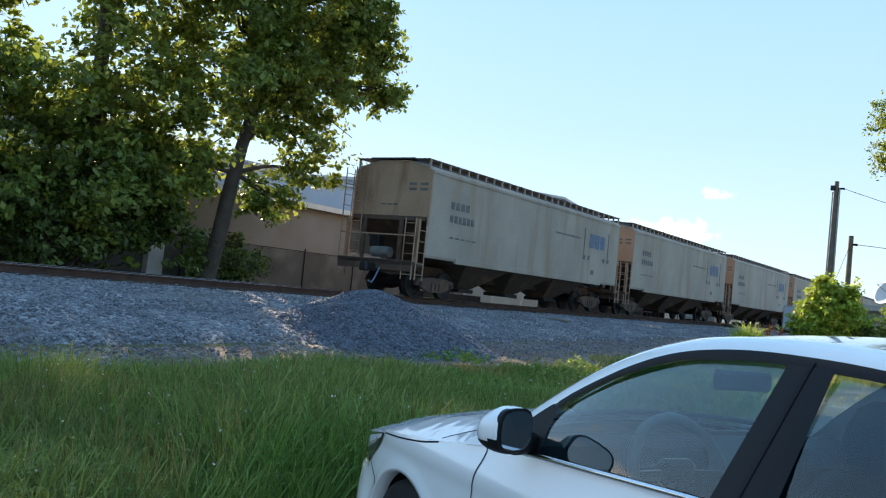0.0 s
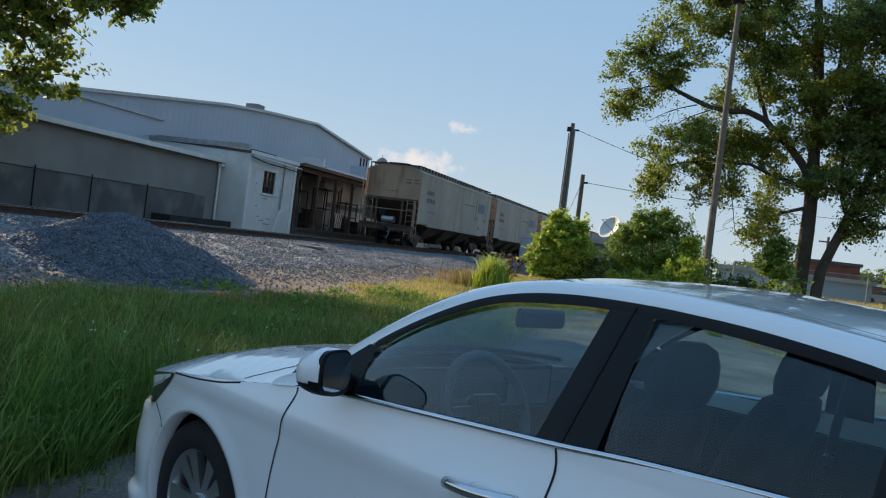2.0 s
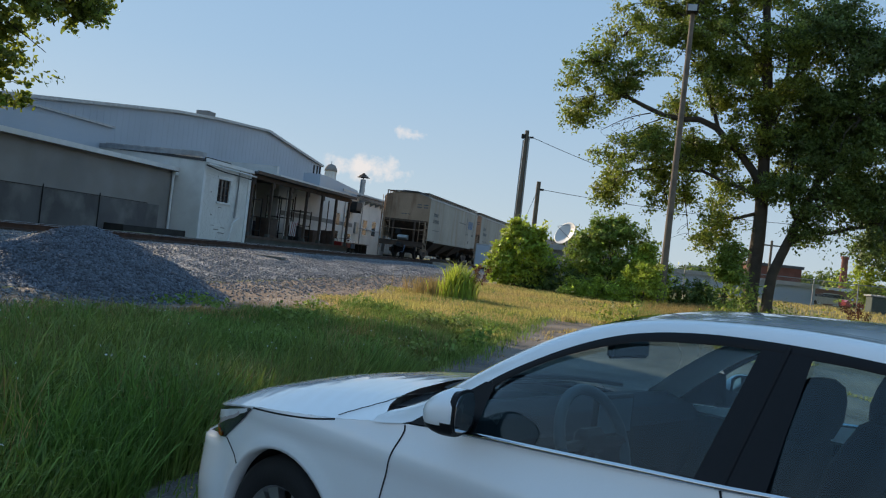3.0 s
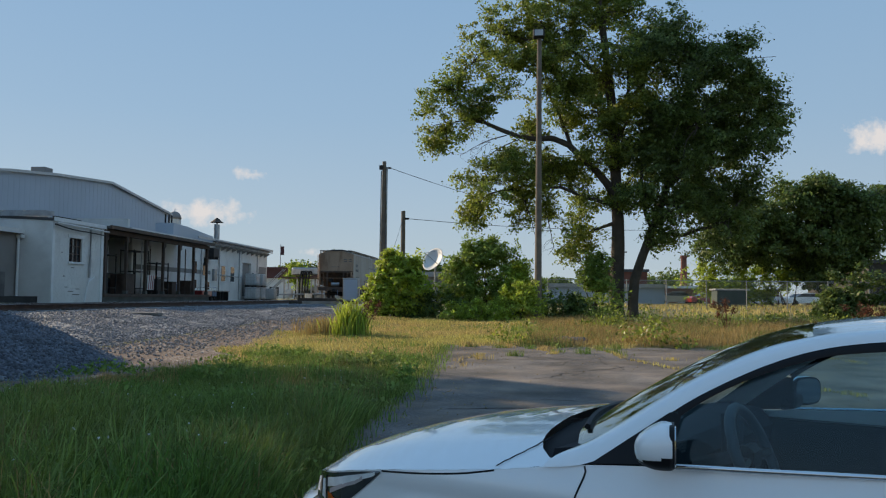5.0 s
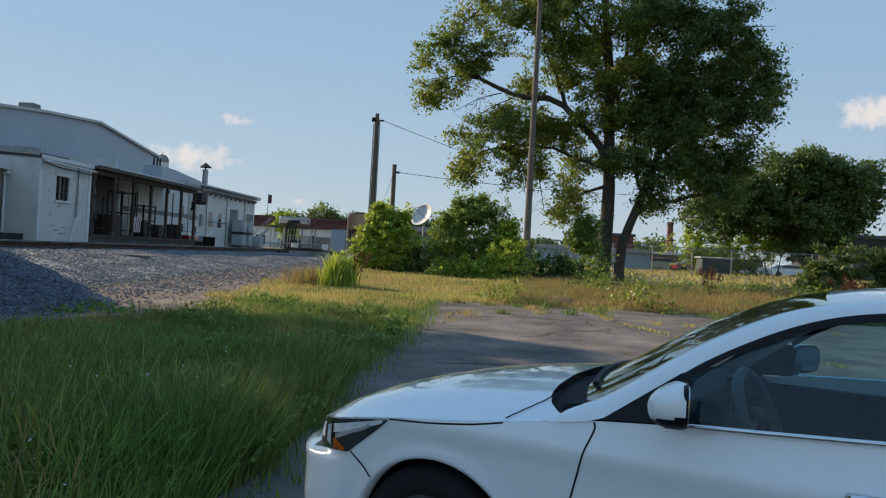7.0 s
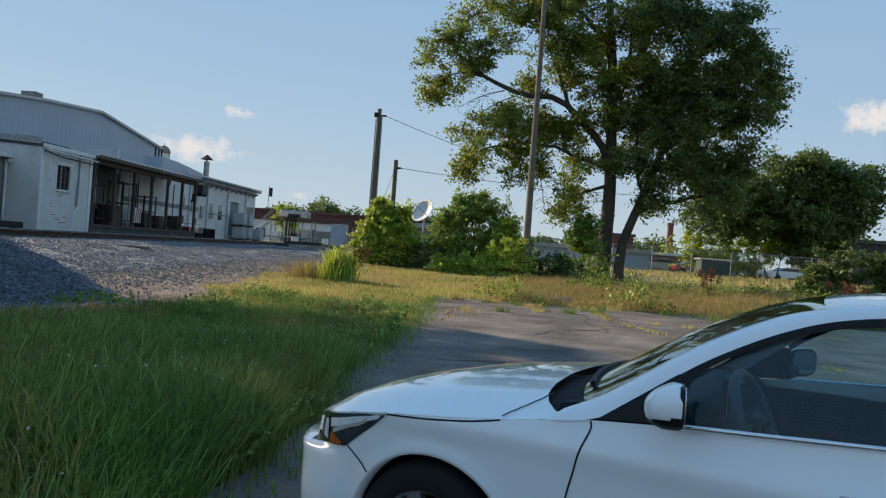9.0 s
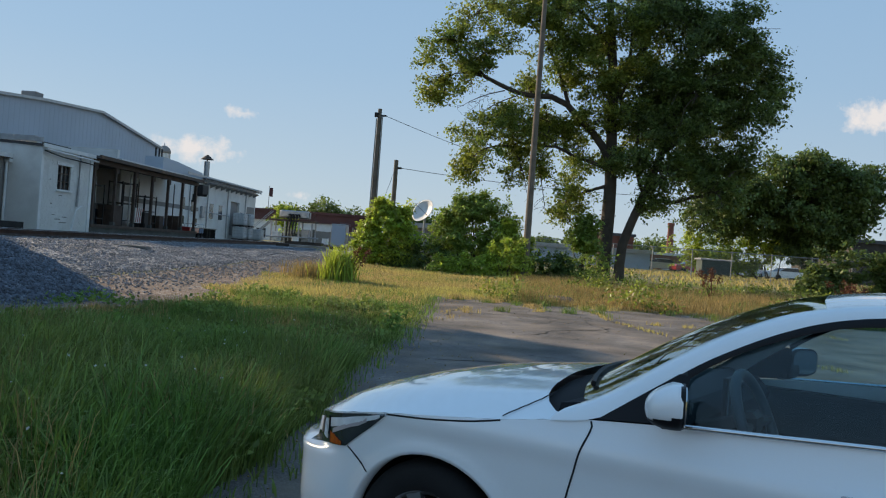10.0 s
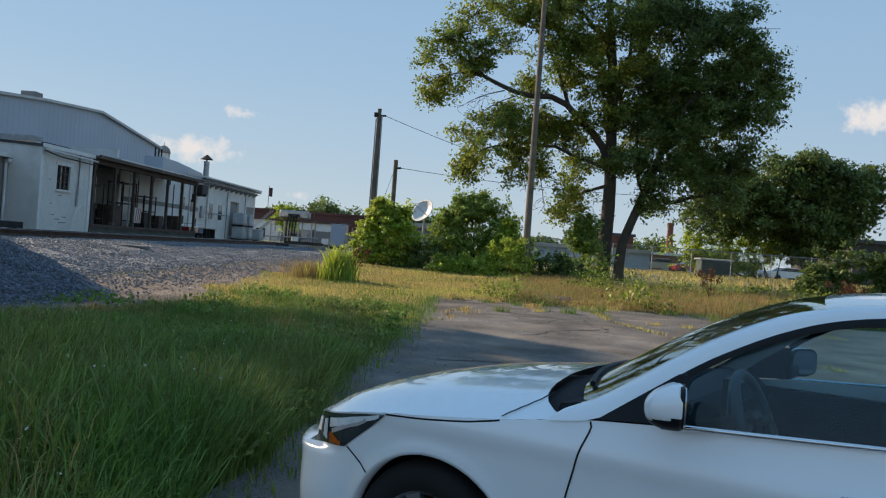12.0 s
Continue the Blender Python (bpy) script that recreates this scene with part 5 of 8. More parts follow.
        e = skin(i, top_w(PLAN[i].x))
        rows.append([(u - 0.02 * (1 - q * q), q * e.y, e.z + 0.03 * (1 - q * q)) for q in [-1 + 2 * j / 12 for j in range(13)]])
    strip("boot_lid", rows, M_CARPAINT, car, mirror=False)
    # black window surround: band between the frame line and the glass line
    front_top = [(-0.997, 1.103), (-1.06, 1.151), (-1.16, 1.210), (-1.265, 1.257), (-1.37, 1.294), (-1.47, 1.318), (-1.675, 1.338), (-1.79, 1.341)]
    rear_top = [(-1.914, 1.338), (-2.03, 1.335), (-2.18, 1.323), (-2.32, 1.309), (-2.444, 1.291), (-2.508, 1.279)]
    quarter = [(-2.545, 1.268), (-2.70, 1.222), (-2.90, 1.147), (-3.03, 1.09)]
    belt = curve([(-0.5, 0.915), (-0.72, 0.935), (-1.0, 0.963), (-1.25, 0.978), (-1.58, 0.998), (-1.77, 1.009), (-2.0, 1.027), (-2.22, 1.038), (-2.6, 1.052), (-3.3, 1.072)])

    def pane(name, top, bot_front, bot_rear, label):
        t = spline([side_glass(u, w, -0.012) for u, w in top], 25)
        b = [side_glass(bot_front + (bot_rear - bot_front) * k / 24, belt(bot_front + (bot_rear - bot_front) * k / 24), -0.012) for k in range(25)]
        for s in (1, -1):
            rows = []
            for q in range(7):
                rows.append([(p.lerp(r, q / 6).x, s * (p.lerp(r, q / 6).y + 0.012 * math.sin(math.pi * q / 6)), p.lerp(r, q / 6).z) for p, r in zip(b, t)])
            g = strip(name, rows, M_GLASS, car, label, mirror=False)
            g.visible_shadow = True
    pane("front_window", front_top, -0.985, -1.712, "clear tinted side window")
    pane("rear_window", rear_top, -1.882, -2.50, "clear tinted side window")
    pane("quarter_window", quarter, -2.537, -3.02, "small quarter window")
    # surround pieces
    def surround(name, inner, u0, u1):
        top = [p for p in C1 if u1 <= p.x <= u0]
        t = spline([p + Vector((0, 0.003, 0)) for p in top], 33)
        b = spline([side_glass(u, w, 0.002) for u, w in inner], 33)
        strip(name, [b, [x.lerp(y, 0.5) + Vector((0, 0.004, 0)) for x, y in zip(b, t)], t], M_BLACKTRIM, car, mirror=True)
    surround("window_frame", front_top + [(-1.86, 1.340)], -0.955, -1.87)
    surround("window_frame", [(-1.85, 1.339)] + rear_top + quarter, -1.84, -3.2)
    for top_u0, top_u1, bot_u0, bot_u1, wt in ((-1.785, -1.918, -1.705, -1.888, 1.345), (-2.495, -2.552, -2.49, -2.545, 1.275)):
        rows = []
        for k in range(9):
            t = k / 8
            rows.append([side_glass(bot_u0 + (top_u0 - bot_u0) * t + (bot_u1 + (top_u1 - bot_u1) * t - bot_u0 - (top_u0 - bot_u0) * t) * j / 4,
                                    belt(bot_u0) - 0.01 + (wt - belt(bot_u0) + 0.01) * t, 0.004 + 0.004 * math.sin(math.pi * j / 4)) for j in range(5)])
        strip("pillar_cover", rows, M_BLACKTRIM, car, mirror=True)
    for s in (1, -1):
        pts = [side_glass(-1.785 - 0.071 * k / 10, 1.006 + 0.354 * k / 10, 0.0105) for k in range(11)]
        ribbon("pillar_gap", [Vector((p.x, s * p.y, p.z)) for p in pts], (0, s, 0.4), 0.006, M_GAP, car)
    # sail triangle ahead of the window
    tri = [side_glass(u, w, 0.004) for u, w in ((-0.722, 0.936), (-0.99, 0.960), (-1.002, 1.112), (-0.965, 1.115), (-0.86, 1.038))]
    for s in (1, -1):
        pydata("sail_panel", [Vector((p.x, s * p.y, p.z)) for p in tri], [(0, 1, 2, 3, 4)], M_BLACKTRIM, car)
    # belt moulding
    for s in (1, -1):
        bm = bmesh.new()
        pts = [side_glass(u, belt(u) - 0.004, 0.017) for u in [-0.95 - 1.75 * k / 30 for k in range(31)]]
        pipe(bm, [Vector((p.x, s * p.y, p.z)) for p in pts], 0.009, 6)
        link("belt_moulding", bm, M_CHROME, car, "thin chrome belt moulding", smooth=True)
    # panel gaps
    def gap(uw, name="panel_gap"):
        pts = spline([(u, w, 0) for u, w in uw], 40)
        for s in (1, -1):
            p3 = []
            for p in pts:
                q = skin_at(p.x, min(p.y, top_w(p.x)), 0.0015)
                p3.append(Vector((q.x, s * q.y, q.z)))
            ribbon(name, p3, (0, s, 0), 0.0035, M_GAP, car)
    gap([(-0.70, 0.925), (-0.705, 0.90), (-0.672, 0.80), (-0.63, 0.62), (-0.61, 0.40), (-0.63, 0.21)])
    gap([(-1.785, 1.005), (-1.80, 0.95), (-1.79, 0.85), (-1.765, 0.62), (-1.75, 0.40), (-1.76, 0.21)])
    gap([(-2.63, 1.045), (-2.72, 0.98), (-2.74, 0.88), (-2.62, 0.72), (-2.46, 0.62), (-2.40, 0.45)])
    gap([(0.13, 0.812), (-0.05, 0.826), (-0.22, 0.846), (-0.30, 0.860), (-0.365, 0.8735)])
    gap([(0.335, 0.648), (0.27, 0.610), (0.203, 0.562)])
    gap([(-0.3, 0.235), (-1.0, 0.235), (-2.0, 0.235), (-2.5, 0.24)])
    # door handles
    for u0 in (-1.485, -2.56):
        for s in (1, -1):
            p = skin_at(u0 - 0.12, 0.835)
            bm = bmesh.new()
            pts = [skin_at(u0 - 0.24 * k / 10, 0.836 + 0.018 * k / 10, 0.014 + 0.022 * math.sin(math.pi * k / 10)) for k in range(11)]
            pipe(bm, [Vector((q.x, s * q.y, q.z)) for q in pts], 0.017, 10)
            h = link("door_handle", bm, M_CHROME, car, "chrome door handle", smooth=True)
            bm = bmesh.new()
            bmesh.ops.create_uvsphere(bm, u_segments=14, v_segments=8, radius=1)
            for v in bm.verts:
                v.co = Vector((p.x + 0.0 + v.co.x * 0.055, s * (p.y - 0.006 + v.co.y * 0.007), 0.842 + v.co.z * 0.024))
            link("handle_cup", bm, M_CARPAINT, h, smooth=True)
    # headlamps
    for s in (1, -1):
        iF, iR = nearest_station(0.635), nearest_station(0.125)
        rows = []
        for q in range(7):
            row = []
            for k in range(21):
                t = k / 20
                i = round(iF + (iR - iF) * t)
                u = PLAN[i].x
                hi = top_w(u) - 0.006
                lo = 0.645 - 0.035 * (u - 0.345) / 0.28 if u > 0.345 else 0.645 + (hi - 0.004 - 0.645) * max(0, (0.345 - u) / 0.215) ** 0.85
                p = skin(i, lo + (hi - lo) * q / 6, 0.004 + 0.004 * math.sin(math.pi * q / 6))
                row.append((p.x, s * p.y, p.z))
            rows.append(row)
        lamp = strip("headlamp", rows, M_LAMPDARK, car, "dark glossy headlamp with amber reflector", mirror=False)

        def patch(name, t0, t1, a0, a1, b0, b1, mat, out):
            rows = [[], []]
            for k in range(9):
                t = t0 + (t1 - t0) * k / 8
                i = round(iF + (iR - iF) * t)
                u = PLAN[i].x
                hi = top_w(u) - 0.008
                lo = 0.638
                for r, (z0, z1) in enumerate(((a0, a1), (b0, b1))):
                    z = z0 + (z1 - z0) * k / 8
                    p = skin(i, lo + (hi - lo) * z, out)
                    rows[r].append((p.x, s * p.y, p.z))
            strip(name, rows, mat, lamp, mirror=False)
        patch("amber_reflector", 0.36, 0.56, 0.0, 0.05, 0.42, 0.12, M_AMBER, 0.0095)
        patch("running_light", 0.34, 0.97, 0.50, 0.93, 0.84, 0.995, M_LAMPWHITE, 0.0095)
        patch("side_marker", 0.42, 0.80, 0.34, 0.80, 0.50, 0.90, M_PINKGREY, 0.0095)
        patch("projector_lens", 0.16, 0.30, 0.10, 0.05, 0.72, 0.80, M_LAMPWHITE, 0.0095)
        patch("lamp_bezel", 0.08, 0.155, 0.10, 0.10, 0.85, 0.85, M_BLACKTRIM, 0.0095)
        patch("lamp_bezel", 0.305, 0.35, 0.05, 0.3, 0.9, 0.9, M_BLACKTRIM, 0.0097)
        patch("projector_lens", 0.0, 0.07, 0.15, 0.15, 0.8, 0.8, M_ALLOY, 0.0095)
    # grille and lower intake
    rows = []
    for w in (0.40, 0.48, 0.56, 0.62):
        rows.append([(skin(i, w, 0.006).x, q * skin(i, w).y, w) for q, rng_ in ((1, range(20, -1, -4)), (-1, range(4, 21, 4))) for i in rng_])
    strip("grille", rows, M_BLACKTRIM, car, mirror=False)
    # mirrors, toed in towards the driver and tapering to the front
    for s in (1, -1):
        axis = Vector((-1.0, s * 0.995, 1.042))
        toe = Matrix.Translation(axis) @ Matrix.Rotation(s * radians(19 if s > 0 else 38), 4, "Z") @ Matrix.Translation(-axis)

        def shell(grow, keep):
            bm = bmesh.new()
            bmesh.ops.create_uvsphere(bm, u_segments=36, v_segments=24, radius=1)
            if keep:
                bmesh.ops.delete(bm, geom=[v for v in bm.verts if v.co.z > -0.22 - 0.25 * v.co.x], context="VERTS")
            for v in bm.verts:
                x, y, z = (math.copysign(abs(c) ** 0.80, c) for c in v.co)
                if x < -0.3:
                    x = -0.3 + (x + 0.3) * 0.15
                lean = 1 - 0.22 * max(0.0, x) - (0.10 * max(0.0, x) if z > 0 else 0.0)
                v.co = Vector((-1.005 + x * (0.098 if x < 0 else 0.080) * grow, s * (0.995 + y * 0.084 * grow), 1.040 + z * 0.070 * grow * lean - 0.010 * max(0.0, x)))
            return bm
        mir = link("wing_mirror", shell(1.0, False), M_CARPAINT, car, "white mirror housing with black underside", smooth=True, m=toe)
        link("mirror_underside", shell(1.03, True), M_BLACKTRIM, mir, smooth=True)
        o = [(s * (0.995 + 0.079 * math.copysign(abs(math.cos(a)) ** 0.6, math.cos(a))), 1.041 + 0.066 * math.copysign(abs(math.sin(a)) ** 0.6, math.sin(a))) for a in [2 * math.pi * k / 24 for k in range(24)]]
        prism("mirror_surround", o, "x", -1.042, -1.028, M_BLACKTRIM, mir)
        o2 = [(s * 0.995 + (y - s * 0.995) * 0.90, 1.041 + (z - 1.041) * 0.88) for y, z in o]
        prism("mirror_face", o2, "x", -1.047, -1.043, M_MIRROR, mir)
        bm = bmesh.new()
        tube(bm, (-0.94, s * 0.86, 0.985), (-0.98, s * 0.95, 1.0), 0.035, 0.045, seg=10)
        link("mirror_stalk", bm, M_BLACKTRIM, car, smooth=True)
    # wheels
    for au, aw in AXLES:
        for s in (1, -1):
            bm = bmesh.new()
            prof = [(0.205, 0.635), (0.29, 0.64), (0.318, 0.655), (0.327, 0.68), (0.327, 0.805), (0.318, 0.835), (0.29, 0.850), (0.215, 0.843), (0.205, 0.825)]
            SEG = 40
            vs = [[bm.verts.new((au + r * math.cos(2 * math.pi * k / SEG), s * v, aw + r * math.sin(2 * math.pi * k / SEG))) for r, v in prof] for k in range(SEG)]
            for k in range(SEG):
                for j in range(len(prof) - 1):
                    bm.faces.new((vs[k][j], vs[k][j + 1], vs[(k + 1) % SEG][j + 1], vs[(k + 1) % SEG][j]))
            bmesh.ops.recalc_face_normals(bm, faces=bm.faces)
            wheel = link("tyre", bm, M_TYRE, car, "black tyre", smooth=True)
            bm = bmesh.new()
            prof = [(0.206, 0.665), (0.196, 0.725), (0.196, 0.815), (0.210, 0.837), (0.216, 0.843)]
            vs = [[bm.verts.new((au + r * math.cos(2 * math.pi * k / SEG), s * v, aw + r * math.sin(2 * math.pi * k / SEG))) for r, v in prof] for k in range(SEG)]
            for k in range(SEG):
                for j in range(len(prof) - 1):
                    bm.faces.new((vs[k][j], vs[k][j + 1], vs[(k + 1) % SEG][j + 1], vs[(k + 1) % SEG][j]))
            link("rim", bm, M_ALLOY, wheel, smooth=True)
            bm = bmesh.new()
            tube(bm, (au, s * 0.675, aw), (au, s * 0.695, aw), 0.19, seg=24)
            link("brake_disc", bm, M_BLACKIRON, wheel)
            for k in range(10):
                a = 2 * math.pi * (k + (0.22 if k % 2 else -0.0)) / 10
                c, d = math.cos(a), math.sin(a)
                bm = bmesh.new()
                w0, w1 = 0.022, 0.034
                pts = []
                for r, hw, v in ((0.035, w0, 0.815), (0.12, w0, 0.823), (0.205, w1, 0.834)):
                    for q in (-1, 1):
                        for dv in (0, -0.03):
                            pts.append(bm.verts.new((au + r * c - q * hw * d, s * (v + dv), aw + r * d + q * hw * c)))
                for b in (0, 4):
                    bm.faces.new((pts[b], pts[b + 2], pts[b + 6], pts[b + 4]))
                    bm.faces.new((pts[b], pts[b + 4], pts[b + 5], pts[b + 1]))
                    bm.faces.new((pts[b + 2], pts[b + 3], pts[b + 7], pts[b + 6]))
                link("spoke", bm, M_ALLOY, wheel)
            bm = bmesh.new()
            tube(bm, (au, s * 0.775, aw), (au, s * 0.827, aw), 0.055, 0.04, seg=16)
            link("hub_cap", bm, M_ALLOY, wheel)
    # cabin
    block("floor_pan", (-3.2, -0.80, 0.30), (-0.3, 0.80, 0.36), M_DASH, car)
    block("under_tray", (-3.7, -0.7, 0.18), (0.6, 0.7, 0.24), M_GAP, car)
    for s in (1, -1):
        block("door_lining", (-2.7, s * 0.80 - 0.03, 0.36), (-0.6, s * 0.80 + 0.03, 0.92), M_DASH, car)
    block("firewall", (-0.55, -0.78, 0.36), (-0.45, 0.78, 0.9), M_GAP, car)
    prism("dashboard", [(-0.50, 0.80), (-0.55, 0.955), (-0.72, 0.985), (-0.86, 0.96), (-0.92, 0.90), (-0.88, 0.70), (-0.8, 0.55), (-0.5, 0.55)], "y", -0.79, 0.79, M_DASH, car)
    scr = block("centre_screen", (-0.95, -0.13, 0.88), (-0.93, 0.13, 1.04), M_BLACKTRIM, car, bevel=0.004)
    block("screen_face", (-0.954, -0.115, 0.895), (-0.9505, 0.115, 1.025), M_SCREEN, scr, label="glossy grey-blue touch screen")
    bm = bmesh.new()
    SEGW = 30
    ring = []
    tl = math.radians(22)
    for k in range(SEGW):
        a = 2 * math.pi * k / SEGW
        y, z = 0.185 * math.cos(a), 0.185 * math.sin(a)
        ring.append(Vector((-1.13 + z * math.sin(tl), 0.41 + y, 0.925 + z * math.cos(tl))))
    pipe(bm, ring + ring[:1], 0.019, 9)
    st = link("steering_wheel", bm, M_WHEELRIM, car, smooth=True)
    block("wheel_boss", (-1.14, 0.34, 0.885), (-1.08, 0.48, 0.975), M_BLACKTRIM, st, bevel=0.02)
    for a in (0, math.pi, -math.pi / 2):
        rod("wheel_spoke", (-1.11, 0.41, 0.925), (-1.13 + 0.18 * math.sin(a) * math.sin(tl), 0.41 + 0.18 * math.cos(a), 0.925 + 0.18 * math.sin(a) * math.cos(tl)), 0.018, M_BLACKTRIM, st, seg=6)
    rod("wheel_column", (-0.75, 0.41, 0.82), (-1.11, 0.41, 0.925), 0.04, M_DASH, st)
    block("centre_console", (-2.0, -0.12, 0.36), (-1.0, 0.12, 0.66), M_DASH, car, bevel=0.03)
    def cushion(name, rings, yv, parent, label=""):
        """Rounded padding lofted through (x, z, half width, half depth) rings."""
        bm = bmesh.new()
        loops = []
        for x, z, hw, hd in rings:
            loops.append([bm.verts.new((x + hd * math.copysign(abs(math.sin(a)) ** 0.7, math.sin(a)), yv + hw * math.copysign(abs(math.cos(a)) ** 0.6, math.cos(a)), z)) for a in [2 * math.pi * k / 24 for k in range(24)]])
        for a, b in zip(loops, loops[1:]):
            for k in range(24):
                bm.faces.new((a[k], a[(k + 1) % 24], b[(k + 1) % 24], b[k]))
        bm.faces.new(loops[0][::-1])
        bm.faces.new(loops[-1])
        return link(name, bm, M_CABIN, parent, label, smooth=True)
    for yv in (0.38, -0.38):
        seat = cushion("front_seat", [(-1.40, 0.42, 0.22, 0.24), (-1.39, 0.46, 0.25, 0.27), (-1.38, 0.56, 0.255, 0.28), (-1.38, 0.62, 0.23, 0.25), (-1.38, 0.635, 0.15, 0.18)], yv, car, "charcoal cloth front seat")
        cushion("seat_back", [(-1.60, 0.50, 0.22, 0.06), (-1.62, 0.55, 0.25, 0.075), (-1.67, 0.75, 0.25, 0.08), (-1.73, 0.92, 0.24, 0.075), (-1.77, 1.02, 0.205, 0.065), (-1.79, 1.08, 0.165, 0.055), (-1.80, 1.105, 0.10, 0.03)], yv, seat)
        cushion("headrest", [(-1.80, 1.085, 0.08, 0.03), (-1.805, 1.10, 0.125, 0.05), (-1.815, 1.15, 0.14, 0.06), (-1.825, 1.21, 0.13, 0.055), (-1.83, 1.25, 0.105, 0.045), (-1.83, 1.27, 0.06, 0.025)], yv, seat)
        for d in (-0.06, 0.06):
            rod("headrest_post", (-1.79, yv + d, 1.02), (-1.805, yv + d, 1.1), 0.008, M_CHROME, seat, seg=6)
        bm = bmesh.new()
        q = math.copysign(1, yv)
        pipe(bm, spline([(-1.84, q * 0.71, 1.16), (-1.80, q * 0.72, 0.9), (-1.76, q * 0.72, 0.5)], 10), 0.02, 4)
        belt_ = link("seat_belt", bm, M_DASH, seat)
        block("belt_buckle", (-1.83, q * 0.70 - 0.03, 0.83), (-1.79, q * 0.70 + 0.03, 0.875), M_CHROME, belt_, bevel=0.008, label="chrome belt tongue")
    bm = bmesh.new()
    box(bm, (-3.05, -0.66, 0.45), (-2.5, 0.66, 0.62), 0.05)
    bench = link("rear_seat", bm, M_CABIN, car, "charcoal cloth rear bench", smooth=True)
    block("seat_back", (-3.16, -0.66, 0.55), (-3.02, 0.66, 1.04), M_CABIN, bench, bevel=0.05, turn=Matrix.Rotation(radians(-20), 3, "Y"))
    block("parcel_shelf", (-3.6, -0.66, 1.0), (-3.15, 0.66, 1.03), M_DASH, car)
    # inner mirror, sun visors, roof lining
    block("inner_mirror", (-1.02, -0.09, 1.19), (-0.99, 0.18, 1.26), M_BLACKTRIM, car, bevel=0.012)
    strip("roof_lining", [[(p[0], p[1] * 0.99, p[2] - 0.03) for p in across(i, 0.05, 0.03)] for i in range(k0, k1 + 1, 2)], M_CABIN, car, mirror=False)
    car.matrix_basis = pose(0.545, 5.33, 0.0, 0, 0, 150.66)
    return car


sedan()

# ---- vegetation ----
M_LEAF = material("broad_leaf", (0.16, 0.225, 0.04), 0.5, scale=0.5, vary=0.3, fine=30, bump=0, per_island=0.55, translucent=0.5, color2=(0.235, 0.265, 0.04))
M_LEAFDARK = material("deep_green_leaf", (0.15, 0.21, 0.05), 0.5, scale=0.5, vary=0.3, fine=30, bump=0, per_island=0.55, translucent=0.45)
M_LEAFBRIGHT = material("bright_shrub_leaf", (0.30, 0.42, 0.05), 0.55, scale=0.8, vary=0.3, fine=30, bump=0, per_island=0.45, translucent=0.5, color2=(0.38, 0.44, 0.06))
M_LEAFBUSH = material("mid_green_shrub_leaf", (0.20, 0.30, 0.05), 0.55, scale=0.8, vary=0.3, fine=30, bump=0, per_island=0.45, translucent=0.45, color2=(0.25, 0.32, 0.06))
M_BARK = material("rough_bark", (0.085, 0.068, 0.052), 0.95, scale=2.5, vary=0.35, fine=25, bump=0.8, bump_dist=0.03)
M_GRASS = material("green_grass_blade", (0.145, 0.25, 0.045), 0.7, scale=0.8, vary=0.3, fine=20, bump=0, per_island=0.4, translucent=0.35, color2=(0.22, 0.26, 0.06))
# olive blades, brightened and yellowed so their colour carries the evening sun
M_GRASSLIT = material("sunlit_olive_blade", (0.45, 0.41, 0.12), 0.75, scale=0.35, vary=0.3, fine=20, bump=0, per_island=0.4, translucent=0.5, color2=(0.44, 0.33, 0.14))
M_STRAW = material("dry_straw_blade", (0.45, 0.31, 0.12), 0.85, scale=0.4, vary=0.35, fine=20, bump=0, per_island=0.4, translucent=0.3, color2=(0.24, 0.20, 0.075))
M_RUSTWEED = material("russet_dock_weed", (0.16, 0.06, 0.03), 0.85, scale=1, vary=0.3, fine=20, bump=0, per_island=0.4, translucent=0.2)


def quads_mesh(name, v, nper, faces_per):
    """A mesh from an (n, nper, 3) array with the same faces on every item."""
    n = len(v)
    me = bpy.data.meshes.new(name)
    me.vertices.add(n * nper)
    me.vertices.foreach_set("co", np.ascontiguousarray(v, dtype=np.float32).reshape(-1))
    off = (np.arange(n) * nper)[:, None]
    loops = np.concatenate([np.array(f)[None, :] + off for f in faces_per], axis=1)
    sizes = [len(f) for f in faces_per]
    starts = np.cumsum([0] + sizes[:-1])
    tot = sum(sizes)
    me.loops.add(n * tot)
    me.loops.foreach_set("vertex_index", loops.reshape(-1).astype(np.int32))
    me.polygons.add(n * len(sizes))
    me.polygons.foreach_set("loop_start", ((np.arange(n) * tot)[:, None] + starts[None, :]).reshape(-1).astype(np.int32))
    me.update(calc_edges=True)
    return me


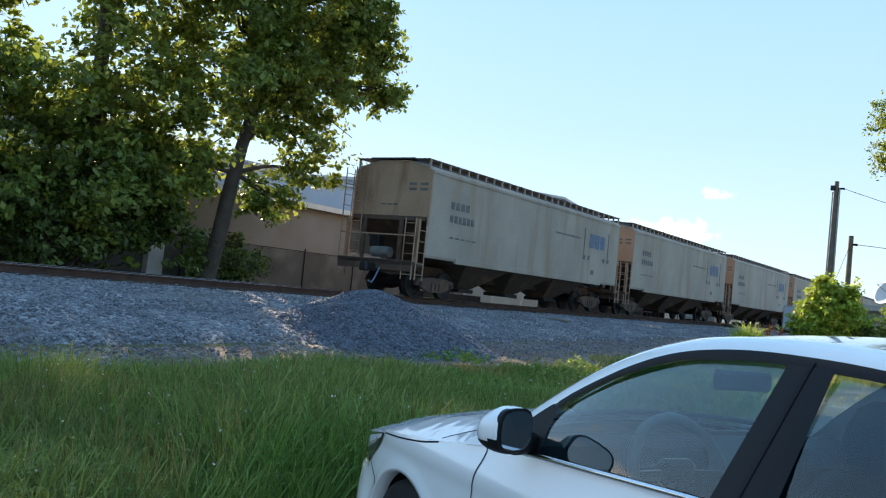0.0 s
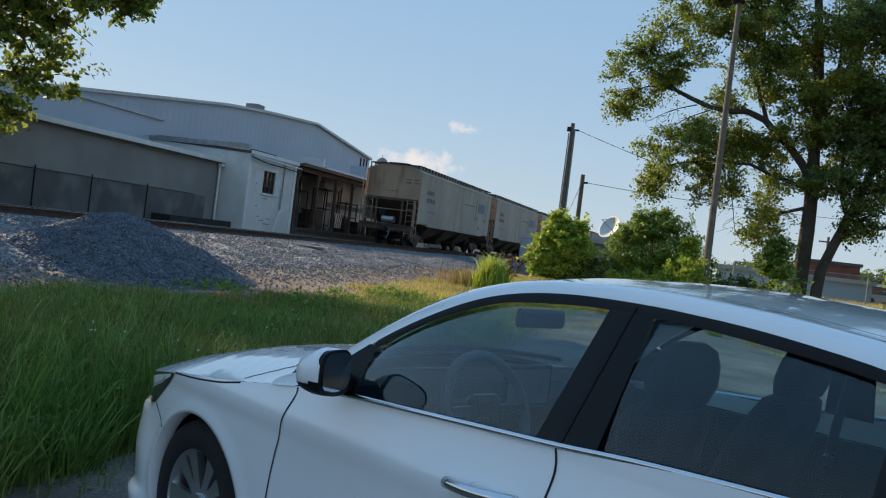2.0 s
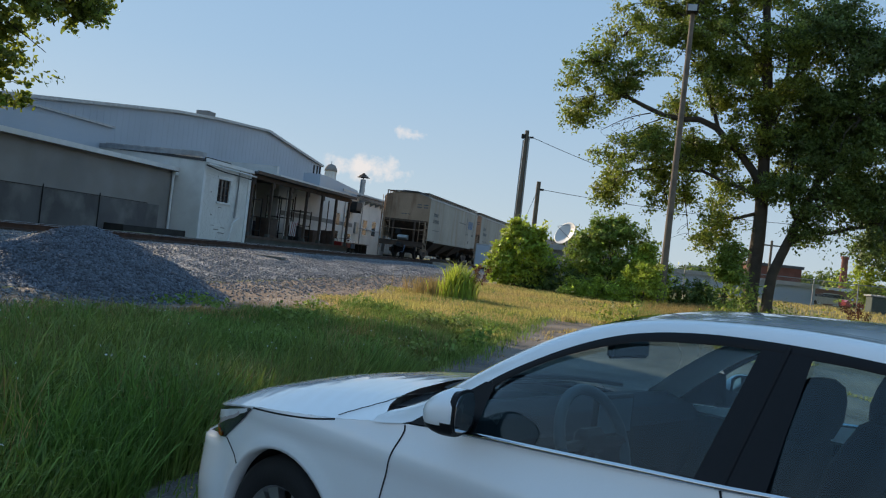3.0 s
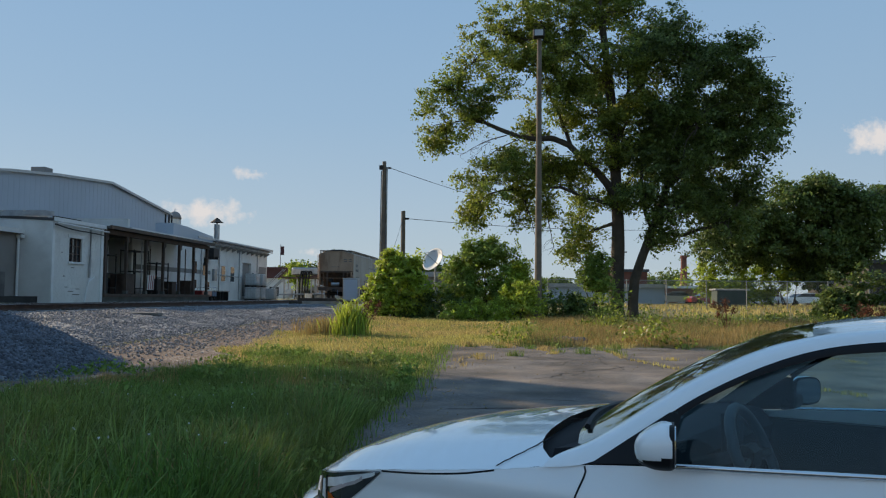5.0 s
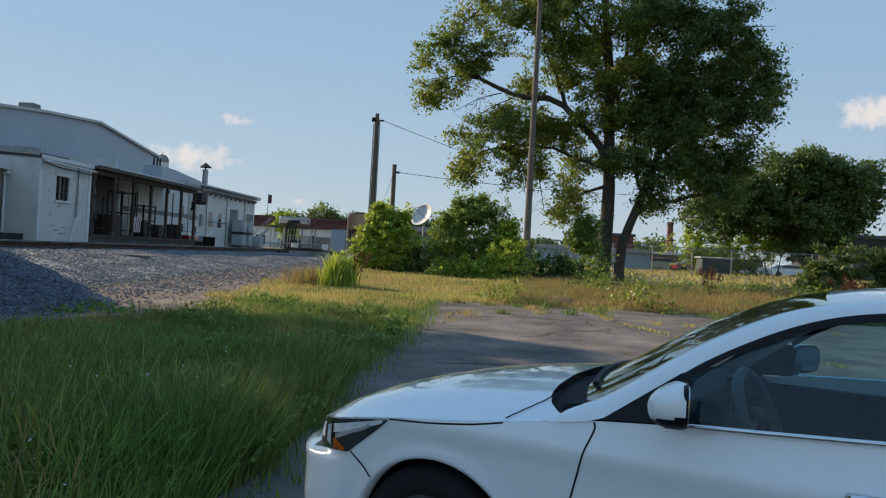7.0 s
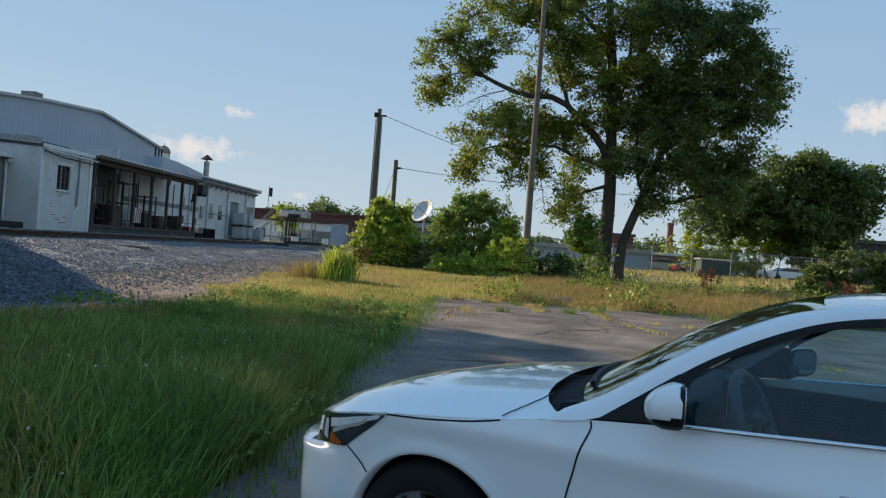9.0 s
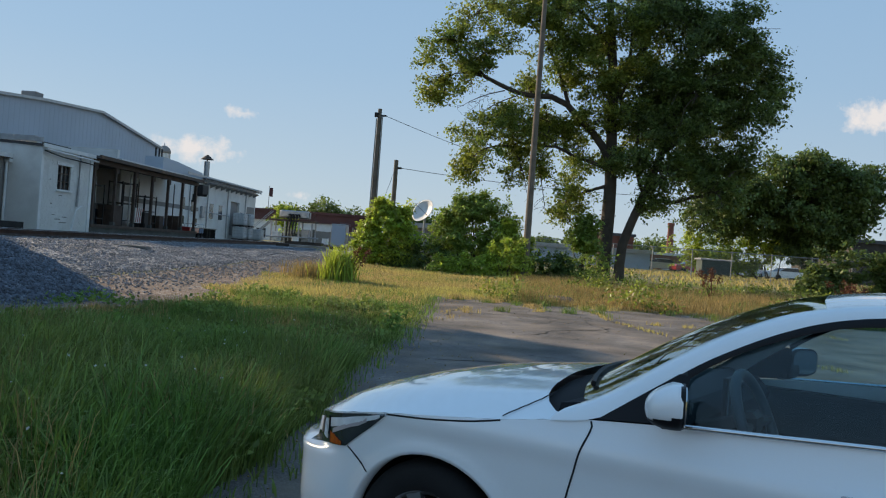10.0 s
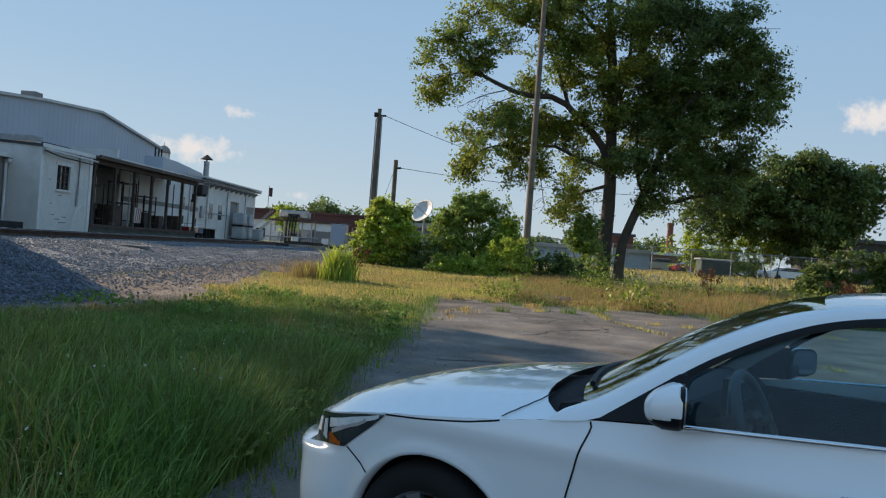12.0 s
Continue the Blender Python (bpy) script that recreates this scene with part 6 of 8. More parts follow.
def leaf_mesh(name, centres, size, seed, droop=0.25, facing=None):
    """Pointed four-cornered leaves at random tilts; facing leans their faces a given way."""
    rng = np.random.default_rng(seed)
    c = np.asarray(centres, float)
    n = len(c)
    a = rng.normal(0, 1, (n, 3))
    a[:, 2] -= droop
    if facing is not None:
        f = np.asarray(facing) + rng.normal(0, 0.75, (n, 3))
        f /= np.linalg.norm(f, axis=1)[:, None] + 1e-9
        a -= f * (a * f).sum(1)[:, None]
        a /= np.linalg.norm(a, axis=1)[:, None] + 1e-9
        b = np.cross(f, a)
    else:
        a /= np.linalg.norm(a, axis=1)[:, None]
        b = rng.normal(0, 1, (n, 3))
        b -= a * (a * b).sum(1)[:, None]
    b /= np.linalg.norm(b, axis=1)[:, None] + 1e-9
    s = (size * rng.uniform(0.6, 1.4, n))[:, None]
    v = np.stack([c - a * s * 0.6, c + b * s * 0.36 + a * s * 0.05, c + a * s * 0.6, c - b * s * 0.36 + a * s * 0.05], 1)
    return quads_mesh(name, v, 4, [(0, 1, 2, 3)])


def sprays(clumps, out, per, length, seed):
    """Leaves strung along short drooping twigs that point outwards; gives their places and facing."""
    rng = np.random.default_rng(seed)
    n = len(clumps)
    d = out + rng.normal(0, 0.55, (n, 3))
    d[:, 2] *= 0.6
    d /= np.linalg.norm(d, axis=1)[:, None] + 1e-9
    ln = length * rng.uniform(0.5, 1.5, n)
    t = rng.uniform(-0.7, 1.0, (n, per))
    p = clumps[:, None, :] + d[:, None, :] * (t * ln[:, None])[..., None]
    p += rng.normal(0, 1, (n, per, 3)) * (ln * 0.42)[:, None, None] * (1.15 - 0.5 * np.abs(t))[..., None] * np.array((1, 1, 0.55))
    p[..., 2] -= 0.22 * ln[:, None] * t ** 2
    f = np.repeat((out * 0.75 + np.array((0, 0, 0.65)))[:, None, :], per, 1)
    return p.reshape(-1, 3), f.reshape(-1, 3)


def lobe_clumps(lobes, seed, gap=-0.16):
    """Twig-end points within the lobes (x, y, z, rx, ry, rz, count), thicker near their skin."""
    rng = np.random.default_rng(seed)
    res, away = [], []
    for x, y, z, rx, ry, rz, k in lobes:
        d = rng.normal(0, 1, (k, 3))
        d /= np.linalg.norm(d, axis=1)[:, None]
        r = rng.uniform(0.25, 1.0, k) ** 0.45 * rng.uniform(0.85, 1.15, k)
        p = np.array([x, y, z]) + d * r[:, None] * np.array([rx, ry, rz])
        big = max(rx, rz) > 0.9
        for i in range(k if big else 0):
            q = Vector(p[i]) * 0.55
            p[i] += np.array(noise.noise_vector(q)) * 0.9 + np.array(noise.noise_vector(q * 2.7)) * 0.45
        if big:
            p = p[[noise.noise(Vector(q) * 0.8 + Vector((seed, 0, 0))) > gap for q in p]]
        res.append(p)
        o = (p - np.array([x, y, z])) / np.array([rx, ry, rz])
        away.append(o / (np.linalg.norm(o, axis=1)[:, None] + 1e-6))
    return np.concatenate(res), np.concatenate(away)


def leaves_round(clumps, per, spread, seed):
    rng = np.random.default_rng(seed)
    n = len(clumps)
    k = rng.normal(0, 1, (n, per, 3)) * spread
    k[..., 2] *= 0.75
    return (clumps[:, None, :] + k).reshape(-1, 3)


def limb(bm, pts, r0, r1, seg=9):
    """A tapering branch along the points; each ring carries on the one before without twisting."""
    pts = [Vector(p) for p in pts]
    n = len(pts)
    rings, side = [], None
    for i, p in enumerate(pts):
        d = (pts[min(i + 1, n - 1)] - pts[max(i - 1, 0)]).normalized()
        side = d.orthogonal() if side is None else side - d * side.dot(d)
        side.normalize()
        up = d.cross(side)
        r = r0 + (r1 - r0) * i / (n - 1)
        r *= 1 + 0.08 * noise.noise(p * 1.5)
        rings.append([bm.verts.new(p + (side * math.cos(2 * math.pi * k / seg) + up * math.sin(2 * math.pi * k / seg)) * r) for k in range(seg)])
    for a, b in zip(rings, rings[1:]):
        for k in range(seg):
            bm.faces.new((a[k], a[(k + 1) % seg], b[(k + 1) % seg], b[k]))


def tree(label, at, trunk, lobes, leaf=0.13, per=26, spread=0.33, seed=1, mat=None, r0=0.32, group="", boughs=(), gap=-0.16, twigs=6, dead=()):
    """trunk: points in tree space; boughs (points, thickness) leave it, limbs run from either to the lobes."""
    t = thing("tree", label, "tree", group, at=at)
    rng = random.Random(seed)
    bm = bmesh.new()
    pts = spline(trunk, 14)
    limb(bm, pts, r0, r0 * 0.4)
    limb(bm, [pts[0] - Vector((0, 0, 0.3)), pts[0] + Vector((0, 0, 0.12)), pts[0] + Vector((0, 0, 0.6))], r0 * 1.6, r0 * 1.0)
    link("trunk", bm, M_BARK, t, smooth=True)
    roots = [(p, r0 * (1 - 0.6 * i / 13)) for i, p in enumerate(pts)][4:]
    for line, thick in boughs:
        bm = bmesh.new()
        bp = spline(line, 12)
        for i in range(1, 11):
            bp[i] += Vector((0, 0, 0.07 * math.sin(i * 2.1 + seed)))
        limb(bm, bp, thick, thick * 0.35, 8)
        link("bough", bm, M_BARK, t, smooth=True)
        roots += [(p, thick * (1 - 0.65 * i / 11)) for i, p in enumerate(bp)][3:]
    extra = []
    for x, y, z, rx, ry, rz, k in lobes:
        bm = bmesh.new()
        c = Vector((x, y, z))
        base, br = min(roots, key=lambda q: (q[0] - c).length + 1.4 * max(0, q[0].z - z + 0.4))
        m = base.lerp(c, 0.5) + Vector((rng.uniform(-0.4, 0.4), rng.uniform(-0.4, 0.4), rng.uniform(-0.1, 0.5)))
        limb(bm, spline([base, m, c], 8), min(br * 0.55, 0.10), 0.022, 6)
        for q in spline([base, m, c], 15)[6:]:
            extra.append(q + Vector((rng.gauss(0, 0.3), rng.gauss(0, 0.4), rng.gauss(-0.1, 0.3))))
        for _ in range(twigs):
            e = c + Vector((rng.gauss(0, 0.55) * rx, rng.gauss(0, 0.55) * ry, rng.gauss(0, 0.5) * rz))
            s = m.lerp(c, rng.uniform(0.2, 1))
            limb(bm, spline([s, s.lerp(e, 0.5) + Vector((rng.uniform(-0.2, 0.2), 0, 0.2)), e], 5), 0.035, 0.010, 5)
        link("limb", bm, M_BARK, t, smooth=True)
    for a, b in dead:
        bm = bmesh.new()
        a, b = Vector(a), Vector(b)
        limb(bm, spline([a, a.lerp(b, 0.5) + Vector((0, 0, 0.15)), b], 7), 0.03, 0.008, 5)
        for _ in range(9):
            s = a.lerp(b, rng.uniform(0.2, 0.95))
            limb(bm, spline([s, s + Vector((rng.uniform(-0.5, 0.15), rng.uniform(-0.2, 0.2), rng.uniform(-0.35, 0.1))), s + Vector((rng.uniform(-0.9, 0.1), rng.uniform(-0.3, 0.3), rng.uniform(-0.8, -0.1)))], 4), 0.012, 0.005, 4)
        link("bare_branch", bm, M_BARK, t, "bare leafless branch", smooth=True)
    cl, out = lobe_clumps(lobes, seed, gap)
    if extra:
        cl = np.concatenate([cl, np.array([tuple(q) for q in extra])])
        out = np.concatenate([out, np.tile((0.0, 0.0, 0.6), (len(extra), 1))])
    p, f = sprays(cl, out, per, spread, seed + 1)
    link_mesh("crown", leaf_mesh("crown", p, leaf, seed + 2, facing=f), mat or M_LEAF, t)
    return t


# row of tall trees beyond the track on the sun side
tree("tall leafy tree leaning over the track, lit from behind", (-19.3, 20.1, 0.9), [(0, 0, -0.2), (0.1, 0.25, 1.5), (0, 0.6, 3.2), (-0.2, 1.3, 5.5), (-0.4, 2.4, 8.5), (-0.5, 3.0, 12)],
     [(0.2, 4.0, 9.6, 2.0, 2.0, 1.7, 190), (0, 3.4, 12.2, 2.4, 2.3, 1.6, 220), (0.3, 2.6, 13.2, 2.4, 2.2, 1.8, 220), (0, 3.6, 7.3, 1.6, 1.3, 1.1, 100), (0.2, 2.8, 9.8, 2.2, 2.2, 1.8, 200),
      (0.2, 1.0, 11.0, 2.2, 2.0, 2.0, 200), (0.2, 3.2, 6.4, 1.5, 1.4, 0.9, 70), (0.4, 3.5, 4.2, 1.0, 1.0, 0.7, 32), (0.5, 1.9, 2.9, 0.8, 0.8, 0.7, 34), (0, 0.2, 8.2, 1.6, 1.6, 1.4, 110),
      (0, 2.9, 14.6, 2.0, 2.2, 1.3, 140), (0.5, -0.6, 6.2, 1.8, 1.8, 1.6, 170), (0.3, 1.6, 7.4, 1.8, 1.6, 1.4, 150), (0.5, -1.6, 3.6, 1.5, 1.5, 1.5, 140), (0.2, -1.2, 9.2, 2.0, 1.8, 1.6, 160), (0.2, 3.0, 5.4, 1.2, 1.2, 0.8, 60), (0.3, 6.0, 9.9, 1.5, 1.7, 1.3, 120), (0.2, 5.0, 12.0, 1.7, 1.8, 1.4, 130), (0.3, 3.6, 13.8, 1.6, 1.7, 1.2, 100), (0.3, 6.4, 8.3, 1.4, 1.3, 1.0, 130), (0.3, 5.7, 9.8, 1.3, 1.3, 1.0, 100), (0.3, 7.3, 7.7, 0.6, 0.7, 0.6, 26)], leaf=0.17, per=32, spread=0.34, seed=21, group="trees beyond the track", r0=0.27)
tree("dense tall tree with dark foliage down to the ground", (-20.6, 16.2, 0.9), [(0, 0, -0.2), (0.1, 0.1, 3), (0.1, 0.2, 7), (0, 0, 12)],
     [(0.4, 0.6, 12.2, 2.6, 2.4, 2.3, 300), (0.3, 1.4, 8.6, 2.6, 2.3, 2.0, 300), (0.7, 0.2, 5.2, 2.2, 2.2, 1.7, 280), (0.9, -0.4, 2.4, 1.8, 2.2, 1.8, 280), (0.6, 2.0, 3.2, 1.5, 1.6, 1.8, 200), (0.2, 1.0, 14.8, 2.2, 2.2, 1.4, 180)],
     leaf=0.18, per=26, spread=0.40, seed=31, mat=M_LEAF, group="trees beyond the track", r0=0.3)
tree("dense tall tree with dark foliage down to the ground", (-20.4, 11.4, 0.9), [(0, 0, -0.2), (0.1, 0.1, 3), (0.2, 0.5, 7), (0, 0.4, 12)],
     [(0.3, 0.4, 12.0, 2.7, 2.6, 2.4, 300), (0.3, 0.4, 8.2, 2.6, 2.5, 2.0, 300), (0.7, 0.4, 4.8, 2.1, 2.4, 1.7, 260), (0.9, 0.4, 2.2, 1.7, 2.6, 1.6, 260), (0.2, 0.0, 14.8, 2.2, 2.2, 1.4, 180)],
     leaf=0.18, per=26, spread=0.40, seed=41, mat=M_LEAF, group="trees beyond the track", r0=0.3)

# pair of large trees beyond the lot
tree("large spreading tree with open sunlit crown and long side limbs", (5.45, 42.8, 0.6), [(0, 0, -0.2), (0.05, 0, 2), (0.1, 0, 4.2), (0.0, 0, 6.2), (-0.1, 0, 8.5), (-0.3, 0, 11), (-0.8, 0, 15)],
     [(-8.1, -0.6, 10.7, 1.1, 1.0, 0.8, 54), (-8.5, 0.1, 8.6, 0.7, 0.9, 0.9, 34), (-6.1, -0.3, 10.5, 1.4, 1.3, 1.0, 84), (-7.1, 0.2, 9.5, 1.1, 1.0, 0.6, 40), (-6.6, 0.3, 12.5, 1.2, 1.1, 0.8, 60), (-4.3, -1.0, 12.1, 1.3, 1.2, 1.0, 78), (-6.1, -1.2, 6.0, 1.4, 1.3, 1.0, 90), (-6.7, 0.8, 5.1, 0.8, 0.9, 0.8, 34), (-4.0, -0.6, 6.6, 1.3, 1.3, 1.0, 85), (-4.2, -0.6, 4.8, 0.9, 1.1, 1.0, 52), (-2.5, 1.2, 7.2, 1.3, 1.1, 0.7, 55), (-2.0, -0.1, 3.5, 0.9, 1.0, 0.9, 40), (-1.4, 0.8, 5.5, 1.1, 1.2, 1.0, 60), (-1.2, -0.1, 11.4, 1.5, 1.4, 1.1, 110), (-2.2, 0.3, 9.9, 1.0, 1.0, 0.8, 40), (0.3, -0.8, 12.5, 1.6, 1.5, 1.1, 130), (-3.3, 0.3, 13.7, 1.8, 1.5, 1.0, 120), (-5.7, 0.9, 13.9, 1.5, 1.3, 1.0, 90), (-0.8, 0.1, 14.5, 1.9, 1.7, 1.1, 150), (-3.1, 0.6, 15.3, 2.1, 1.8, 1.1, 170), (-0.3, 0.4, 16.0, 1.8, 1.5, 1.0, 110), (1.1, -1.0, 10.9, 1.1, 1.2, 1.0, 60), (-4.0, 0.6, 9.0, 0.8, 0.8, 0.6, 22), (-3.0, -0.4, 10.7, 1.3, 1.2, 0.9, 80), (-0.9, -0.8, 9.3, 1.3, 1.1, 1.0, 85), (-3.2, 0.4, 7.6, 1.0, 1.0, 0.7, 46), (-2.5, -0.6, 12.5, 1.3, 1.2, 0.9, 80), (-5.0, 0.2, 7.6, 0.9, 0.9, 0.6, 30), (-0.9, -0.5, 7.2, 1.1, 1.0, 0.8, 60), (0.2, -0.8, 8.4, 1.3, 1.1, 1.1, 70), (0.3, 0.2, 6.0, 1.0, 1.0, 0.9, 50)],
     leaf=0.112, per=66, spread=0.42, seed=61, group="trees beyond the lot", r0=0.36, gap=-0.10,
     boughs=(([(0.0, 0, 5.6), (-0.6, 0, 6.5), (-2.2, -0.1, 8.1), (-3.2, -0.1, 8.45), (-4.9, -0.1, 8.6), (-6.2, 0, 9.3), (-7.6, -0.2, 10.2)], 0.19), ([(-2.1, 0, 8.0), (-3.0, -0.3, 10.2), (-4.2, -0.5, 11.9)], 0.10),
             ([(-0.2, 0, 10.6), (-1.6, 0.2, 12.4), (-3.4, 0.3, 13.2), (-5.4, 0.4, 13.7)], 0.13), ([(0.05, 0, 5.2), (-1.2, 0.2, 5.6), (-2.8, -0.2, 6.1), (-4.4, -0.5, 6.1), (-6.0, -0.8, 5.7)], 0.10), ([(-0.1, 0, 9.0), (0.5, -0.4, 10.6), (0.4, -0.6, 12.2)], 0.12)),
     dead=(((-5.2, -0.2, 8.6), (-7.4, -0.3, 7.6)), ((-4.6, -0.2, 8.4), (-6.6, -0.1, 7.2)), ((-3.4, -0.4, 5.2), (-2.9, -0.3, 3.0))))
tree("large dense tree with a broad dark crown and forked trunk", (6.15, 42.2, 0.6), [(0, 0, -0.2), (0.05, 0, 1.6), (0.5, 0, 3.0), (1.0, 0, 4.4), (1.7, 0.2, 6.5), (2.3, 0.2, 9.0), (2.6, 0, 12.0)],
     [(1.1, 0.2, 12.3, 1.7, 1.7, 1.3, 160), (3.3, -0.5, 11.4, 1.7, 1.7, 1.4, 190), (4.6, -1.1, 12.4, 0.8, 0.7, 0.6, 26), (5.5, 0.9, 11.1, 0.7, 0.8, 0.7, 26), (5.0, -0.1, 9.8, 1.6, 1.5, 1.2, 150), (6.6, 0.5, 9.6, 0.8, 0.8, 0.7, 30), (2.6, 0.9, 9.4, 2.1, 2.0, 1.6, 300), (0.9, 0.5, 9.1, 1.4, 1.5, 1.3, 130), (3.9, 1.0, 7.4, 2.1, 1.9, 1.4, 260), (5.7, -0.3, 8.3, 1.0, 1.0, 1.0, 50), (1.2, 0.7, 7.1, 1.4, 1.4, 1.2, 120), (-0.1, -0.1, 7.9, 1.0, 1.0, 1.0, 50), (3.8, 1.0, 5.5, 1.9, 1.6, 1.0, 160), (5.4, 0.9, 6.1, 0.9, 0.9, 0.8, 40), (1.9, -1.0, 5.1, 1.4, 1.2, 0.9, 76), (4.2, -0.9, 4.2, 1.4, 1.2, 0.8, 76), (0.5, -0.7, 5.6, 1.1, 1.1, 0.9, 56), (1.6, 1.1, 13.9, 1.7, 1.6, 1.1, 130), (1.3, -0.2, 3.8, 0.7, 0.7, 0.6, 20), (2.1, 0.3, 12.9, 1.0, 0.9, 0.6, 30), (2.8, -1.2, 8.6, 1.6, 1.0, 1.6, 150), (4.4, -1.0, 10.4, 1.3, 1.0, 1.1, 90)],
     leaf=0.118, per=60, spread=0.46, seed=71, mat=M_LEAFDARK, group="trees beyond the lot", r0=0.25, gap=-0.2,
     boughs=(([(0.55, 0, 3.1), (1.3, -0.1, 3.7), (2.4, -0.2, 3.9), (3.6, -0.4, 4.3), (4.8, -0.3, 5.4)], 0.12), ([(1.6, 0.1, 6.2), (3.2, 0.3, 7.4), (5.0, 0.2, 9.0)], 0.14), ([(0.9, 0, 4.1), (0.4, -0.1, 5.6), (0.5, 0.1, 8.4)], 0.11)))
tree("broad round tree with dark evening foliage beyond the fence", (25.6, 72.0, 0.8), [(0, 0, -0.2), (0, 0, 2.5), (-0.4, 0, 5.5), (-0.6, 0, 9)],
     [(-7.0, -0.5, 7.0, 2.4, 2.4, 1.6, 170), (-3.5, 0.0, 8.0, 2.8, 2.6, 1.9, 240), (-1.0, -0.3, 9.2, 2.3, 2.2, 1.3, 150), (1.3, -0.4, 8.0, 2.9, 2.6, 2.0, 260), (3.5, 0.2, 7.5, 1.6, 1.8, 1.4, 90), (3.9, 0.2, 9.0, 1.0, 1.2, 0.8, 34), (2.6, 1.0, 5.4, 2.2, 2.2, 1.6, 150), (-1.1, 0.4, 5.6, 3.6, 3.0, 2.2, 420), (-5.1, 1.0, 5.3, 3.2, 2.8, 2.0, 300), (-0.5, 0.9, 3.1, 2.4, 2.2, 1.4, 150), (-8.2, 1.2, 5.0, 1.9, 2.0, 1.5, 110), (1.4, 0.4, 3.7, 1.6, 1.7, 1.4, 80)],
     leaf=0.22, per=40, spread=0.6, seed=81, mat=M_LEAFDARK, r0=0.35, gap=-0.35)


def shrub(label, at, lobes, leaf, per, spread, seed, mat, name="shrub"):
    t = thing(name, label, "shrub", at=at)
    rng = random.Random(seed)
    for x, y, z, rx, ry, rz, k in lobes:
        for _ in range(4):
            bm = bmesh.new()
            limb(bm, spline([(x * 0.3 + rng.uniform(-0.2, 0.2), y * 0.3, -0.15), (x * 0.7, y * 0.7, z * 0.5), (x + rng.uniform(-0.5, 0.5) * rx, y, z + rng.uniform(-0.2, 0.8) * rz)], 6), 0.035, 0.01, 5)
            link("stem", bm, M_BARK, t)
    cl, out = lobe_clumps(lobes, seed)
    shoots = []
    for x, y, z, rx, ry, rz, k in lobes:
        for _ in range(5):
            a, b = Vector((x + rng.uniform(-0.7, 0.7) * rx, y, z + 0.6 * rz)), Vector((rng.gauss(0, 0.3) * rx, rng.gauss(0, 0.2), rz * rng.uniform(0.6, 1.0)))
            shoots += [tuple(a + b * q) for q in (0.25, 0.5, 0.75, 0.95)]
    cl = np.concatenate([cl, np.array(shoots)])
    out = np.concatenate([out, np.tile((0.0, -0.2, 0.7), (len(shoots), 1))])
    p, f = sprays(cl, out, per, spread * 1.5, seed + 1)
    link_mesh("foliage", leaf_mesh("foliage", p, leaf, seed + 2, facing=f), mat, t)
    return t


shrub("bright green leafy shrub beside the gravel", (-4.45, 38.3, 0.45), [(0, 0, 1.5, 1.0, 0.9, 0.9, 150), (0.5, 0, 0.9, 0.95, 0.9, 0.8, 130), (-0.55, 0, 0.8, 0.75, 0.8, 0.75, 100), (-0.1, 0, 2.3, 0.6, 0.6, 0.45, 50), (0.9, 0.2, 0.5, 0.8, 0.7, 0.5, 80), (0.7, 0.1, 1.9, 0.45, 0.5, 0.5, 40)], 0.125, 26, 0.16, 101, M_LEAFBRIGHT)
shrub("large rounded green bush behind the dry grass", (-0.65, 38.8, 0.45), [(0, 0.3, 1.9, 1.5, 1.1, 1.1, 220), (-1.1, 0, 1.4, 0.9, 0.9, 0.9, 120), (1.1, 0, 1.4, 0.9, 0.9, 0.9, 120), (0.1, 0.2, 2.8, 0.9, 0.8, 0.55, 90), (-0.6, 0.2, 2.5, 0.7, 0.7, 0.5, 60), (0.9, -0.5, 0.7, 1.0, 0.8, 0.7, 110), (-0.7, -0.4, 0.6, 1.1, 0.8, 0.6, 110)], 0.10, 34, 0.17, 111, M_LEAFBUSH)
shrub("bright vine-covered bush growing before the larger one", (0.75, 37.4, 0.45), [(0, 0, 0.9, 0.8, 0.6, 0.9, 110), (0.1, 0, 1.7, 0.45, 0.4, 0.5, 40), (0.7, 0.1, 0.7, 0.6, 0.5, 0.7, 70)], 0.11, 24, 0.15, 115, M_LEAFBRIGHT)
shrub("row of bright yellow-green bushes beyond the fence", (23.6, 75.5, 0.8), [(-7.1, 0.6, 2.2, 1.4, 1.4, 1.2, 80), (-5.2, 0.5, 1.9, 1.7, 1.6, 1.3, 120), (-2.8, 0.2, 1.9, 1.9, 1.8, 1.3, 150), (-1.0, 0.5, 2.7, 1.5, 1.5, 1.3, 95), (0.6, -0.4, 3.3, 1.9, 1.8, 1.4, 160), (-3.7, 0.6, 0.7, 1.9, 1.4, 0.8, 70)], 0.19, 24, 0.32, 117, M_LEAFBRIGHT)
shrub("dark tangled undergrowth beneath the trees by the track", (-19.6, 14.5, 0.85), [(0.2, -4.5, 1.2, 0.8, 1.6, 1.3, 170), (0.1, -2.2, 1.5, 0.9, 1.6, 1.5, 200), (0.3, 0.2, 1.2, 0.8, 1.6, 1.3, 180), (0.0, 2.3, 1.6, 0.9, 1.5, 1.6, 200), (0.2, 4.0, 0.9, 0.7, 1.1, 1.0, 110), (-0.6, -1.0, 3.2, 1.2, 2.2, 1.5, 200), (-0.6, 2.0, 3.6, 1.2, 1.9, 1.5, 190)], 0.15, 26, 0.2, 165, M_LEAFDARK)
shrub("low dark brambles between the two bushes", (-2.6, 38.0, 0.45), [(0, 0, 0.5, 1.1, 0.7, 0.5, 110), (-0.9, 0, 0.4, 0.7, 0.6, 0.4, 60)], 0.10, 24, 0.15, 119, M_LEAFDARK)
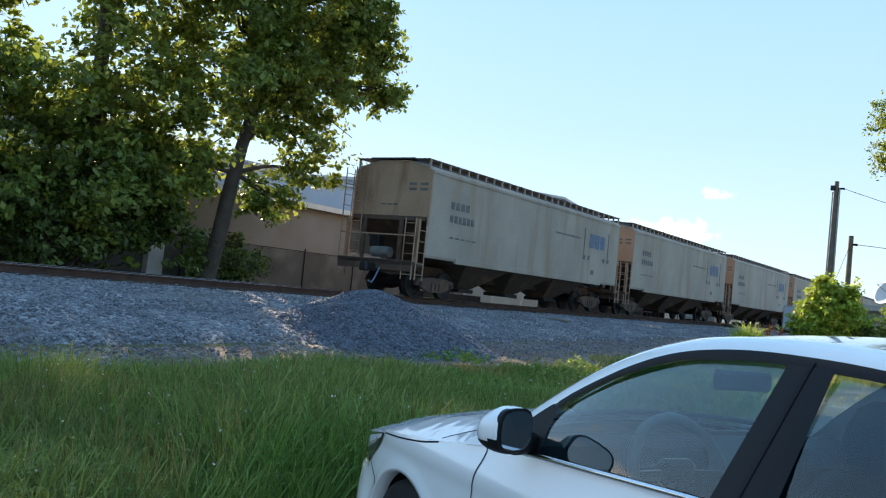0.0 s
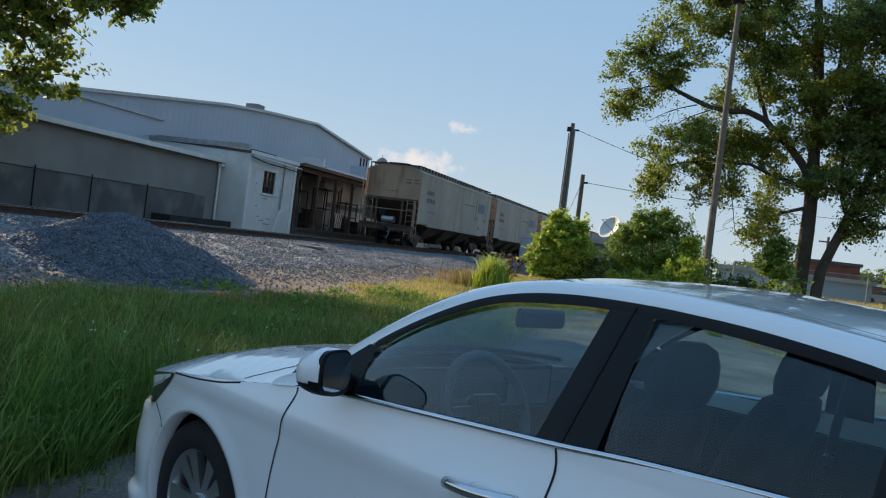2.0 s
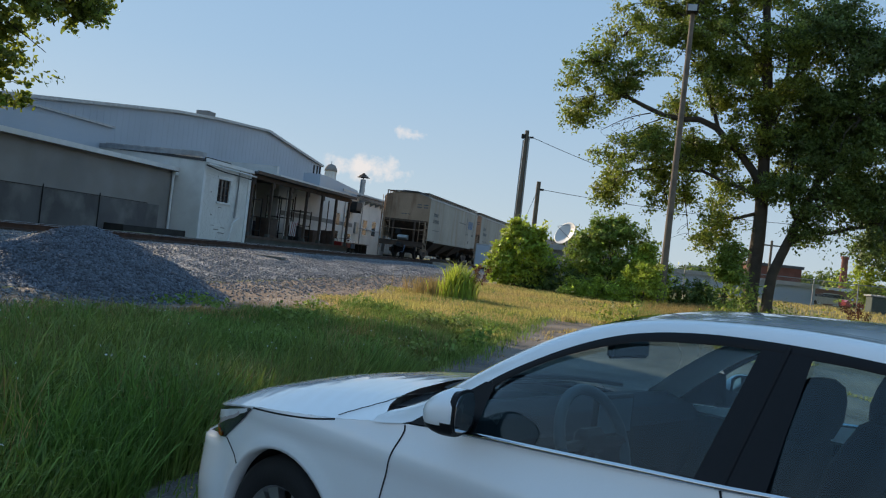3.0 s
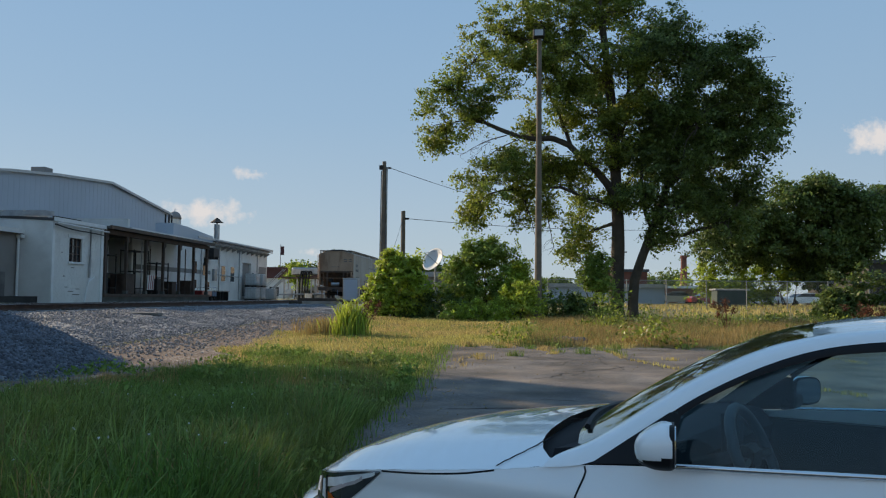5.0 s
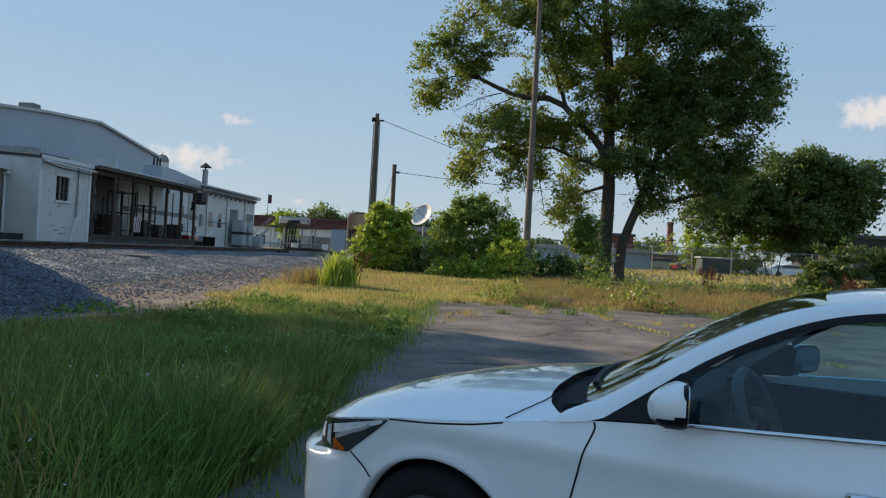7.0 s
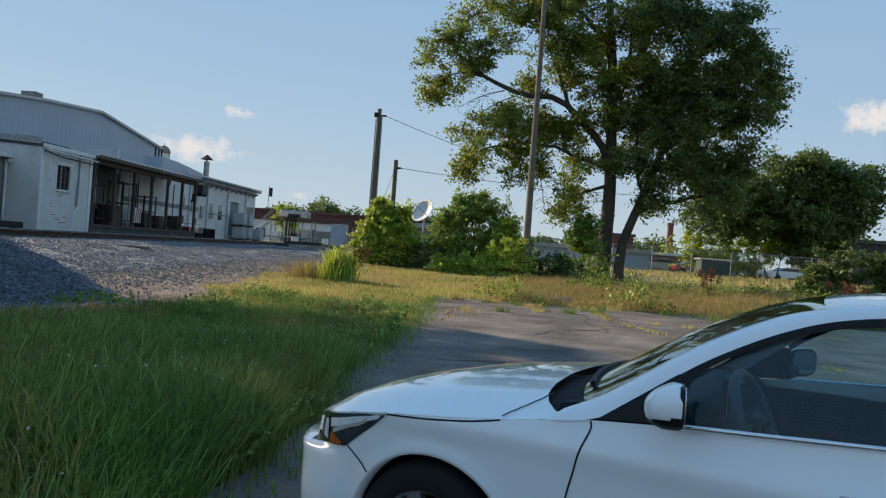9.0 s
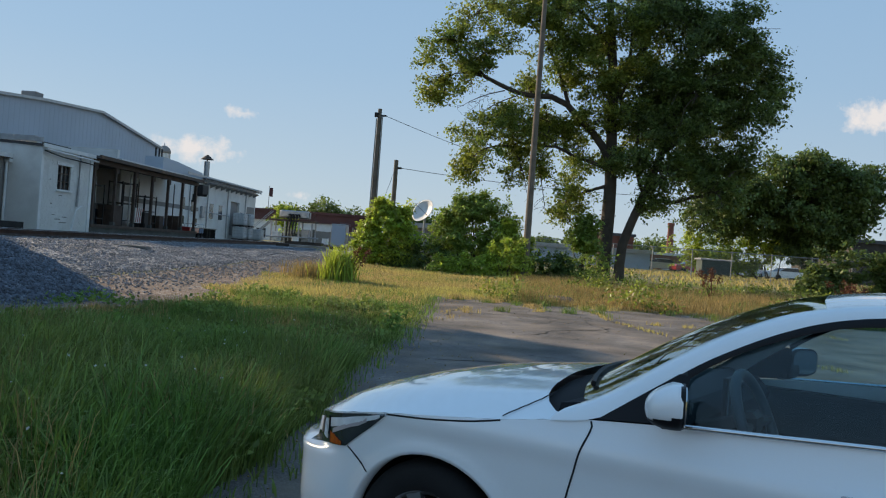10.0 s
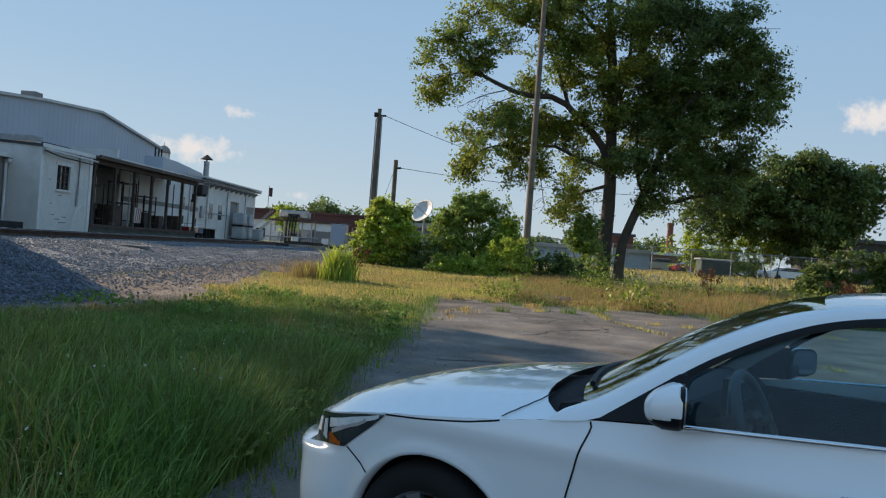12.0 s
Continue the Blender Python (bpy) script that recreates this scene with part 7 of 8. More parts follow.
shrub("sprawling bright vine shrub at the lot's edge", (0.6, 35.6, 0.45), [(0, 0, 0.6, 1.0, 0.7, 0.55, 130), (0.5, 0, 1.0, 0.45, 0.4, 0.45, 50), (-1.1, 0, 0.4, 0.9, 0.6, 0.35, 90), (-2.3, 0.3, 0.3, 0.7, 0.6, 0.3, 60)], 0.09, 22, 0.13, 121, M_LEAFBRIGHT)
shrub("low dark shrub around the lamp pole", (2.5, 36.8, 0.45), [(0, 0, 0.5, 0.8, 0.7, 0.5, 90), (0.8, 0.2, 0.4, 0.6, 0.6, 0.4, 60)], 0.10, 20, 0.14, 131, M_LEAFDARK)
shrub("leafy shrub at the foot of the large tree", (4.15, 40.0, 0.5), [(0, 0, 0.9, 0.95, 0.8, 0.9, 150), (0.2, 0, 1.8, 0.6, 0.6, 0.6, 70), (0.1, 0, 2.4, 0.35, 0.4, 0.35, 30)], 0.11, 26, 0.16, 141, M_LEAFBUSH)
shrub("dark green hedge-like bush beside the dry grass", (16.8, 42.5, 0.55), [(0, 0, 1.0, 1.7, 1.2, 0.9, 380), (2.2, 0, 1.1, 1.7, 1.2, 1.0, 380), (-1.5, 0, 0.6, 0.9, 0.9, 0.6, 160), (4.5, 0.5, 1.0, 1.8, 1.3, 1.0, 320), (0.6, -0.5, 0.5, 2.0, 0.8, 0.5, 220)], 0.13, 34, 0.17, 151, M_LEAFDARK)
shrub("dark rounded bush by the stucco shed", (-20.5, 22.4, 0.9), [(0, 0, 0.7, 0.8, 1.2, 0.7, 160), (0, -1.2, 0.6, 0.8, 0.9, 0.6, 90)], 0.10, 22, 0.14, 161, M_LEAFDARK)
shrub("small sapling by the machinery", (-23.2, 96.0, 0.8), [(0, 0, 2.9, 1.1, 1.1, 0.8, 90), (0.6, 0, 2.2, 0.9, 0.9, 0.7, 60)], 0.2, 16, 0.25, 171, M_LEAFBRIGHT)

# ---- grasses ----


def blades(name, xy, height, width, seed, mat, label, lean=0.35, z=ground_z, category="grass", kind="stuff", ang=None):
    """Bent tapering blades, each of seven corners."""
    rng = np.random.default_rng(seed)
    n = len(xy)
    xy = np.asarray(xy, float)
    base = np.column_stack([xy, [z(x, y) - 0.01 for x, y in xy]])
    h = np.asarray(height, float) * rng.uniform(0.6, 1.25, n)
    face = rng.uniform(0, 6.283, n)
    ang = rng.uniform(0, 6.283, n) if ang is None else np.asarray(ang) + rng.normal(0, 0.35, n)
    bend = rng.uniform(0.1, 1.0, n) * lean * h
    dx, dy = np.cos(ang) * bend, np.sin(ang) * bend
    wx, wy = np.cos(face) * width * 0.5, np.sin(face) * width * 0.5
    w = np.column_stack([wx, wy, np.zeros(n)]) * rng.uniform(0.7, 1.3, n)[:, None]
    m1 = base + np.column_stack([dx * 0.14, dy * 0.14, h * 0.42])
    m2 = base + np.column_stack([dx * 0.52, dy * 0.52, h * 0.78])
    tip = base + np.column_stack([dx, dy, h * (1 - 0.22 * lean)])
    v = np.stack([base - w, base + w, m1 + w * 0.9, m1 - w * 0.9, m2 + w * 0.6, m2 - w * 0.6, tip], 1)
    return tagged(link_mesh(name, quads_mesh(name, v, 7, [(0, 1, 2, 3), (3, 2, 4, 5), (5, 4, 6)]), mat), label, category, kind=kind)


rg = np.random.default_rng(77)


def scatter(n, x0, x1, y0, y1, keep, near=1.0):
    """Points in a field, thicker towards y0, where keep says so."""
    res = []
    while len(res) < n:
        k = rg.random((n, 2))
        xs, ys = x0 + (x1 - x0) * k[:, 0], y0 + (y1 - y0) * k[:, 1] ** near
        for x, y in zip(xs, ys):
            if keep(x, y):
                res.append((x, y))
                if len(res) >= n:
                    break
    return res


def lush(x, y):
    e = edge_x(y) + 0.10 * noise.noise((x * 3, y * 3, 0))
    if not (gravel_edge(y) < x < e):
        return False
    return noise.noise((x * 0.8, y * 0.8, 2.0)) + 1.2 > 0.75 * rg.random() + 0.35


def tall(p):
    return [max(0.07, 0.34 + 0.22 * (noise.noise((x * 0.55, y * 0.55, 5.0)) + 0.5) - 0.27 * smooth01(7.5, 13.5, y) - 0.08 * smooth01(0.8, 0.0, edge_x(y) - x) - 0.16 * (1 - smooth01(0.0, 1.5, x - gravel_edge(y)))) for x, y in p]


# tussocks: blades fan out from each heart, with a drift of the wind
hearts = scatter(9500, -7.4, -0.6, 1.5, 18.5, lush, 1.35)
p, hs, an = [], [], []
for (x, y), h in zip(hearts, tall(hearts)):
    big = rg.uniform(0.65, 1.45)
    for _ in range(19):
        a, r = rg.uniform(0, 6.283), 0.10 * big * math.sqrt(rg.random())
        p.append((x + r * math.cos(a), y + r * math.sin(a)))
        hs.append(h * big * (1.15 - 2.2 * r))
        an.append(math.atan2(math.sin(a) * 0.9 - 0.25, math.cos(a) * 0.9 + 0.35))
weeds = []
for x, y in scatter(260, -7.0, -1.0, 6.0, 17.5, lambda x, y: lush(x, y) and noise.noise((x * 0.7, y * 0.7, 21.0)) > 0.02, 1.3):
    k = rg.normal(0, 1, (34, 3)) * (0.09, 0.09, 0.05)
    k[:, :2] += (x, y)
    k[:, 2] = np.abs(k[:, 2]) + ground_z(x, y) + rg.uniform(0.10, 0.26)
    weeds.append(k)
tagged(link_mesh("broadleaf_weeds", leaf_mesh("broadleaf_weeds", np.concatenate(weeds), 0.055, 199), M_GRASS), "low broad-leaved weeds among the tall grass", "weeds", kind="stuff")
p2 = scatter(420, -6.2, -1.2, 3.0, 15.0, lambda x, y: lush(x, y) and noise.noise((x * 0.45, y * 0.45, 33.0)) > 0.16, 1.2)
pp = [(x + rg.normal(0, 0.10), y + rg.normal(0, 0.10)) for x, y in p2 for _ in range(14)]
blades("dead_grass", pp, [h * 0.95 + 0.05 for h in tall(pp)], 0.010, 198, M_STRAW, "brown dead grass tufts within the green", lean=0.8)
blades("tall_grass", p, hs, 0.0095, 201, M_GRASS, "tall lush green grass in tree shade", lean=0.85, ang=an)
p = scatter(5200, -7.0, -1.2, 2.0, 18.0, lambda x, y: lush(x, y) and noise.noise((x * 0.5, y * 0.5, 9.0)) > 0.08, 1.3)
blades("seed_stalks", p, [h + 0.14 for h in tall(p)], 0.006, 202, M_STRAW, "pale seeding stalks in the green grass", lean=0.35)


def bright(x, y):
    return gravel_edge(y) - 0.3 < x < (edge_x(y) if y < 22.6 else 3.0)


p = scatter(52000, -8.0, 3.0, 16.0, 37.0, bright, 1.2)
blades("sunlit_grass", p, [0.10 + 0.08 * (noise.noise((x * 0.6, y * 0.6, 1.0)) + 0.5) for x, y in p], 0.011, 203, M_GRASSLIT, "short olive grass with evening sun in its colour", lean=0.9)
p = scatter(10000, -8.0, 3.0, 16.5, 37.0, lambda x, y: bright(x, y) and noise.noise((x * 0.5, y * 0.5, 4.0)) > -0.05, 1.2)
blades("green_tufts", p, [0.15 + 0.07 * noise.noise((x, y, 1.0)) for x, y in p], 0.012, 204, M_GRASS, "green tufts among the olive grass", lean=0.8)


def dry(x, y):
    return y > edge_y(x) + 0.15 and y < 37 and noise.noise((x * 0.45, y * 0.3, 6.0)) > -0.45


p = scatter(70000, 1.0, 30.0, 22.8, 46.0, dry, 1.4)
blades("dry_grass", p, [0.31 + 0.20 * noise.noise((x * 0.5, y * 0.5, 3.0)) for x, y in p], 0.010, 205, M_STRAW, "tall dry straw-coloured grass behind the lot", lean=0.75)
p = scatter(26000, 0.5, 30.0, 22.8, 44.0, lambda x, y: y > edge_y(x) + 0.1 and noise.noise((x * 0.4, y * 0.4, 12.0)) > 0.0, 1.5)
blades("green_weeds", p, [0.26 + 0.14 * noise.noise((x * 0.6, y * 0.6, 3.0)) for x, y in p], 0.014, 206, M_GRASS, "green weeds mixed into the dry grass", lean=0.5)
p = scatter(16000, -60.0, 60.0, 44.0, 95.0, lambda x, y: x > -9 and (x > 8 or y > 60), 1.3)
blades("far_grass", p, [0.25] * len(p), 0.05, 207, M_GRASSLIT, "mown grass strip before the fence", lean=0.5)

# leafy weeds that grow through the dry grass and along the lot's far edge
leafy = []
for x, y in scatter(190, 0.2, 30.0, 23.0, 44.0, lambda x, y: y > edge_y(x) + 0.1 and noise.noise((x * 0.35, y * 0.35, 17.0)) > 0.02, 1.9):
    k = rg.normal(0, 1, (60, 3)) * (0.20, 0.20, 0.14)
    k[:, :2] += (x, y)
    k[:, 2] += ground_z(x, y) + rg.uniform(0.16, 0.42)
    leafy.append(k)
leafy = np.concatenate(leafy)
tagged(link_mesh("leafy_weeds", leaf_mesh("leafy_weeds", leafy, 0.085, 197, facing=np.tile((0.0, 0.0, 0.7), (len(leafy), 1))), M_LEAF), "leafy green weeds growing through the dry grass", "weeds", kind="stuff")
# small white clover heads in the grass
pp = scatter(170, -6.4, -1.3, 4.0, 15.5, lush, 1.3)
heads = [(x, y, ground_z(x, y) + h) for (x, y), h in zip(pp, tall(pp))]
tagged(link_mesh("clover_heads", leaf_mesh("clover_heads", np.repeat(np.array(heads), 4, 0), 0.017, 196), M_WHITETRIM), "small white clover heads in the grass", "flowers", kind="stuff")

# reed-like clump, russet dock weeds, weeds in the asphalt joints
c = (-3.95, 25.2)
p = [(c[0] + rg.normal(0, 0.22), c[1] + rg.normal(0, 0.25)) for _ in range(520)]
blades("reed_clump", p, [1.15 - 0.5 * min(1, math.hypot(x - c[0], y - c[1]) / 0.6) for x, y in p], 0.03, 208, M_LEAFBRIGHT, "bright green clump of tall reed-like grass", lean=0.55, kind="thing")
p = [(c[0] - 0.9 + rg.normal(0, 0.35), c[1] + 0.4 + rg.normal(0, 0.4)) for _ in range(420)]
blades("fox_grass", p, [0.55] * len(p), 0.014, 209, M_STRAW, "reddish dry grass tuft beside the reeds", lean=0.5)
for wx, wy, sd in ((10.4, 26.5, 1), (10.9, 27.2, 2), (7.2, 29.0, 3), (-3.6, 25.6, 4)):
    tt = thing("dock_weed", "russet seeding dock weed stalks", "weed", "dock weeds", at=(wx, wy, ground_z(wx, wy)))
    rr = random.Random(sd)
    for k in range(7):
        bm = bmesh.new()
        e = Vector((rr.gauss(0, 0.25), rr.gauss(0, 0.25), rr.uniform(0.7, 1.15)))
        limb(bm, spline([(0, 0, -0.05), (e.x * 0.4, e.y * 0.4, e.z * 0.5), e], 5), 0.012, 0.005, 4)
        tips = [e * (0.55 + 0.45 * rr.random()) for _ in range(5)]
        stalk = link("stalk", bm, M_RUSTWEED, tt)
        tagged(link_mesh("seed_head", leaf_mesh("seed_head", leaves_round(np.array([tuple(q) for q in tips]), 14, 0.05, sd), 0.05, sd), M_RUSTWEED, stalk), kind="stuff")


def lot_z(x, y):
    return 0.0157 * y - 0.065 - 0.02


joints = [((3.7, 16.2), (2.4, 22.6)), ((1.4, 20.5), (1.2, 23.0)), ((-0.6, 17.0), (-0.2, 20.5)), ((5.4, 14.0), (3.7, 16.2)), ((7.5, 19.5), (6.2, 23.0))]
for k, (a, b) in enumerate(joints):
    n = 420 if k != 2 else 120
    tq = rg.random(n)
    p = [(a[0] + (b[0] - a[0]) * q + rg.normal(0, 0.06) + 0.12 * math.sin(q * 9), a[1] + (b[1] - a[1]) * q + rg.normal(0, 0.08)) for q in tq if noise.noise((q * 9, k, 0)) > -0.25]
    blades("joint_weeds", p, [0.07] * len(p), 0.014, 220 + k, M_GRASSLIT, "low yellow-green weeds growing in an asphalt joint", lean=0.6, z=lot_z)
p = scatter(2600, -1.4, 1.5, 3.0, 22.5, lambda x, y: abs(x - edge_x(y)) < 0.35 * rg.random() + 0.05, 1.0)
blades("edge_grass", p, [0.12] * len(p), 0.012, 230, M_GRASS, "grass creeping over the asphalt's edge", lean=0.7, z=lot_z)

# tufts that have rooted in the lot's broken far edge
for k in range(26):
    cx_, cy_ = rg.uniform(-0.7, 7.0), 22.7 - 4.2 * rg.random() ** 2
    p = [(cx_ + rg.normal(0, 0.09), cy_ + rg.normal(0, 0.09)) for _ in range(int(rg.uniform(30, 90)))]
    blades("lot_tuft", p, [0.16 * rg.uniform(0.5, 1.2)] * len(p), 0.011, 240 + k, M_GRASS if k % 3 else M_GRASSLIT, "small grass tuft rooted in broken asphalt", lean=0.8, z=lot_z, category="weed", kind="stuff")

# far woods along the skyline
far_lobes = []
rf = random.Random(9)
for x, y, w, h in ((-55, 215, 7, 12), (-45, 215, 8, 14), (-36.5, 215, 6, 11), (-22, 220, 6, 10), (-13, 150, 5, 11), (-9.5, 152, 4, 9), (-95, 230, 9, 10), (18, 170, 8, 8), (30, 180, 9, 8), (60, 150, 10, 9), (74, 140, 8, 10), (90, 150, 12, 9), (115, 140, 12, 10), (140, 120, 12, 11), (45, 190, 10, 8), (8, 190, 8, 7)):
    for _ in range(4):
        far_lobes.append((x + rf.uniform(-0.5, 0.5) * w, y + rf.uniform(-3, 3), h * rf.uniform(0.40, 0.68), w * 0.40, 3.5, h * 0.24, 60))
tagged(link_mesh("far_woods", leaf_mesh("far_woods", leaves_round(lobe_clumps(far_lobes, 7)[0], 16, 0.7, 8), 0.55, 9), M_LEAFDARK), "distant rounded trees along the skyline", "woods", kind="stuff")

# ---- distant yard, fence and small things ----
M_REDROOF = material("dull_red_roofing", (0.11, 0.045, 0.042), 0.8, scale=0.3, vary=0.25, fine=6)
M_GREENBOX = material("dark_green_sheet", (0.03, 0.055, 0.045), 0.6, scale=1, vary=0.3, fine=10)
M_ORANGE = material("orange_brown_wall", (0.24, 0.12, 0.075), 0.85, scale=0.4, vary=0.2, fine=6)
M_REDCAR = material("red_car_paint", (0.30, 0.02, 0.02), 0.3, scale=1, vary=0.1, fine=10, bump=0, coat=1.0)
M_WIREGREY = material("fence_wire", (0.30, 0.31, 0.32), 0.5, metal=0.6, scale=3, vary=0.2, fine=20, bump=0)
M_WEATHERED = material("weathered_picket_wood", (0.36, 0.31, 0.26), 0.9, scale=3, vary=0.35, fine=30, bump=0.3, per_object=0.25)


def plain_building(name, label, x0, x1, y0, y1, h, wall, roof, z0=0.6, windows=0, face="y"):
    b = thing(name, label, "building")
    block("wall", (x0, y0, z0), (x1, y1, h), wall, b)
    block("roof", (x0 - 0.25, y0 - 0.25, h), (x1 + 0.25, y1 + 0.25, h + 0.35), roof, b)
    for k in range(windows):
        x = x0 + (x1 - x0) * (k + 0.5) / windows
        w = block("window", (x - 0.6, y0 - 0.03, h * 0.35), (x + 0.6, y0 + 0.0, h * 0.35 + 1.2), M_GLASSDARK, b)
        block("window_sill", (x - 0.7, y0 - 0.1, h * 0.35 - 0.1), (x + 0.7, y0 - 0.031, h * 0.35), M_WHITETRIM, w)
    return b


plain_building("red_roofed_building", "long low building with a dull red roof band", -46, -18.5, 128, 140, 5.2, M_REDROOF, M_REDROOF, windows=0)
plain_building("white_shed", "low white shed beneath the red roofed building", -32, -20, 112, 120, 3.6, M_WHITETRIM, M_REDROOF, windows=3)
plain_building("grey_low_building", "low grey metal building behind the fence", 2.0, 14.5, 82, 94, 2.45, M_METALBLUE, M_GALV, windows=0)
plain_building("brick_block", "distant red brick block above the low roofs", 12.0, 18.5, 118, 128, 5.0, M_BRICK, M_ROOFDARK, windows=4)
plain_building("orange_building", "distant orange brown building behind the lot", 21, 29, 128, 138, 3.0, M_ORANGE, M_WHITETRIM, windows=3)
plain_building("dark_warehouse", "dark brown flat roofed warehouse behind the bushes", 36.5, 60, 92, 110, 5.3, M_DARKBROWN, M_ROOFDARK, windows=2)
plain_building("concrete_wall_shed", "pale low shed behind the bushes by the track", -7.5, -2.0, 64, 72, 2.9, M_STUCCO, M_GALV, windows=0)
st = thing("brick_chimney", "tall slim red brick chimney in the distance", "chimney", at=(25.6, 130, 0))
rod("shaft", (0, 0, 0.5), (0, 0, 7.4), 0.55, M_BRICK, st, r1=0.42, seg=10)
rod("crown", (0, 0, 7.4), (0, 0, 7.8), 0.52, M_BRICK, st, seg=10)
bp = thing("utility_pole", "distant thin utility pole", "utility pole", at=(12.6, 100, 0))
rod("shaft", (0, 0, 0.5), (0, 0, 7.2), 0.13, M_WOODPOLE, bp, seg=8)
block("crossarm", (-0.9, -0.06, 6.6), (0.9, 0.06, 6.75), M_WOODPOLE, bp)

# chain-link fence
fence = thing("chain_link_fence", "galvanised chain-link fence along the lot", "fence")
FY = 60.0
for k in range(17):
    x = 3.0 + k * 2.6
    rod("post", (x, FY, 0.6), (x, FY, 2.75), 0.035, M_WIREGREY, fence, seg=6)
rod("top_rail", (3.0, FY, 2.7), (44.6, FY, 2.7), 0.028, M_WIREGREY, fence, seg=6)
rod("bottom_wire", (3.0, FY, 0.9), (44.6, FY, 0.9), 0.012, M_WIREGREY, fence, seg=4)
bm = bmesh.new()
x = 1.2
while x < 44:
    for s in (-1, 1):
        a, b = (x, 0.85) if s > 0 else (x + 1.85, 0.85), (x + 1.85, 2.7) if s > 0 else (x, 2.7)
        if a[0] > 3 and b[0] < 44.6:
            tube(bm, (a[0], FY, a[1]), (b[0], FY, b[1]), 0.006, seg=3, caps=False)
    x += 0.17
tagged(link("mesh_wire", bm, M_WIREGREY, fence), "woven wire mesh", kind="stuff")


def small_car(name, label, at, paint, tall):
    c = thing(name, label, "car", "parked cars far off", at=at)
    h = 1.85 if tall else 1.45
    prism("body", [(-2.2, 0.35), (-2.25, 0.75), (-2.1, 0.95), (-1.0, 1.02), (1.7, 1.02), (2.2, 0.9), (2.25, 0.4)], "y", -0.88, 0.88, paint, c)
    prism("cabin", [(-1.2, 1.0), (-0.5, h - 0.08), (0.9 if not tall else 1.8, h - 0.08), (1.75 if not tall else 2.1, 1.0)], "y", -0.76, 0.76, M_GLASSDARK, c)
    prism("roof", [(-0.55, h - 0.08), (-0.4, h), (0.85 if not tall else 1.75, h), (0.95 if not tall else 1.85, h - 0.08)], "y", -0.74, 0.74, paint, c)
    for u in (-1.4, 1.35):
        for s in (-1, 1):
            rod("wheel", (u, s * 0.70, 0.33), (u, s * 0.90, 0.33), 0.33, M_TYRE, c, seg=16)
    return c


small_car("parked_car", "small red parked car behind the fence", pose(21.3, 95.0, 0.82, 0, 0, 12), M_REDCAR, False)
small_car("parked_car", "silver parked car behind the fence", pose(18.2, 96.5, 0.82, 0, 0, -8), M_ALLOY, False)
small_car("parked_van", "white parked utility vehicle behind the fence", pose(27.2, 95.0, 0.82, 0, 0, 55), M_CARPAINT, True)
small_car("parked_car", "white parked car behind the fence", pose(31.0, 95.0, 0.82, 0, 0, 15), M_CARPAINT, False)
gb = thing("green_storage_box", "dark green storage shed with a ribbed roof", "storage shed", at=(17.8, 72.0, 0.75))
block("body", (-1.15, -1, 0), (1.15, 1, 1.45), M_GREENBOX, gb, bevel=0.02)
block("roof", (-1.3, -1.15, 1.45), (1.3, 1.15, 1.55), M_GALV, gb)
for k in range(9):
    block("roof_rib", (-1.25 + k * 0.3, -1.18, 1.55), (-1.2 + k * 0.3, 1.15, 1.58), M_GALV, gb)

# lineside cabinet with weathered pickets
cab = thing("lineside_cabinet", "pale grey metal signal cabinet beside the track", "cabinet", at=(-9.95, 58.0, 0.75))
block("body", (-0.5, -0.4, 0.35), (0.5, 0.4, 1.85), M_GALV, cab, bevel=0.02)
block("plinth", (-0.55, -0.45, -0.1), (0.55, 0.45, 0.35), M_DARK, cab)
block("door_leaf", (-0.44, -0.42, 0.45), (0.44, -0.401, 1.75), M_METALBLUE, cab)
pk = thing("picket_fence", "short run of weathered uneven pickets", "fence", at=(-9.3, 57.0, 0.75))
for k in range(9):
    hh = random.uniform(1.25, 1.75)
    block("picket", (k * 0.19 - 0.045, -0.02, 0), (k * 0.19 + 0.045, 0.02, hh), M_WEATHERED, pk)
block("picket_rail", (-0.1, 0.021, 0.6), (1.7, 0.06, 0.7), M_WEATHERED, pk)

# machinery yard at the track's far end
mach = thing("pipe_gantry", "grey steel pipe gantry with a hooded deck and dark hoses", "machinery", at=(-20.9, 92, 0.8))
for x in (-2.3, -0.9, 0.6, 2.0):
    for y in (-0.9, 0.9):
        block("leg", (x - 0.07, y - 0.07, 0), (x + 0.07, y + 0.07, 2.4), M_GALV, mach)
block("deck", (-2.6, -1.1, 2.4), (2.3, 1.1, 2.58), M_UNDER, mach, label="rusty brown deck")
hood = block("hood", (-1.55, -0.9, 2.75), (1.45, 0.9, 3.55), M_GALV, mach, bevel=0.12, label="dented grey metal hood")
for x in (-1.5, -0.5, 0.5, 1.4):
    block("hood_rib", (x - 0.04, -0.93, 2.72), (x + 0.04, -0.905, 3.5), M_GALV, hood)
for k in range(4):
    bm = bmesh.new()
    x = -0.55 + k * 0.3
    pipe(bm, spline([(x, -1.15, 0.2), (x - 0.06, -1.2, 1.4), (x + 0.05, -1.2, 2.6), (x + 0.15, -1.1, 3.25), (x + 0.3, -1.0, 2.9)], 14), 0.075)
    link("hose", bm, M_BLACKIRON, mach, "drooping black hose")
for x in (-2.55, -1.9, 1.65, 2.25):
    rod("rail_post", (x, -1.05, 2.58), (x, -1.05, 3.45), 0.03, M_RUST, mach, seg=5)
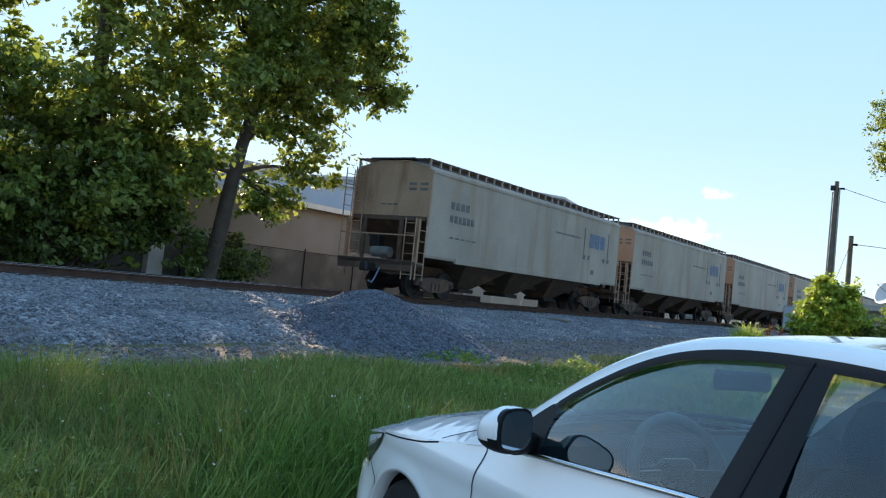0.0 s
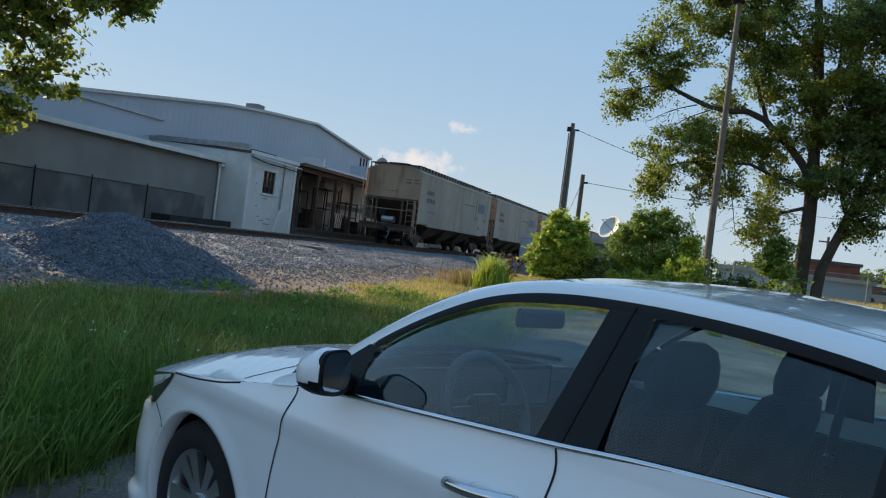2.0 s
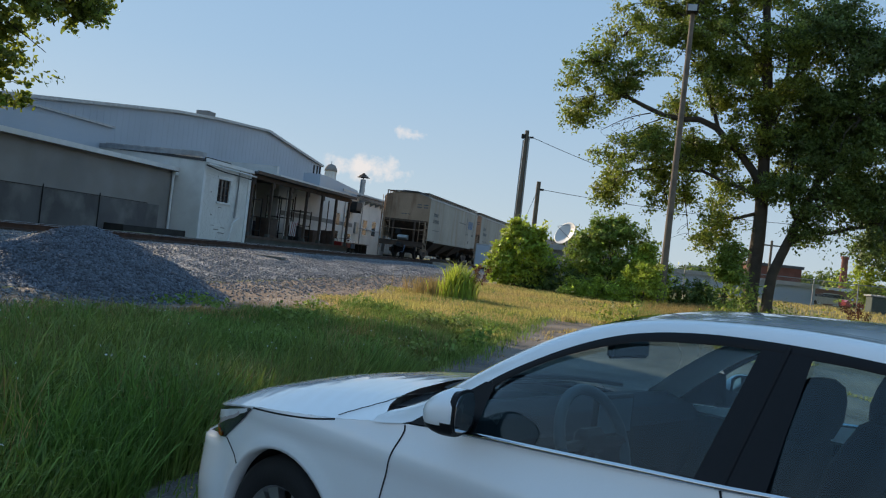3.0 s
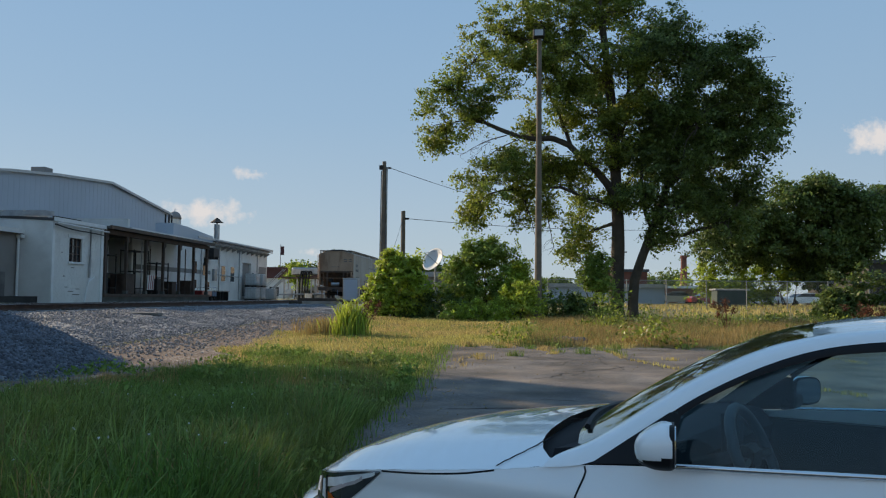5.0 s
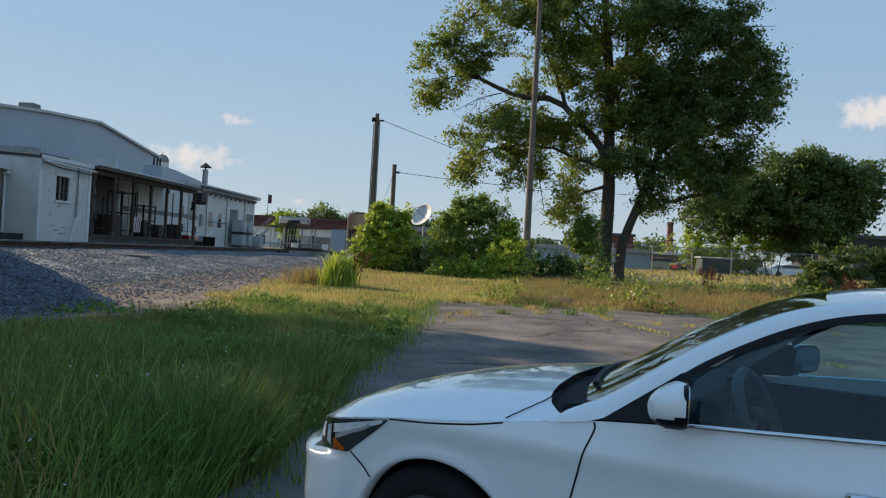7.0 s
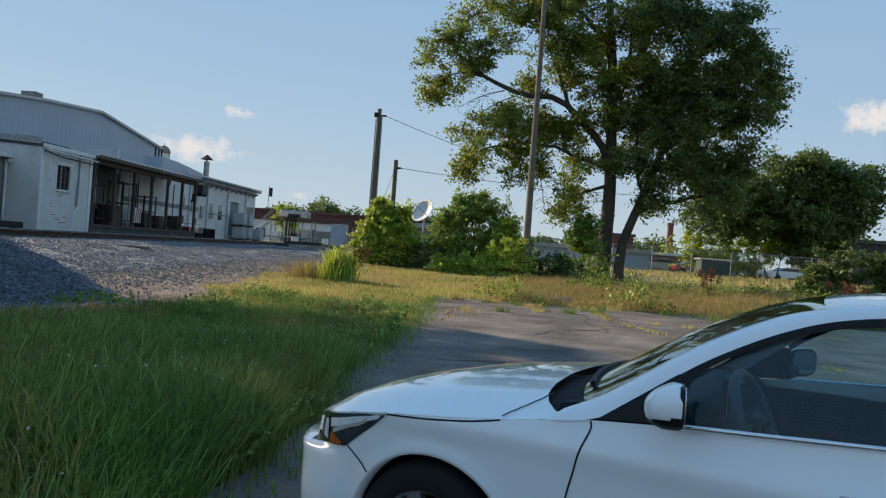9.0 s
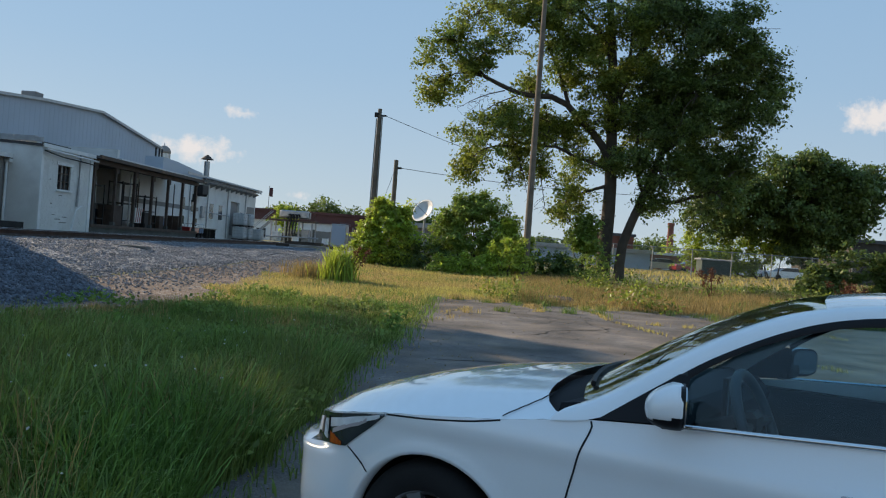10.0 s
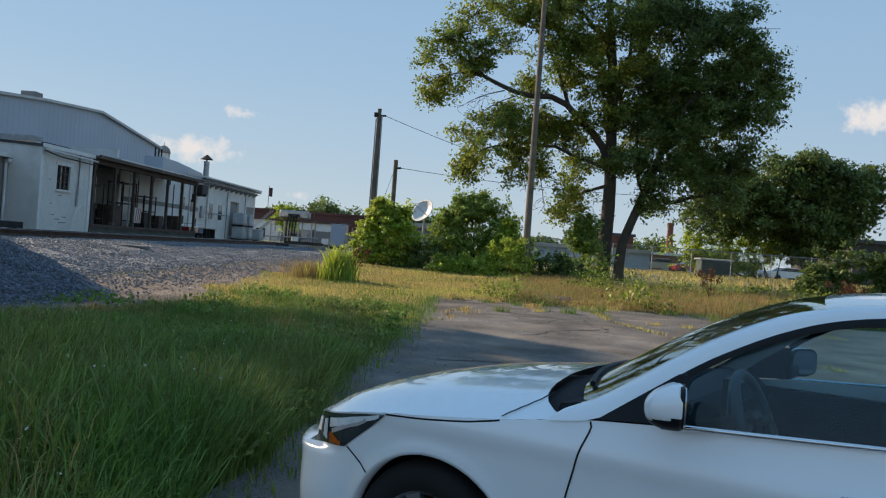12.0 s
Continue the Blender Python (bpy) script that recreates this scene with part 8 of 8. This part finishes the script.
for z in (3.0, 3.45):
    rod("hand_rail", (-2.55, -1.05, z), (-1.9, -1.05, z), 0.03, M_RUST, mach, seg=5)
    rod("hand_rail", (1.65, -1.05, z), (2.25, -1.05, z), 0.03, M_RUST, mach, seg=5)
for x, w, h, mt in ((-1.9, 0.35, 0.9, M_WHITETRIM), (0.2, 0.5, 0.8, M_GREENBOX), (1.3, 0.35, 1.3, M_GALV)):
    block("pump_unit", (x - w, -0.8, 0.35), (x + w, 0.1, 0.35 + h), mt, mach, bevel=0.05)
rod("cross_pipe", (-2.8, -1.25, 0.7), (2.8, -1.25, 0.8), 0.08, M_GALV, mach, seg=8)
stair = thing("steel_stair", "slanting pale steel stair beside the gantry", "stair", at=(-24.6, 92, 0.8))
for y in (-0.4, 0.4):
    rod("stringer", (-1.4, y, 0), (1.2, y, 2.5), 0.07, M_GALV, stair, seg=6)
    rod("hand_rail", (-1.4, y, 0.95), (1.2, y, 3.4), 0.035, M_GALV, stair, seg=6)
for k in range(9):
    block("tread", (-1.3 + k * 0.28, -0.4, 0.15 + k * 0.27), (-1.05 + k * 0.28, 0.4, 0.19 + k * 0.27), M_GALV, stair)
trk = thing("pickup_truck", "dark blue pickup parked by the machinery", "vehicle", at=pose(-25.6, 88, 0.8, 0, 0, 75))
prism("body", [(-2.5, 0.45), (-2.5, 1.05), (-0.4, 1.1), (-0.4, 1.15), (1.3, 1.15), (2.4, 1.0), (2.5, 0.5)], "y", -0.92, 0.92, M_BLUEMARK, trk)
prism("cab", [(-0.4, 1.15), (-0.25, 1.75), (0.75, 1.78), (1.35, 1.15)], "y", -0.8, 0.8, M_GLASSDARK, trk)
for u in (-1.5, 1.55):
    for q in (-1, 1):
        rod("wheel", (u, q * 0.75, 0.38), (u, q * 0.96, 0.38), 0.38, M_TYRE, trk, seg=14)


def caged_tank(at):
    q = thing("storage_tank", "white plastic storage tank in a wire cage", "tank", "caged tanks", at=at)
    block("body", (-0.48, -0.58, 0.14), (0.48, 0.58, 1.12), M_TANK, q, bevel=0.07)
    block("pallet", (-0.52, -0.62, 0), (0.52, 0.62, 0.12), M_BLACKIRON, q)
    rod("cap", (0, 0, 1.12), (0, 0, 1.17), 0.1, M_BLACKIRON, q, seg=12)
    for k in range(5):
        c = -0.5 + k * 0.25
        rod("cage_bar", (0.51, c * 1.2, 0.12), (0.51, c * 1.2, 1.14), 0.012, M_GALV, q, seg=5)
        rod("cage_bar", (c, -0.61, 0.12), (c, -0.61, 1.14), 0.012, M_GALV, q, seg=5)
    for z in (0.3, 0.55, 0.8, 1.05):
        rod("cage_rail", (0.52, -0.61, z), (0.52, 0.61, z), 0.012, M_GALV, q, seg=5)
        rod("cage_rail", (-0.51, -0.62, z), (0.52, -0.62, z), 0.012, M_GALV, q, seg=5)


M_TANK = material("milky_tank_plastic", (0.55, 0.58, 0.60), 0.45, scale=2, vary=0.12, fine=20, bump=0.05)
for at in ((-21.6, 74.6, 0.95), (-21.6, 74.6, 2.12), (-21.5, 76.1, 0.95), (-21.5, 76.1, 2.12), (-21.4, 79.4, 0.9)):
    caged_tank(at)
for x, y, h in ((-19.4, 86, 0.75), (-16.8, 88, 0.8)):
    q = thing("white_bin", "low white bin standing by the machinery", "bin", "yard bins", at=(x, y, 0.85))
    block("body", (-0.3, -0.3, 0.06), (0.3, 0.3, h), M_WHITETRIM, q, bevel=0.06)
    block("lid", (-0.33, -0.33, h), (0.33, 0.33, h + 0.06), M_GALV, q, bevel=0.02)
    block("base", (-0.26, -0.26, 0), (0.26, 0.26, 0.06), M_BLACKIRON, q)
yw = thing("yard_wall", "low pale block wall behind the machinery", "wall", at=(-16.0, 104, 0.7))
block("wall", (-9.0, -0.1, 0), (7.0, 0.1, 1.7), M_STUCCO, yw)
block("coping", (-9.05, -0.14, 1.7), (7.05, 0.14, 1.8), M_CONCRETE, yw)
for k in range(6):
    block("pier", (-8.8 + k * 3.1, -0.2, 0), (-8.4 + k * 3.1, -0.1, 1.95), M_CONCRETE, yw)
fp = thing("flagpole", "thin flagpole with a hanging flag", "flagpole", at=(-36.8, 140, 0))
rod("mast", (0, 0, 0.5), (0, 0, 9.6), 0.09, M_GALV, fp, r1=0.05, seg=8)
bm = bmesh.new()
box(bm, (0.05, -0.04, 7.9), (0.6, 0.04, 9.3), 0.03)
link("flag", bm, M_REDROOF, fp, "limp dull red flag")
# ties and rail lengths stacked beside the track
for k, (x, y, turn, ln) in enumerate(((-12.4, 56.5, 8, 2.6), (-12.1, 57.6, -5, 2.4), (-11.7, 55.2, 12, 2.5), (-11.0, 53.4, 20, 2.2), (-12.0, 56.9, 3, 2.5))):
    q = thing("old_tie", "weathered loose wooden tie lying by the track", "timber", "loose ties", at=pose(x, y, ground_z(x, y) + 0.05 + (0.2 if k == 4 else 0.0), 0, 0, turn))
    block("timber", (-ln / 2, -0.11, 0), (ln / 2, 0.11, 0.18), M_WEATHERED if k % 2 else M_TIE, q, bevel=0.015)

# porch clutter
cx = HX - 1.6


def rack(y, w, h, mat):
    r = thing("steel_rack", "dark steel storage rack on the porch platform", "rack", "porch racks", at=(cx, y, PF))
    for sx in (-0.4, 0.4):
        for sy in (-w / 2, w / 2):
            block("upright", (sx - 0.03, sy - 0.03, 0), (sx + 0.03, sy + 0.03, h), mat, r)
    for z in (0.3, h * 0.5, h - 0.1):
        block("shelf", (-0.42, -w / 2, z), (0.42, w / 2, z + 0.05), mat, r)


rack(47.3, 1.6, 2.2, M_BLACKIRON)
rack(51.4, 2.0, 2.6, M_BLACKIRON)
rack(54.6, 1.8, 2.0, M_BLACKIRON)
for k, (y, s, mt) in enumerate(((45.6, 0.9, M_DARK), (49.4, 1.0, M_RUST), (50.3, 0.7, M_CONCRETE), (53.0, 0.8, M_BLACKIRON), (56.2, 0.7, M_RUST), (57.6, 0.6, M_BLUEMARK), (58.6, 0.8, M_RUST))):
    q = thing("crate", "worn storage crate on the porch platform", "crate", "porch crates", at=(HX - 1.1 - 0.3 * (k % 3), y, PF))
    block("body", (-s / 2, -s / 2, 0), (s / 2, s / 2, s * 1.1), mt, q, bevel=0.02)
    block("lid", (-s / 2 - 0.02, -s / 2 - 0.02, s * 1.1), (s / 2 + 0.02, s / 2 + 0.02, s * 1.1 + 0.05), mt, q)
for k, y in enumerate((60.8, 62.6, 64.4)):
    q = thing("picnic_table", "weathered bench table outside the long building", "table", "benches", at=(BX + 1.6, y, 0.95))
    block("tabletop", (-0.4, -0.8, 0.7), (0.4, 0.8, 0.76), M_WEATHERED, q)
    for sy in (-0.6, 0.6):
        block("leg", (-0.35, sy - 0.04, 0), (0.35, sy + 0.04, 0.7), M_BLACKIRON, q)
bar = thing("striped_barrier", "red and white striped barrier board on the porch", "barrier", at=(HX - 0.9, 52.2, PF))
block("board", (-0.02, -0.55, 0.25), (0.02, 0.55, 1.15), M_WHITETRIM, bar)
for k in range(4):
    y = -0.5 + k * 0.27
    pydata("stripe", [(0.024, y, 0.27), (0.024, y + 0.13, 0.27), (0.024, y + 0.30, 1.13), (0.024, y + 0.17, 1.13)], [(0, 1, 2, 3)], M_REDCAR, bar)
for y in (-0.45, 0.45):
    block("foot", (-0.25, y - 0.03, 0), (0.25, y + 0.03, 0.25), M_BLACKIRON, bar)
for k, y in enumerate((45.2, 46.4, 48.4, 50.0, 52.9, 54.0, 55.6, 57.2)):
    q = thing("steel_drum", "sooty oil drum on the porch platform", "drum", "porch drums", at=(HX - 2.5 - 0.35 * (k % 3), y, PF))
    rod("body", (0, 0, 0), (0, 0, 0.88), 0.29, M_BLACKIRON if k % 3 else M_BLUEMARK, q, seg=18)
    for z in (0.02, 0.3, 0.58, 0.86):
        rod("hoop", (0, 0, z), (0, 0, z + 0.025), 0.302, M_RUST, q, seg=18)
for k, (y, h) in enumerate(((46.0, 3.0), (47.9, 2.6), (49.0, 3.05), (51.0, 3.05), (53.6, 2.8), (55.0, 3.05), (57.9, 3.0))):
    q = thing("steel_prop", "thin steel prop standing under the porch roof", "prop", "porch props", at=(HX - 1.0 - 0.6 * (k % 3), y, PF))
    rod("tube", (0, 0, 0), (0, 0, h), 0.04, M_GALV if k % 2 else M_RUST, q, seg=8)
    block("foot_plate", (-0.1, -0.1, 0), (0.1, 0.1, 0.015), M_RUST, q)
for k, (y, z) in enumerate(((59.9, 0.0), (61.0, 0.0), (62.0, 0.0))):
    q = thing("tool_cart", "red tool cart outside the porch", "cart", "tool carts", at=(HX - 0.7, y, 0.95))
    block("tray", (-0.35, -0.4, 0.35), (0.35, 0.4, 0.75), M_REDCAR if k < 2 else M_BLUEMARK, q, bevel=0.03)
    for sx in (-0.3, 0.3):
        for sy in (-0.34, 0.34):
            rod("wheel", (sx - 0.03, sy, 0.12), (sx + 0.03, sy, 0.12), 0.12, M_TYRE, q, seg=10)
            rod("leg", (sx, sy, 0.2), (sx, sy, 0.36), 0.02, M_BLACKIRON, q, seg=5)
    rod("handle", (-0.3, 0.42, 0.98), (0.3, 0.42, 0.98), 0.018, M_CHROME, q, seg=6)
    for sx in (-0.3, 0.3):
        rod("handle_post", (sx, 0.42, 0.6), (sx, 0.42, 0.98), 0.015, M_CHROME, q, seg=5)
# low slab and plank lying in the gravel
sl = thing("concrete_slab", "pale broken slab lying on the gravel", "slab", at=(-10.8, 27.5, ground_z(-10.8, 27.5) + 0.02))
block("slab", (-0.5, -0.2, 0), (0.5, 0.2, 0.09), M_CONCRETE, sl, bevel=0.015)
# rubbish tip of asphalt at the lot's far edge
rb = thing("asphalt_lump", "dark broken lump of asphalt at the lot edge", "rubble", at=(2.0, 24.0, 0.3))
bm = bmesh.new()
bmesh.ops.create_icosphere(bm, subdivisions=3, radius=0.6)
for v in bm.verts:
    v.co = Vector((v.co.x * 1.1, v.co.y * 0.6, v.co.z * 0.3)) * (1 + 0.35 * noise.noise(v.co * 2.5))
link("lump", bm, M_ASPHALT, rb)

# cracks in the asphalt beside the weeds, and a net of finer ones
rc = random.Random(41)
fine_cracks = []
for _ in range(30):
    x, y, t = rc.uniform(-0.6, 9.0), rc.uniform(8.5, 22.3), rc.uniform(-0.5, 0.5) + (1.5 if rc.random() < 0.35 else 0.0)
    ln = rc.uniform(1.0, 3.6)
    if y + ln * math.sin(t) < 22.6:
        fine_cracks.append(((x, y), (x + ln * math.cos(t), y + ln * math.sin(t))))
for k, (a, b) in enumerate(joints + [((-0.3, 12.0), (4.5, 13.2)), ((0.2, 19.0), (6.5, 19.8)), ((2.6, 18.0), (0.8, 15.5))] + fine_cracks):
    verts, faces = [], []
    n = 46
    for i in range(n):
        q = i / (n - 1)
        x = a[0] + (b[0] - a[0]) * q + 0.12 * math.sin(q * 9) + 0.10 * noise.noise((q * 14, k, 3.0))
        y = a[1] + (b[1] - a[1]) * q + 0.10 * noise.noise((q * 14, k, 9.0))
        w = (0.022 if k < 8 else 0.012) * (0.5 + noise.noise((q * 20, k, 1.0)) ** 2 * 3)
        dx, dy = b[1] - a[1], -(b[0] - a[0])
        ln = math.hypot(dx, dy)
        for s in (-1, 1):
            xx, yy = x + s * w * dx / ln, y + s * w * dy / ln
            verts.append((xx, yy, 0.0157 * yy - 0.065 - 0.018 + 0.012 * noise.noise((xx * 0.7, yy * 0.7, 0)) + 0.005))
        if i:
            faces.append((2 * i - 2, 2 * i - 1, 2 * i + 1, 2 * i))
    crack = pydata("crack", verts, faces, M_GAP, lot)


# crumbs of asphalt and leaf litter, thickest along the lot's edges
spots = []
rng = random.Random(43)
while len(spots) < 1700:
    x, y = rng.uniform(-1.0, 10.0), rng.uniform(4.0, 22.6)
    if rng.random() < 0.08 + 0.9 * math.exp(-abs(x - edge_x(y)) / 0.5) + 0.7 * math.exp(-(22.6 - y) / 1.2) and x > edge_x(y) - 0.2:
        spots.append((x, y, lot_z(x, y) + 0.012))
stones("lot_litter", spots, 0.009, M_STRAW, "crumbs of asphalt and dry leaf litter on the lot", "litter")

motions()
